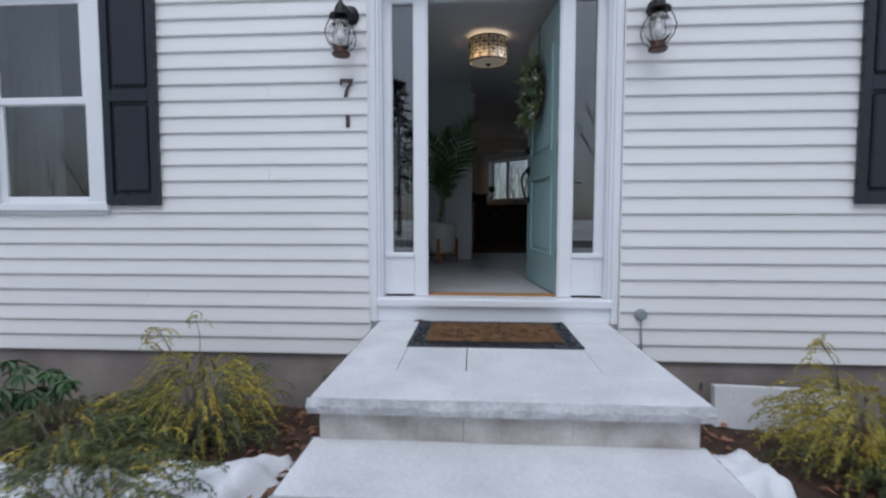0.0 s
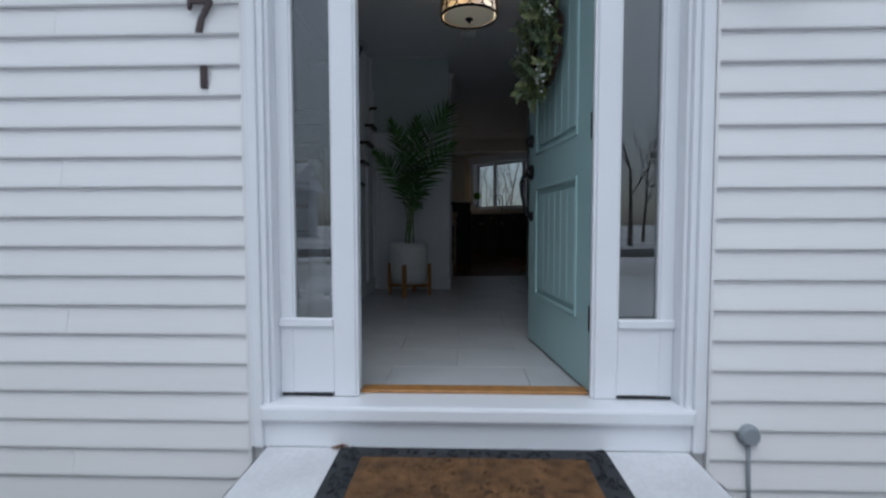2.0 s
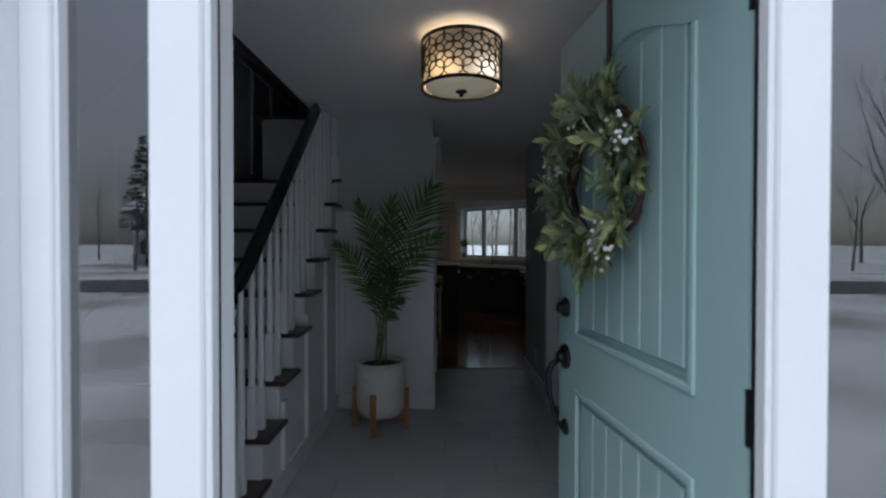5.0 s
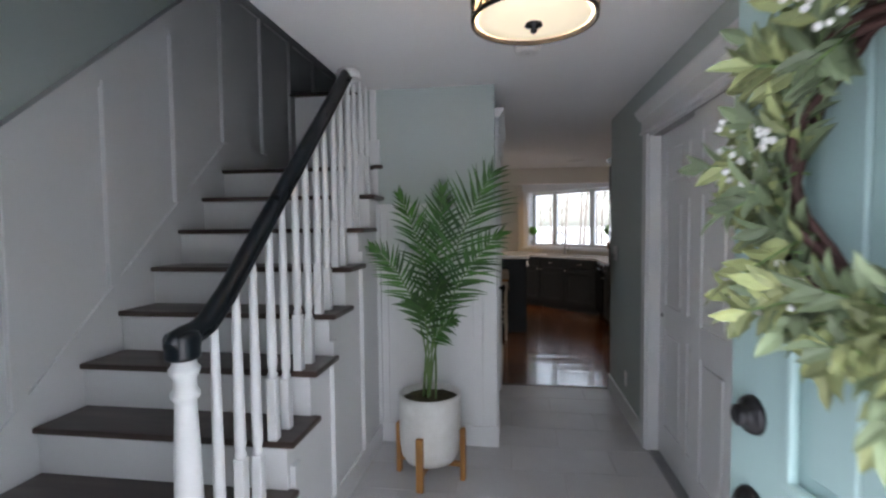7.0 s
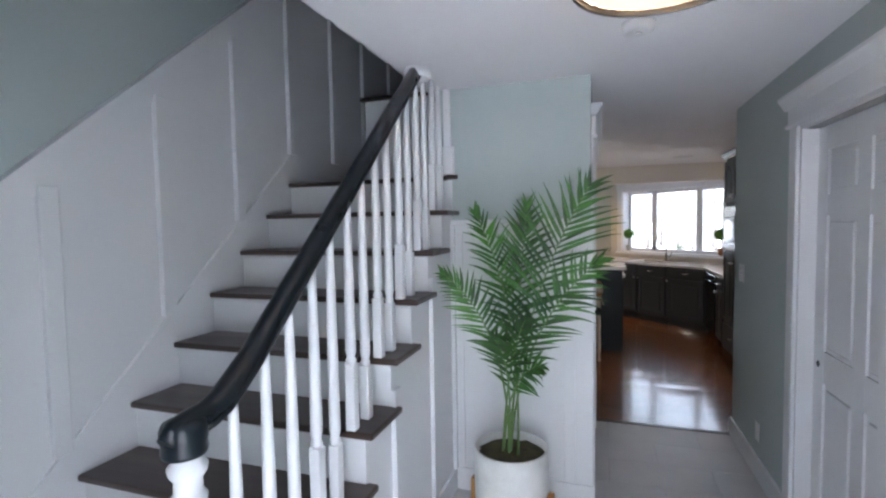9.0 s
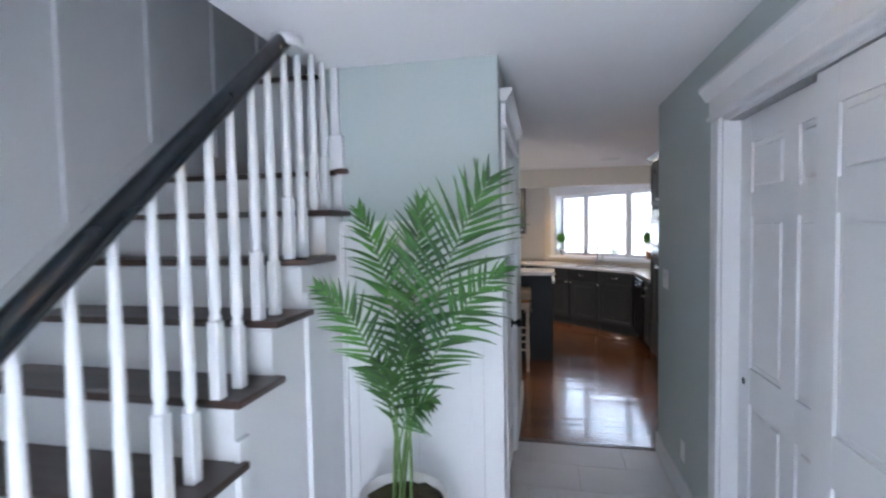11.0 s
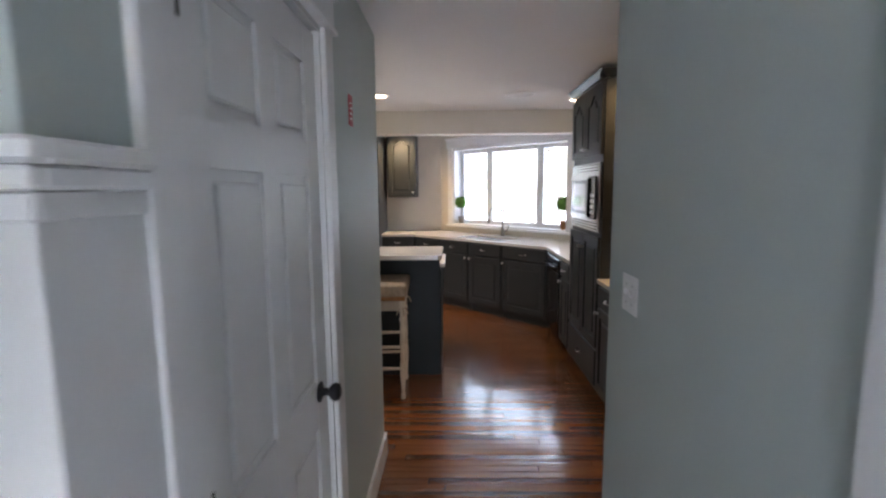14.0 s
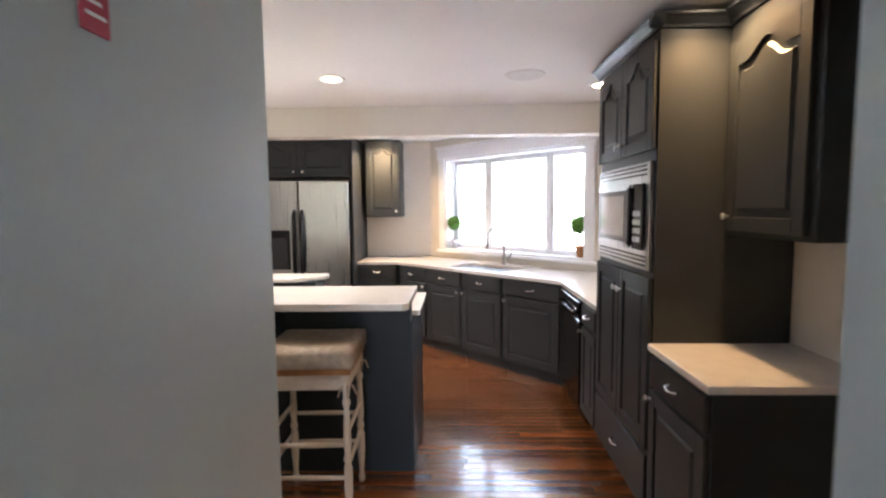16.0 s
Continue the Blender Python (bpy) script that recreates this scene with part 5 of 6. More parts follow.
plate("light_switch", "white wall switch on the blue-grey wall", XR, -1, 4.215, 1.217, 0.122, 0.12, gangs=2)
plate("wall_outlet", "white outlet low on the blue-grey wall", XR, -1, 3.82, 0.28, 0.072, 0.115, True)
card = thing("red_card", "small red printed notice on the hall wall", "card", (XL, 4.68, 1.86))
part("card", box_bm(XL + 0.0005, XL + 0.006, 4.652, 4.714, 1.805, 1.925, 0.001), RED, card)
for k in range(4):
    part("text_bar", box_bm(XL + 0.006, XL + 0.0066, 4.662, 4.704 - 0.008 * (k % 2), 1.83 + 0.02 * k, 1.836 + 0.02 * k), PLASTIC, card)

# ---- ceiling lamp and detector ----
LX, LY = 0.01, 1.62
lampo = thing("ceiling_light", "drum ceiling light with black circle lattice and cream diffuser", "ceiling light", (LX, LY, CEIL))
RD, Z0, Z1 = 0.195, 2.095, 2.325
part("canopy", lathe(bmesh.new(), [(0.07, CEIL - 0.03), (0.075, CEIL - 0.001)], 20, (LX, LY, 0)), BRONZE, lampo)
part("stem", lathe(bmesh.new(), [(0.012, Z0 + 0.1), (0.012, CEIL - 0.03)], 10, (LX, LY, 0)), BRONZE, lampo)
sh = bmesh.new()
for k in range(48):
    a, b = 2 * math.pi * k / 48, 2 * math.pi * (k + 1) / 48
    q = [sh.verts.new((LX + (RD - 0.012) * math.cos(c), LY + (RD - 0.012) * math.sin(c), z)) for c, z in ((a, Z0 + 0.012), (b, Z0 + 0.012), (b, Z1), (a, Z1))]
    sh.faces.new(q).smooth = True
bmesh.ops.remove_doubles(sh, verts=sh.verts[:], dist=0.0005)
shade = material("cream_linen_shade", (0.62, 0.55, 0.45), 0.8, var=0.05, scale=20, fine=300, bump=0.2)
shade.node_tree.nodes["Principled BSDF"].inputs["Transmission Weight"].default_value = 0.35
part("shade", sh, shade, lampo, "cream fabric shade")
part("diffuser", lathe(bmesh.new(), [(0.02, Z0 - 0.004), (0.10, Z0 + 0.0), (RD - 0.02, Z0 + 0.010), (RD - 0.02, Z0 + 0.014), (0.10, Z0 + 0.004), (0.02, Z0 + 0.002), (0.02, Z0 - 0.004)], 40, (LX, LY, 0), caps=False), LAMPGLOW, lampo, "lit cream glass diffuser")
part("finial", lathe(bmesh.new(), [(0.006, Z0 - 0.034), (0.012, Z0 - 0.028), (0.008, Z0 - 0.02), (0.028, Z0 - 0.012), (0.026, Z0 - 0.004)], 14, (LX, LY, 0)), BRONZE, lampo)
for z in (Z0, Z1 - 0.014):
    part("hoop", lathe(bmesh.new(), [(RD - 0.006, z), (RD + 0.002, z), (RD + 0.002, z + 0.014), (RD - 0.006, z + 0.014), (RD - 0.006, z)], 48, (LX, LY, 0), caps=False), BRONZE, lampo, "black metal hoop")
n, hh = 14, (Z1 - Z0 - 0.014) / 3
for row in range(5):
    bm = bmesh.new()
    for k in range(n):
        a0 = 2 * math.pi * (k + 0.5 * (row % 2)) / n
        rad = 2 * math.pi * RD / n * 0.56
        zc = Z0 + 0.014 + hh * 0.5 * (row + 1)
        ring = []
        for j in range(17):
            u = 2 * math.pi * j / 16
            aa = a0 + rad * math.cos(u) / RD
            ring.append((LX + RD * math.cos(aa), LY + RD * math.sin(aa), max(Z0 + 0.01, min(Z1 - 0.01, zc + hh * 0.56 * math.sin(u)))))
        tube(bm, ring, 0.0032, 5)
    part("lattice", bm, BRONZE, lampo, "black interlocking circle lattice")
det = thing("smoke_detector", "round white smoke detector on the ceiling", "smoke detector", (0.02, 2.565, CEIL))
part("base", lathe(bmesh.new(), [(0.045, CEIL - 0.036), (0.058, CEIL - 0.03), (0.064, CEIL - 0.012), (0.066, CEIL - 0.0005)], 24, (0.02, 2.565, 0)), PLASTIC, det)
part("test_button", lathe(bmesh.new(), [(0.012, CEIL - 0.041), (0.014, CEIL - 0.036)], 12, (0.02, 2.565, 0)), PLASTIC, det)

# ---- potted palm ----
PXc, PYc = -0.535, 2.76
stand = thing("plant_stand", "honey oak four-legged plant stand", "plant stand", (PXc, PYc, 0))
for k in range(4):
    a = radians(-90 + 90 * k - 8)
    cx, cy = PXc + 0.195 * math.cos(a), PYc + 0.195 * math.sin(a)
    part("leg", moved(box_bm(-0.014, 0.014, -0.02, 0.02, 0, 0.30, 0.004), Matrix.Translation((cx, cy, 0)) @ Matrix.Rotation(a, 4, "Z")), OAKLEG, stand)
for a in (radians(-98), radians(-8)):
    part("cross_bar", moved(box_bm(-0.182, 0.182, -0.014, 0.014, 0.075 + (0.0 if a < -1 else 0.001), 0.103, 0.003), Matrix.Translation((PXc, PYc, 0)) @ Matrix.Rotation(a, 4, "Z")), OAKLEG, stand)
palm = thing("potted_palm", "green areca palm in a white ceramic pot", "plant", (PXc, PYc, 0.105))
part("pot", lathe(bmesh.new(), [(0.10, 0.1045), (0.145, 0.112), (0.168, 0.15), (0.178, 0.22), (0.180, 0.44), (0.178, 0.495), (0.168, 0.497), (0.166, 0.455)], 40, (PXc, PYc, 0)), POT, palm, "white ceramic pot")
so = bmesh.new()
lathe(so, [(0.02, 0.470), (0.08, 0.468), (0.13, 0.464), (0.167, 0.456)], 30, (PXc, PYc, 0))
for v in so.verts:
    v.co.z += 0.012 * noise.noise(v.co * 30)
part("soil", so, SOIL, palm)


def frond(tip, bulge, size, face, pairs, first, name_seed):
    """A feathered palm leaf: a bent rib with a regular comb of narrow leaflets along both sides."""
    r = random.Random(name_seed)
    base = Vector((PXc + r.uniform(-0.045, 0.045), PYc + r.uniform(-0.04, 0.04), 0.46))
    tip = Vector(tip)
    mid = (base + tip) / 2 + Vector(bulge)
    at = lambda t: (1 - t) ** 2 * base + 2 * t * (1 - t) * mid + t * t * tip
    stem = part("stem", tube(bmesh.new(), [at(k / 24) for k in range(25)], [0.0065 - 0.005 * k / 24 for k in range(25)], 6), STEM, palm)
    bm = bmesh.new()
    for i in range(pairs):
        u = i / (pairs - 1)
        t = first + (1 - first) * u ** 0.92
        d = (2 * (1 - t) * (mid - base) + 2 * t * (tip - mid)).normalized()
        side = d.cross(Vector(face)).normalized()
        nrm = side.cross(d)
        spread = radians(70 - 30 * u - 14 * u ** 3)
        span = size * (0.60 + 0.56 * math.sin(math.pi * min(1.0, 0.12 + 0.9 * u))) * (1 - 0.38 * u ** 3)
        for s in (-1, 1):
            turn = spread + r.uniform(-0.16, 0.16)
            q = (d * math.cos(turn) + s * side * math.sin(turn) + nrm * r.uniform(0.0, 0.3) + Vector((0, 0, 0.18 * (1 - u)))).normalized()
            a = at(t) + d * (0.006 * s)
            ln, wd, ns = span * r.uniform(0.86, 1.1), r.uniform(0.014, 0.022), 6
            sag = r.uniform(0.05, 0.15)
            prev = None
            for j in range(ns + 1):
                v = j / ns
                half = wd * 0.5 * min(1.0, 0.45 + 2.6 * v) * (1 - v ** 1.7) + 0.0003
                across = q.cross(nrm).normalized() * half
                now = (bm.verts.new(a + across), bm.verts.new(a - nrm * 0.22 * half), bm.verts.new(a - across))
                if prev:
                    bm.faces.new((prev[0], now[0], now[1], prev[1]))
                    bm.faces.new((prev[1], now[1], now[2], prev[2]))
                prev = now
                a = a + q * ln / ns
                q = (q + d * 0.03 + Vector((0, 0, -sag * (0.3 + 1.4 * v)))).normalized()
    part("frond_blade", bm, PALM, stem)


FRONDS = (((-0.165, 2.70, 1.74), (-0.12, 0, 0.14), 0.27, (0.15, -1, 0.4), 25, 0.40), ((-0.46, 2.84, 1.67), (-0.02, 0.08, 0.12), 0.185, (0.05, -1, 0.25), 24, 0.44),
          ((-0.71, 2.80, 1.64), (0.13, 0.0, 0.14), 0.17, (0.75, -0.9, 0.25), 22, 0.42), ((-0.85, 2.70, 1.34), (0.17, -0.02, 0.22), 0.145, (-0.45, -0.8, 0.8), 21, 0.40),
          ((-0.125, 2.70, 1.41), (-0.16, -0.02, 0.17), 0.18, (0.55, -0.8, 0.8), 21, 0.42), ((-0.58, 2.60, 1.06), (0.07, -0.05, 0.22), 0.13, (-0.3, -0.8, 0.8), 13, 0.48),
          ((-0.43, 2.56, 1.16), (-0.02, -0.03, 0.2), 0.16, (0.2, -0.9, 0.6), 15, 0.48), ((-0.37, 2.60, 0.95), (-0.06, -0.04, 0.2), 0.14, (0.3, -0.7, 0.9), 14, 0.5))
for i, spec in enumerate(FRONDS):
    frond(*spec, 60 + i)

# ---- tiled hall floor ----
floor_hall = R("floor_hall", box_bm(XS, XR + 0.12, 0.162, 4.418, -0.06, -0.005), GROUT, "pale grey large-format floor tiles", "floor")
tile_me = mesh_of("floor_tile", box_bm(0.0015, 0.6085, 0.0015, 0.3035, -0.012, 0.0, 0.0015), TILE)
row = 0
y = 4.11 - 13 * 0.305
while y < 4.4:
    x = 0.24 - 0.61 * 4 + (0.305 if round((y - 4.11) / 0.305) % 2 == 0 else 0.0)
    while x < XR:
        lo, hi = max(x, XS), min(x + 0.61, XR + 0.005)
        a, b = max(y, 0.165), min(y + 0.305, 4.416)
        if hi - lo > 0.03 and b - a > 0.02 and not (hi < -0.97 and a > 1.4):
            if hi - lo > 0.609 and b - a > 0.304:
                piece("floor_tile", tile_me, floor_hall, (x, y, 0))
            else:
                piece("floor_tile", mesh_of("floor_tile", box_bm(lo + 0.0015, hi - 0.0015, a + 0.0015, b - 0.0015, -0.012, 0.0, 0.0015), TILE), floor_hall)
        x += 0.61
    y += 0.305
R("floor_strip", box_bm(XL, XR, 4.405, 4.45, -0.004, 0.006, 0.004), TREAD, "dark wood transition strip", "threshold")

# ---- kitchen: shell ----
KR, KB, KL = 1.88, 10.05, -3.4
DIAG = Matrix.Rotation(radians(-45), 4, "Z")
DW0 = 10.12 / math.sqrt(2)
bm = bmesh.new()
box(bm, XR + 0.121, KR + 0.12, 4.42, 4.54, 0, CEIL)
box(bm, KR, KR + 0.12, 4.54, 8.30, 0, CEIL)
R("wall_kitchen_right", bm, CREAM, "cream painted kitchen wall", "wall")
R("wall_kitchen_back", box_bm(KL, 0.12, KB, KB + 0.12, 0, CEIL), CREAM, "cream painted kitchen wall", "wall")
bm = bmesh.new()
box(bm, KL - 0.12, KL, 5.25, KB + 0.12, 0, CEIL)
box(bm, KL, XL - 0.121, 5.25, 5.37, 0, CEIL)
R("wall_kitchen_left", bm, CREAM, "cream painted kitchen wall", "wall")
S0, S1, ZW0, ZW1 = -6.79, -4.865, 1.015, 2.13
bm = bmesh.new()
box(bm, -7.09, S0, DW0, DW0 + 0.14, 0, CEIL)
box(bm, S1, -4.45, DW0, DW0 + 0.14, 0, CEIL)
box(bm, S0, S1, DW0, DW0 + 0.14, 0, ZW0)
box(bm, S0, S1, DW0, DW0 + 0.14, ZW1, CEIL)
R("wall_kitchen_window", moved(bm, DIAG), CREAM, "cream wall set at an angle behind the sink", "wall")
R("beam", box_bm(KL, KR, 7.87, 8.03, 2.119, CEIL, 0.003), CREAM, "cream boxed ceiling beam", "beam")
kw = thing("window_kitchen", "white three-pane kitchen window over the sink", "window", pose(0.9, 9.2, 1.0), kind="structure")
fr = bmesh.new()
GP = DW0 + 0.17
box(fr, S0 - 0.002, S0 + 0.02, DW0, GP + 0.06, ZW0, ZW1)
box(fr, S1 - 0.02, S1 + 0.002, DW0, GP + 0.06, ZW0, ZW1)
box(fr, S0 + 0.02, S1 - 0.02, DW0, GP + 0.06, ZW1 - 0.03, ZW1 + 0.001)
box(fr, S0 + 0.02, S1 - 0.02, DW0 - 0.02, GP + 0.06, ZW0 - 0.001, ZW0 + 0.022, 0.004)
part("window_frame", moved(fr, DIAG), TRIM, kw)
cs = bmesh.new()
for a, b in ((S0 - 0.10, S0), (S1, S1 + 0.10)):
    box(cs, a, b, DW0 - 0.02, DW0, ZW0 - 0.0, ZW1, 0.003)
box(cs, S0 - 0.12, S1 + 0.12, DW0 - 0.026, DW0, ZW1, ZW1 + 0.12, 0.003)
box(cs, S0 - 0.14, S1 + 0.14, DW0 - 0.045, DW0, ZW1 + 0.12, ZW1 + 0.145, 0.004)
box(cs, S0 - 0.12, S1 + 0.12, DW0 - 0.05, DW0 - 0.0005, ZW0 - 0.03, ZW0 - 0.001, 0.005)
part("casing", moved(cs, DIAG), TRIM, kw)
edges = [S0 + 0.02, -6.22, -5.37, S1 - 0.02]
for a, b in zip(edges, edges[1:]):
    sash = bmesh.new()
    for c, d in ((a, a + 0.05), (b - 0.05, b)):
        box(sash, c, d, GP - 0.02, GP + 0.03, ZW0 + 0.022, ZW1 - 0.03, 0.004)
    for c, d in ((ZW0 + 0.022, ZW0 + 0.075), (ZW1 - 0.085, ZW1 - 0.03)):
        box(sash, a + 0.05, b - 0.05, GP - 0.019, GP + 0.029, c, d, 0.004)
    sob = part("sash", moved(sash, DIAG), TRIM, kw)
    pane = part("pane", moved(box_bm(a + 0.045, b - 0.045, GP + 0.003, GP + 0.008, ZW0 + 0.07, ZW1 - 0.08), DIAG), GLASS, sob)
    pane.visible_shadow = False
    part("latch", moved(box_bm(b - 0.03, b - 0.018, GP - 0.04, GP - 0.02, 1.12, 1.20, 0.003), DIAG), PLASTIC, sob)


# ---- cabinets ----
def pull(bm_at, z, w=0.045):
    """A bowed bar pull on a drawer front."""
    return tube(bmesh.new(), [(bm_at - w, -0.02, z + 0.004), (bm_at - w * 0.8, -0.04, z), (bm_at, -0.046, z - 0.006), (bm_at + w * 0.8, -0.04, z), (bm_at + w, -0.02, z + 0.004)], [0.006, 0.005, 0.0055, 0.005, 0.006], 8)


def knob_bm(x, z):
    return lathe(bmesh.new(), [(0.006, 0), (0.006, 0.012), (0.014, 0.018), (0.015, 0.024), (0.009, 0.029)], 14, (x, -0.02, z), Matrix.Rotation(radians(90), 4, "X"))


def front(cab, x0, x1, z0, z1, kind, hx=None, hz=None):
    """A drawer front or a framed door with a raised panel; 'arch' gives it a cathedral top."""
    if kind == "drawer":
        d = part("drawer", box_bm(x0, x1, -0.021, -0.001, z0, z1, 0.006, 2), CAB, cab)
        part("handle", pull((x0 + x1) / 2, (z0 + z1) / 2), CHROME, d, "nickel bow pull")
        return
    s = 0.058
    f = bmesh.new()
    box(f, x0, x0 + s, -0.021, -0.001, z0, z1, 0.003)
    box(f, x1 - s, x1, -0.021, -0.001, z0, z1, 0.003)
    box(f, x0 + s, x1 - s, -0.0205, -0.0012, z0, z0 + s, 0.002)
    n = 14

    def top(u, off):
        if kind != "arch":
            return z1 - s - off
        c = abs(2 * u - 1)
        bump = 0.5 * (1 + math.cos(math.pi * min(1, c / 0.72))) if c < 0.72 else 0.0
        return z1 - s * 1.75 + bump * s * 1.05 - off

    xs = [x0 + s + (x1 - x0 - 2 * s) * k / n for k in range(n + 1)]
    poly = [(x0 + s, z1 - 0.0005)] + [(x, top(k / n, 0)) for k, x in enumerate(xs)] + [(x1 - s, z1 - 0.0005)]
    prism(f, poly, lambda u, v, w: (u, w, v), -0.0205, -0.0012)
    d = part("door", f, CAB, cab)
    p = bmesh.new()
    box(p, x0 + s - 0.003, x1 - s + 0.003, -0.009, -0.002, z0 + s - 0.003, top(0.5, 0) + 0.003)
    g = 0.026
    xs2 = [x0 + s + g + (x1 - x0 - 2 * s - 2 * g) * k / n for k in range(n + 1)]
    outer = [(x0 + s + g, z0 + s + g)] + [(x1 - s - g, z0 + s + g)] + [(x, top(k / n, g)) for k, x in reversed(list(enumerate(xs2)))]
    ocx, ocz = (x0 + x1) / 2, (z0 + z1) / 2
    shrink = lambda q, e: (q[0] + (e if q[0] < ocx else -e) * (abs(q[0] - ocx) > 0.001), q[1] + (e if q[1] < ocz else -e))
    lo = [p.verts.new((a, -0.009, b)) for a, b in outer]
    hi = [p.verts.new((shrink(q, 0.010)[0], -0.019, shrink(q, 0.010)[1])) for q in outer]
    m = len(outer)
    for k in range(m):
        p.faces.new((lo[k], lo[(k + 1) % m], hi[(k + 1) % m], hi[k]))
    p.faces.new(hi)
    part("panel", p, CAB, d)
    if hx is not None:
        part("handle", knob_bm(hx, hz), CHROME, d, "small nickel knob")


def cabinet(name, label, m, w, z0, z1, depth, fronts, toe=True, group="kitchen cabinets", inset=0.0):
    """A cabinet from its left front corner as one faces it."""
    c = thing(name, label, "cabinet", m, group=group, placed=False)
    b = bmesh.new()
    box(b, 0.001, w - 0.001, 0, depth, z0 + (0.10 if toe else 0), z1, 0.0015)
    if toe:
        box(b, 0.001, w - 0.001, 0.06, depth, z0, z0 + 0.10)
    part("body", b, CAB, c)
    for f in fronts:
        front(c, *f)
    return c


def base_unit(m, w, depth=0.58, drawers=1, knob_left=True, label="charcoal base cabinet with a drawer over a door"):
    hx = 0.035 if knob_left else w - 0.035
    fs = [(0.012, w - 0.012, 0.735, 0.868, "drawer")]
    if drawers == 1:
        fs.append((0.012, w - 0.012, 0.13, 0.715, "door", hx, 0.68))
    else:
        fs += [(0.012, w - 0.012, 0.45, 0.715, "drawer"), (0.012, w - 0.012, 0.13, 0.43, "drawer")]
    return cabinet("base_cabinet", label, m, w, 0, 0.885, depth, fs)


RIGHT = lambda y: Matrix.Translation((1.27, y, 0)) @ Matrix.Rotation(radians(-90), 4, "Z")
ANGLE = lambda s: DIAG @ Matrix.Translation((s, 9.135 / math.sqrt(2), 0))
sA = (-0.29 - 9.39) / math.sqrt(2) + 0.02
for i, (off, w, left) in enumerate(((0.0, 0.46, False), (0.47, 0.52, False), (1.0, 0.52, True), (1.53, 0.62, True))):
    base_unit(ANGLE(sA + off), w, 0.55, 1, left)
base_unit(Matrix.Translation((-0.755, 9.415, 0)), 0.455, 0.6, 3, label="charcoal base cabinet with three drawers")
base_unit(RIGHT(7.19), 0.335, 0.58, 1, True, "narrow charcoal base cabinet beside the dishwasher")
end_unit = base_unit(RIGHT(6.03), 0.50, 0.58, 1, True, "charcoal base cabinet next to the tall oven unit")
# thin sheet in the island's blue-grey: the hall's cool daylight put into colour
part("daylit_end", box_bm(0.4995, 0.505, 0.001, 0.58, 0.0, 0.884, 0.001), NAVY, end_unit, "charcoal cabinet end tinted blue-grey as hall daylight")
# tall unit with the microwave
tall = cabinet("tall_cabinet", "tall charcoal pantry cabinet around a built-in microwave", RIGHT(6.845), 0.805, 0, 2.275, 0.60,
               [(0.012, 0.399, 1.775, 2.235, "arch", 0.37, 1.83), (0.405, 0.793, 1.775, 2.235, "arch", 0.435, 1.83),
                (0.012, 0.399, 0.41, 1.205, "door", 0.37, 1.10), (0.405, 0.793, 0.41, 1.205, "door", 0.435, 1.10), (0.012, 0.793, 0.125, 0.385, "drawer")])
cr = bmesh.new()
prof = [(0, 0), (0.008, 0), (0.012, 0.012), (0.035, 0.034), (0.05, 0.042), (0.05, 0.053), (0, 0.053)]
prism(cr, prof, lambda u, v, w: (w, -0.001 - u, 2.276 + v), -0.05, 0.855)
prism(cr, prof, lambda u, v, w: (0.806 + u, w, 2.276 + v), -0.05, 0.60)
part("crown", cr, CAB, tall, "charcoal crown moulding")
mw = thing("microwave", "built-in stainless microwave with a black door", "microwave", RIGHT(6.845), placed=False)
bd = bmesh.new()
box(bd, 0.03, 0.775, -0.018, -0.0015, 1.235, 1.725, 0.003)
part("trim_kit", bd, STEEL, mw, "brushed steel surround")
part("door", box_bm(0.075, 0.56, -0.034, -0.0185, 1.325, 1.63, 0.005), BLACKGLOSS, mw, "gloss black glass door")
part("door_window", box_bm(0.13, 0.50, -0.0355, -0.0345, 1.375, 1.58), MWGLASS, mw, "bronze mirror-like window")
for zz in (1.32, 1.605):
    part("door_rail", box_bm(0.07, 0.57, -0.037, -0.0345, zz, zz + 0.03), STEEL, mw)
part("handle", box_bm(0.575, 0.60, -0.05, -0.0185, 1.34, 1.615, 0.005), BLACKGLOSS, mw)
cp = part("control_panel", box_bm(0.605, 0.735, -0.034, -0.0185, 1.325, 1.63, 0.004), BLACKGLOSS, mw)
for k in range(12):
    part("button", box_bm(0.625 + 0.033 * (k % 3), 0.648 + 0.033 * (k % 3), -0.0355, -0.034, 1.36 + 0.04 * (k // 3), 1.385 + 0.04 * (k // 3)), STEEL, cp)
for z in (1.252, 1.272, 1.292, 1.665, 1.685, 1.705):
    part("vent_slat", box_bm(0.06, 0.745, -0.021, -0.0185, z, z + 0.009), BLACKGLOSS, mw)
# dishwasher
dw = thing("dishwasher", "gloss black dishwasher under the white worktop", "dishwasher", RIGHT(7.80), placed=False)
part("tub", box_bm(0.0, 0.60, 0.0, 0.56, 0.10, 0.88), BLACKGLOSS, dw)
part("door", box_bm(0.004, 0.596, -0.028, -0.001, 0.13, 0.735, 0.006), BLACKGLOSS, dw)
pan = part("control_panel", box_bm(0.004, 0.596, -0.032, -0.001, 0.745, 0.868, 0.006), BLACKGLOSS, dw)
part("handle", tube(bmesh.new(), [(0.06, -0.03, 0.79), (0.08, -0.055, 0.785), (0.52, -0.055, 0.785), (0.54, -0.03, 0.79)], 0.010, 8), BLACKGLOSS, pan)
part("kick_plate", box_bm(0.004, 0.596, 0.03, 0.05, 0.005, 0.10), BLACKGLOSS, dw)
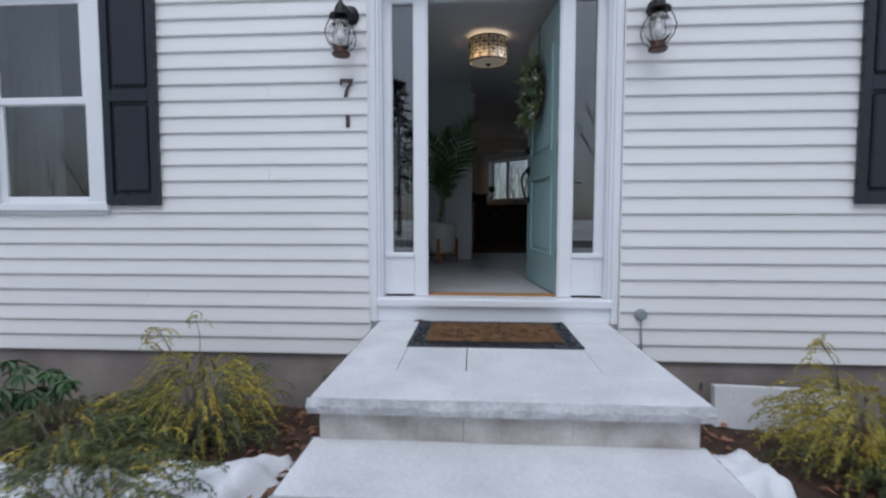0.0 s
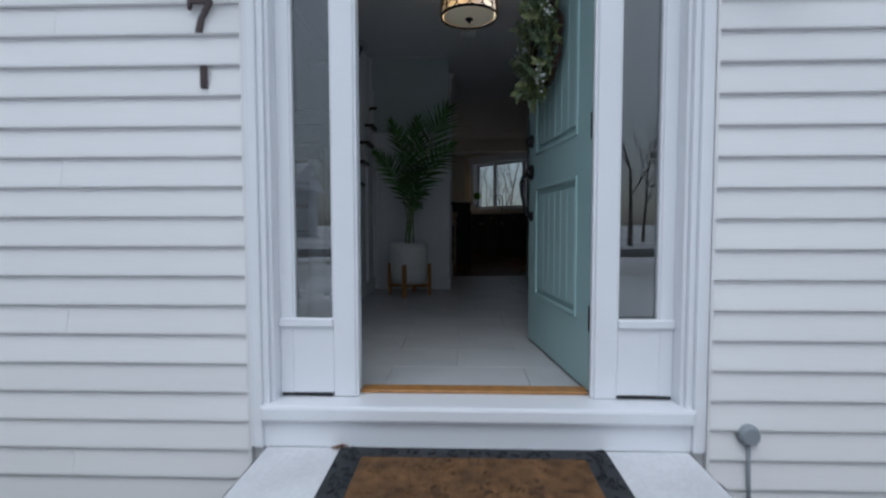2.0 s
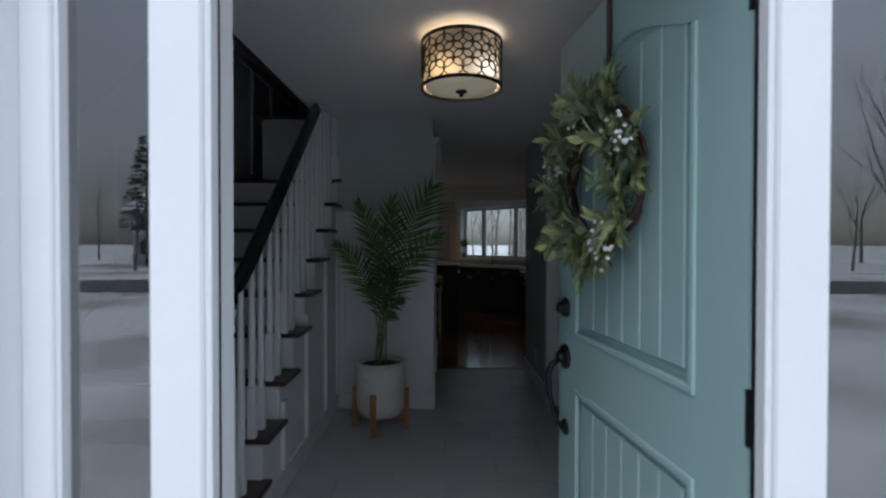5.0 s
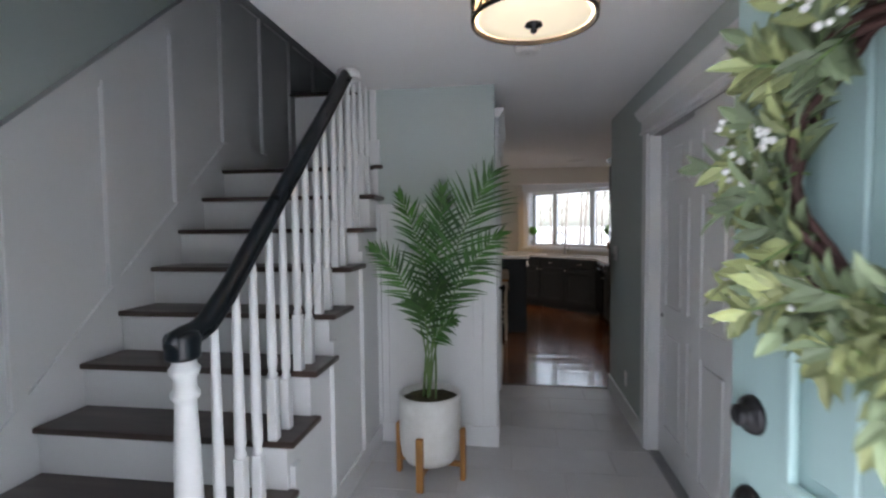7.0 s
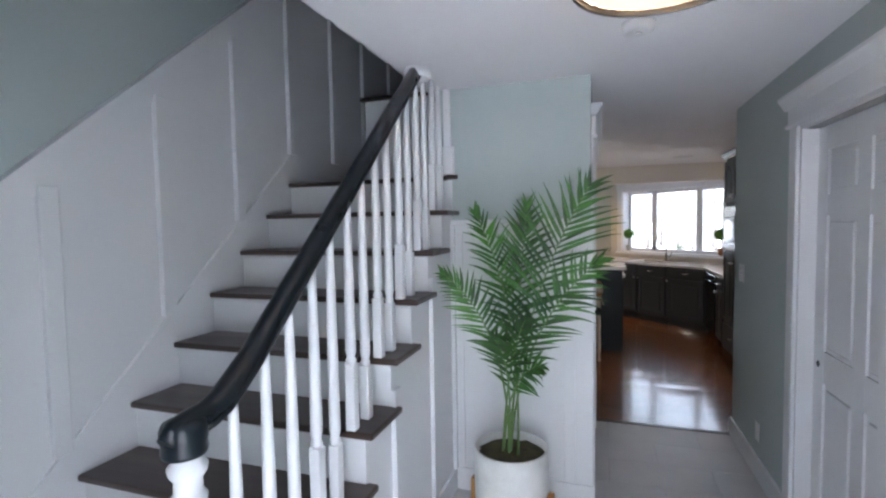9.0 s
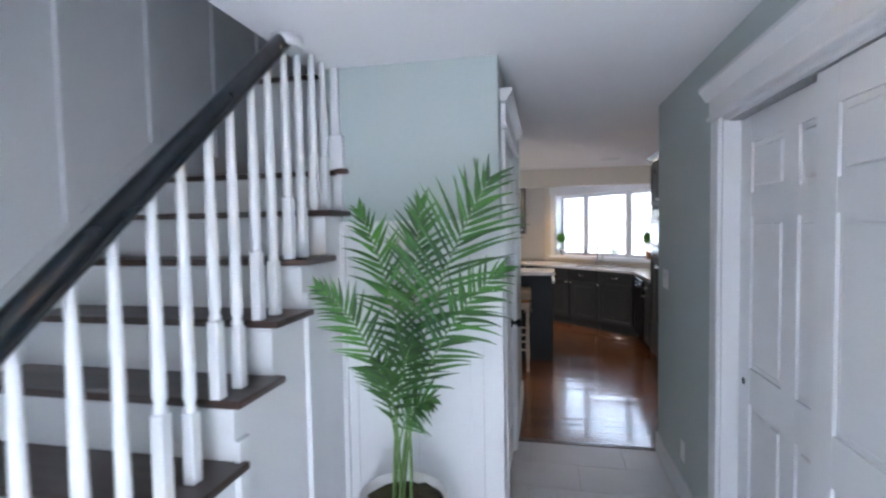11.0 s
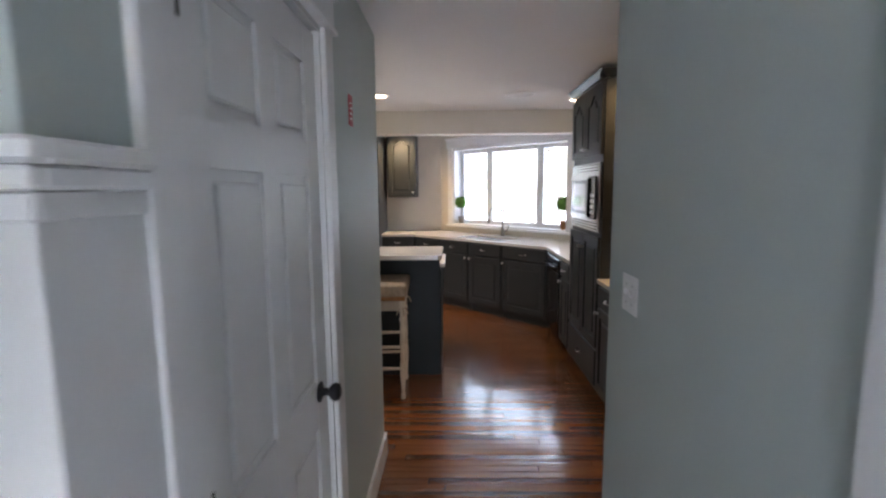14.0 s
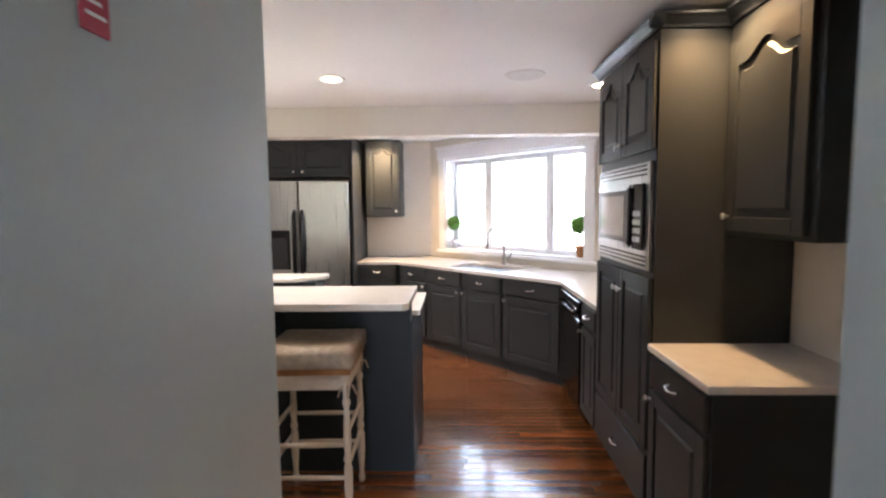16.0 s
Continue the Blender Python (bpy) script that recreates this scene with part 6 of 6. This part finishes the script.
# wall cabinets
upr = cabinet("wall_cabinet", "charcoal wall cabinet with an arched door over the worktop", Matrix.Translation((1.56, 6.03, 0)) @ Matrix.Rotation(radians(-90), 4, "Z"), 0.53, 1.40, 2.28, 0.315,
              [(0.03, 0.50, 1.42, 2.19, "arch", 0.06, 1.48)], toe=False)
# added sheet again, its blue stands in for daylight on the charcoal end
part("daylit_end", box_bm(0.5295, 0.535, 0.001, 0.315, 1.401, 2.279, 0.001), NAVY, upr, "charcoal cabinet end tinted blue-grey as hall daylight")
cr = bmesh.new()
prism(cr, prof, lambda u, v, w: (w, -0.001 - u, 2.281 + v), 0.0, 0.58)
prism(cr, prof, lambda u, v, w: (0.531 + u, w, 2.281 + v), -0.05, 0.315)
part("crown", cr, CAB, upr, "charcoal crown moulding")
cabinet("wall_cabinet", "charcoal wall cabinet with an arched door by the fridge", Matrix.Translation((-0.70, 9.69, 0)), 0.43, 1.43, 2.34, 0.355,
        [(0.02, 0.41, 1.45, 2.30, "arch", 0.375, 1.50)], toe=False)
over = cabinet("wall_cabinet", "charcoal cabinet with two arched doors above the fridge", Matrix.Translation((-1.95, 9.30, 0)), 1.165, 1.89, 2.34, 0.745,
               [(0.02, 0.575, 1.91, 2.30, "arch", 0.53, 1.95), (0.585, 1.145, 1.91, 2.30, "arch", 0.63, 1.95)], toe=False)
part("side_panel", box_bm(1.167, 1.195, -0.05, 0.745, 0.0, 2.34, 0.002), CAB, over)
# fridge
fg = thing("refrigerator", "stainless side-by-side refrigerator with black handles", "refrigerator", (-1.35, 9.25, 0))
part("body", box_bm(-1.94, -0.80, 9.27, 10.03, 0.02, 1.84, 0.004), BLACKGLOSS, fg)
fz = part("freezer_door", box_bm(-1.94, -1.362, 9.19, 9.268, 0.10, 1.845, 0.012, 2), STEEL, fg)
fd = part("fridge_door", box_bm(-1.352, -0.80, 9.19, 9.268, 0.10, 1.845, 0.012, 2), STEEL, fg)
part("grille", box_bm(-1.93, -0.81, 9.22, 9.268, 0.02, 0.095), BLACKGLOSS, fg)
for x, d in ((-1.40, fz), (-1.314, fd)):
    part("handle", tube(bmesh.new(), [(x, 9.185, 0.55), (x, 9.15, 0.62), (x, 9.135, 1.0), (x, 9.15, 1.45), (x, 9.185, 1.52)], [0.018, 0.022, 0.022, 0.022, 0.018], 10), BLACKGLOSS, d, "black curved handle")
part("ice_dispenser", box(box(box_bm(-1.80, -1.46, 9.180, 9.1895, 1.22, 1.30), -1.80, -1.76, 9.180, 9.1895, 0.86, 1.22), -1.50, -1.46, 9.180, 9.1895, 0.86, 1.22), BLACKGLOSS, fz, "black ice and water dispenser")
part("recess", box_bm(-1.76, -1.50, 9.186, 9.1895, 0.86, 1.22), RIBBON, fz)
part("tray", box_bm(-1.80, -1.46, 9.165, 9.1895, 0.835, 0.86, 0.004), STEEL, fz)


# ---- worktops ----
def slab_top(name, label, poly, z0, z1):
    bm = bmesh.new()
    lo = [bm.verts.new((x, y, z0)) for x, y in poly]
    hi = [bm.verts.new((x, y, z1)) for x, y in poly]
    bm.faces.new(lo[::-1])
    top = bm.faces.new(hi)
    n = len(poly)
    for i in range(n):
        bm.faces.new((lo[i], lo[(i + 1) % n], hi[(i + 1) % n], hi[i]))
    bmesh.ops.recalc_face_normals(bm, faces=bm.faces[:])
    bmesh.ops.bevel(bm, geom=bm.edges[:], offset=0.004, segments=2, affect="EDGES", profile=0.5)
    return tagged(part(name, bm, QUARTZ), label, "worktop", "", "")


n2 = math.sqrt(0.5)
# the sink cut leaves the angled worktop in strips round the basin
sc = ((0.90 - 9.05) * n2)
fr0, fr1 = 9.10 * n2, 10.115 * n2
b0, b1, c0, c1 = sc - 0.36, sc + 0.36, fr0 + 0.10, fr0 + 0.52
wt = thing("worktop", "white quartz worktop wrapping round the angled sink", "worktop", (0.6, 8.9, 0.886))


def strip(poly):
    bm = prism(bmesh.new(), poly, lambda u, v, w: (u, v, w), 0.886, 0.917)
    part("slab", bm, QUARTZ, wt)


g = lambda s, d: ((s + d) * n2, (d - s) * n2)
strip([(-0.76, 9.39), (-0.29, 9.39), g(-6.845, fr1 - 0.04), (0.06, 10.045), (-0.76, 10.045)])
strip([(-0.29, 9.39), g(b0, fr0), g(b0, fr1), (0.075, 10.045), g(-6.845, fr1 - 0.04)])
strip([g(b0, fr0), g(b1, fr0), g(b1, c0), g(b0, c0)])
strip([g(b0, c1), g(b1, c1), g(b1, fr1), g(b0, fr1)])
strip([g(b1, fr0), (1.25, 7.85), (1.25, 6.85), (1.875, 6.85), (1.875, 8.24), g(b1, fr1)])
sink = thing("sink", "white undermount sink in the worktop", "sink", pose(0.8, 8.9, 0.7))
sb = bmesh.new()
box(sb, b0 - 0.01, b1 + 0.01, c0 - 0.01, c1 + 0.01, 0.70, 0.712)
for a in ((b0 - 0.012, b0, c0 - 0.012, c1 + 0.012), (b1, b1 + 0.012, c0 - 0.012, c1 + 0.012), (b0, b1, c0 - 0.012, c0), (b0, b1, c1, c1 + 0.012)):
    box(sb, *a, 0.712, 0.885)
part("basin", moved(sb, DIAG), PLASTIC, sink)
fau = thing("faucet", "brushed nickel gooseneck kitchen faucet", "faucet", (0.905, 9.055, 0.917))
fx0, fy0 = 0.905, 9.055
part("base", lathe(bmesh.new(), [(0.028, 0.9175), (0.028, 0.93), (0.022, 0.945), (0.02, 1.02), (0.017, 1.03)], 18, (fx0, fy0, 0)), NICKEL, fau)
gooseneck = [(fx0, fy0, 1.02), (fx0, fy0, 1.20)] + [(fx0 - 0.09 * (1 - math.cos(a)) * 1.0, fy0 - 0.06 * (1 - math.cos(a)), 1.22 + 0.10 * math.sin(a)) for a in [k * math.pi / 10 for k in range(11)]] + [(fx0 - 0.185, fy0 - 0.123, 1.16)]
part("spout", tube(bmesh.new(), gooseneck, 0.0115, 12), NICKEL, fau)
part("spray_head", tube(bmesh.new(), [(fx0 - 0.185, fy0 - 0.123, 1.19), (fx0 - 0.192, fy0 - 0.128, 1.10)], [0.014, 0.019], 12), NICKEL, fau)
part("lever", tube(bmesh.new(), [(fx0 + 0.02, fy0, 0.985), (fx0 + 0.055, fy0 - 0.01, 0.99), (fx0 + 0.075, fy0 - 0.015, 1.03), (fx0 + 0.078, fy0 - 0.016, 1.07)], [0.013, 0.011, 0.008, 0.007], 10), NICKEL, fau)
low = slab_top("worktop_end", "white quartz worktop on the end cabinet", [(1.245, 5.515), (1.875, 5.515), (1.875, 6.035), (1.245, 6.035)], 0.886, 0.917)
R("backsplash", box_bm(KR - 0.008, KR - 0.0005, 5.40, 6.035, 0.918, 1.398), CREAM)
plate("wall_outlet", "white outlet above the end worktop", KR - 0.009, -1, 5.72, 1.17, 0.072, 0.115, True)

# ---- island ----
isl = thing("kitchen_island", "dark blue-grey breakfast bar island with white quartz tops", "kitchen island", (-0.7, 6.9, 0))
part("front_panel", box_bm(-1.75, 0.132, 6.58, 6.70, 0, 1.028, 0.003), NAVY, isl)
part("body", box_bm(-1.75, 0.125, 6.701, 7.34, 0.0, 0.884, 0.003), NAVY, isl)
part("end_board", box_bm(0.1325, 0.142, 6.585, 7.34, 0.0, 0.884, 0.002), NAVY, isl)
part("bracket", prism(bmesh.new(), [(6.58, 1.02), (6.30, 1.02), (6.58, 0.80)], lambda u, v, w: (w, u, v), -0.64, -0.60), NAVY, isl)
slab_top("breakfast_worktop", "raised white quartz breakfast bar top", [(-1.78, 6.205), (0.130, 6.205), (0.160, 6.235), (0.160, 6.755), (-1.78, 6.755)], 1.029, 1.066)
slab_top("island_worktop", "lower white quartz island worktop", [(-1.78, 6.757), (0.172, 6.757), (0.172, 7.38), (-1.78, 7.38)], 0.8845, 0.916)
part("raised_back", box_bm(-1.75, -0.56, 7.10, 7.30, 0.9165, 1.04, 0.002), NAVY, isl)
slab_top("shelf_worktop", "raised white quartz shelf behind the cooktop", [(-1.78, 7.06), (-0.70, 7.06), (-0.52, 7.20), (-0.52, 7.32), (-1.78, 7.32)], 1.041, 1.068)
hob = thing("cooktop", "black glass cooktop set in the island", "cooktop", (-1.0, 6.9, 0.917))
part("glass_plate", box_bm(-1.35, -0.55, 6.79, 7.05, 0.9165, 0.924, 0.003), BLACKGLOSS, hob)


# ---- stool ----
def turned_leg(h):
    return lathe(bmesh.new(), [(0.014, 0), (0.019, 0.02), (0.013, 0.05), (0.017, 0.10), (0.021, 0.15), (0.021, 0.24), (0.014, 0.26), (0.022, 0.28), (0.014, 0.30), (0.020, 0.34), (0.016, 0.44), (0.013, 0.50), (0.021, 0.52), (0.014, 0.54), (0.02, 0.58), (0.022, h)], 12)


def stool():
    t = thing("bar_stool", "cream painted turned-leg bar stool with a beige tied cushion", "stool", group="bar stools", placed=False)
    hw = 0.185
    for sx in (-1, 1):
        for sy in (-1, 1):
            part("leg", moved(turned_leg(0.64), Matrix.Translation((sx * hw, sy * hw, 0))), STOOLW, t)
    for z in (0.20, 0.34):
        for s in (-1, 1):
            part("stretcher", tube(bmesh.new(), [(-hw, s * hw, z), (0, s * hw, z), (hw, s * hw, z)], [0.009, 0.012, 0.009], 8), STOOLW, t)
            part("stretcher", tube(bmesh.new(), [(s * hw, -hw, z + 0.05), (s * hw, 0, z + 0.05), (s * hw, hw, z + 0.05)], [0.009, 0.012, 0.009], 8), STOOLW, t)
    ap = bmesh.new()
    for s in (-1, 1):
        box(ap, -hw + 0.01, hw - 0.01, s * hw - 0.011, s * hw + 0.011, 0.575, 0.64, 0.002)
        box(ap, s * hw - 0.011, s * hw + 0.011, -hw + 0.01, hw - 0.01, 0.575, 0.64, 0.002)
    part("apron", ap, STOOLW, t)
    part("seat", box_bm(-0.212, 0.212, -0.212, 0.212, 0.64, 0.668, 0.006, 2), OAKLEG, t, "brown wooden seat board")
    cu = bmesh.new()
    n = 16
    grid = []
    for j in range(n + 1):
        row = []
        for i in range(n + 1):
            u, v = 2 * i / n - 1, 2 * j / n - 1
            lip = min(1.0, (1 - max(abs(u), abs(v))) * 6)
            row.append(cu.verts.new((u * 0.218, v * 0.218, 0.738 + 0.010 * lip - 0.012 * math.exp(-(u * u + v * v) * 2.5) + 0.002 * noise.noise((u * 4, v * 4, 1)))))
        grid.append(row)
    for j in range(n):
        for i in range(n):
            cu.faces.new((grid[j][i], grid[j][i + 1], grid[j + 1][i + 1], grid[j + 1][i])).smooth = True
    rim = [grid[0][i] for i in range(n)] + [grid[j][n] for j in range(n)] + [grid[n][n - i] for i in range(n)] + [grid[n - j][0] for j in range(n)]
    top = rim
    for z, k in ((0.725, 1.03), (0.70, 1.025), (0.676, 1.03), (0.6685, 1.0)):
        low = [cu.verts.new((q.co.x * k, q.co.y * k, z)) for q in rim]
        for a in range(len(rim)):
            b = (a + 1) % len(rim)
            cu.faces.new((top[a], low[a], low[b], top[b])).smooth = True
        top = low
    cu.faces.new(top)
    cush = part("cushion", cu, CUSHION, t, "beige woven seat cushion")
    for sx in (-1, 1):
        for sy in (-1, 1):
            tie = bmesh.new()
            for a in (0.4, 2.0, 3.6, 5.0):
                tube(tie, [(sx * 0.19, sy * 0.19, 0.60), (sx * 0.19 + 0.03 * math.cos(a), sy * 0.19 + 0.03 * math.sin(a), 0.585), (sx * 0.19 + 0.045 * math.cos(a), sy * 0.19 + 0.045 * math.sin(a), 0.55)], [0.005, 0.007, 0.004], 5)
            part("tie", tie, CUSHION, cush)
    return t


s1 = stool()
s1.matrix_basis = pose(-0.325, 6.295, 0, 0, 0, 2) @ Matrix.Diagonal((1, 1, 1.17, 1))


# ---- topiaries ----
def topiary(label, x, y, z, pot_mat, hp, hs, rb, seed):
    r = random.Random(seed)
    t = thing("topiary", label, "plant", (x, y, z), group="topiaries on the window sill")
    part("pot", lathe(bmesh.new(), [(0.03, z), (0.042, z + hp * 0.8), (0.048, z + hp * 0.82), (0.048, z + hp), (0.04, z + hp), (0.038, z + hp * 0.9)], 18, (x, y, 0)), pot_mat, t)
    part("stem", tube(bmesh.new(), [(x, y, z + hp * 0.85), (x + 0.003, y, z + hp + hs * 0.5), (x, y, z + hp + hs)], 0.005, 6), BARK, t)
    bm = bmesh.new()
    c = Vector((x, y, z + hp + hs + rb * 0.8))
    bmesh.ops.create_icosphere(bm, subdivisions=2, radius=rb * 0.86, matrix=Matrix.Translation(c))
    for k in range(700):
        d = Vector((r.gauss(0, 1), r.gauss(0, 1), r.gauss(0, 1))).normalized()
        leaf(bm, c + d * rb * r.uniform(0.75, 0.93), d + 0.9 * Vector((r.gauss(0, 1), r.gauss(0, 1), r.gauss(0, 1))).normalized(), Vector((r.gauss(0, 1), r.gauss(0, 1), 1)), rb * 0.25, rb * 0.12, 0.2)
    part("leaf_ball", bm, BOXWOOD, t)


topiary("round green topiary in a grey pot on the window sill", 0.37, 9.84, ZW0 + 0.022, GREYPOT, 0.10, 0.14, 0.085, 71)
topiary("round green topiary in a terracotta pot on the window sill", 1.60, 8.61, ZW0 + 0.022, TERRACOTTA, 0.115, 0.13, 0.09, 72)

# ---- ceiling fixtures ----
# fittings for all six lamps, including the two unseen added ones at x < -1.5
for x, y in ((-0.395, 7.04), (1.455, 5.87), (-0.48, 9.50), (1.40, 7.31), (-1.7, 8.3), (-1.6, 6.4)):
    dl = thing("downlight", "lit white recessed ceiling downlight", "ceiling light", (x, y, CEIL), group="recessed downlights")
    part("trim_ring", lathe(bmesh.new(), [(0.062, CEIL - 0.004), (0.085, CEIL - 0.005), (0.088, CEIL - 0.0005)], 28, (x, y, 0)), PLASTIC, dl)
    lens = part("lens", lathe(bmesh.new(), [(0.06, CEIL - 0.007), (0.061, CEIL - 0.0042)], 24, (x, y, 0)), LEDGLOW, dl, "glowing lens")
sp = thing("ceiling_speaker", "round white ceiling speaker grille", "speaker", (0.836, 7.03, CEIL))
part("grille", lathe(bmesh.new(), [(0.002, CEIL - 0.0065), (0.115, CEIL - 0.006)], 32, (0.836, 7.03, 0), caps=False), GRILLE, sp)
part("trim_ring", lathe(bmesh.new(), [(0.115, CEIL - 0.0065), (0.12, CEIL - 0.008), (0.128, CEIL - 0.0005)], 32, (0.836, 7.03, 0), caps=False), PLASTIC, sp)

# ---- kitchen floor boards ----
floor_kitchen = R("floor_kitchen", box_bm(KL, KR, 4.452, KB, -0.06, -0.006), DARKGAP, "glossy red-brown oak strip floor", "floor")
BW = 0.057
board_me = {}
r = random.Random(17)
row = 0
rest = bmesh.new()
y = 4.452
while y < 9.75:
    x = -2.3 - r.uniform(0, 0.9)
    while x < KR:
        ln = r.choice((0.9, 1.2, 1.5, 1.8))
        if x + ln > KR - 0.35:
            ln = round(KR - 0.002 - x, 2)
        if ln not in board_me:
            board_me[ln] = mesh_of("floor_board", box_bm(0.0006, ln - 0.0006, 0.0006, BW - 0.0006, -0.014, 0.0, 0.003), OAK)
        near = -1.3 < x + ln / 2 and x < 1.3 and y < 9.3
        if near:
            ob = piece("floor_board", board_me[ln], floor_kitchen, (x, y, 0))
            ob.rotation_euler.x = r.uniform(-0.014, 0.014)
        else:
            box(rest, x + 0.0006, (x + ln) - 0.0006, y + 0.0006, y + BW - 0.0006, -0.014, 0.0)
        x += ln
        if x > KR - 0.3:
            break
    y += BW
tagged(part("floor_boards", rest, OAK, floor_kitchen), kind="stuff")
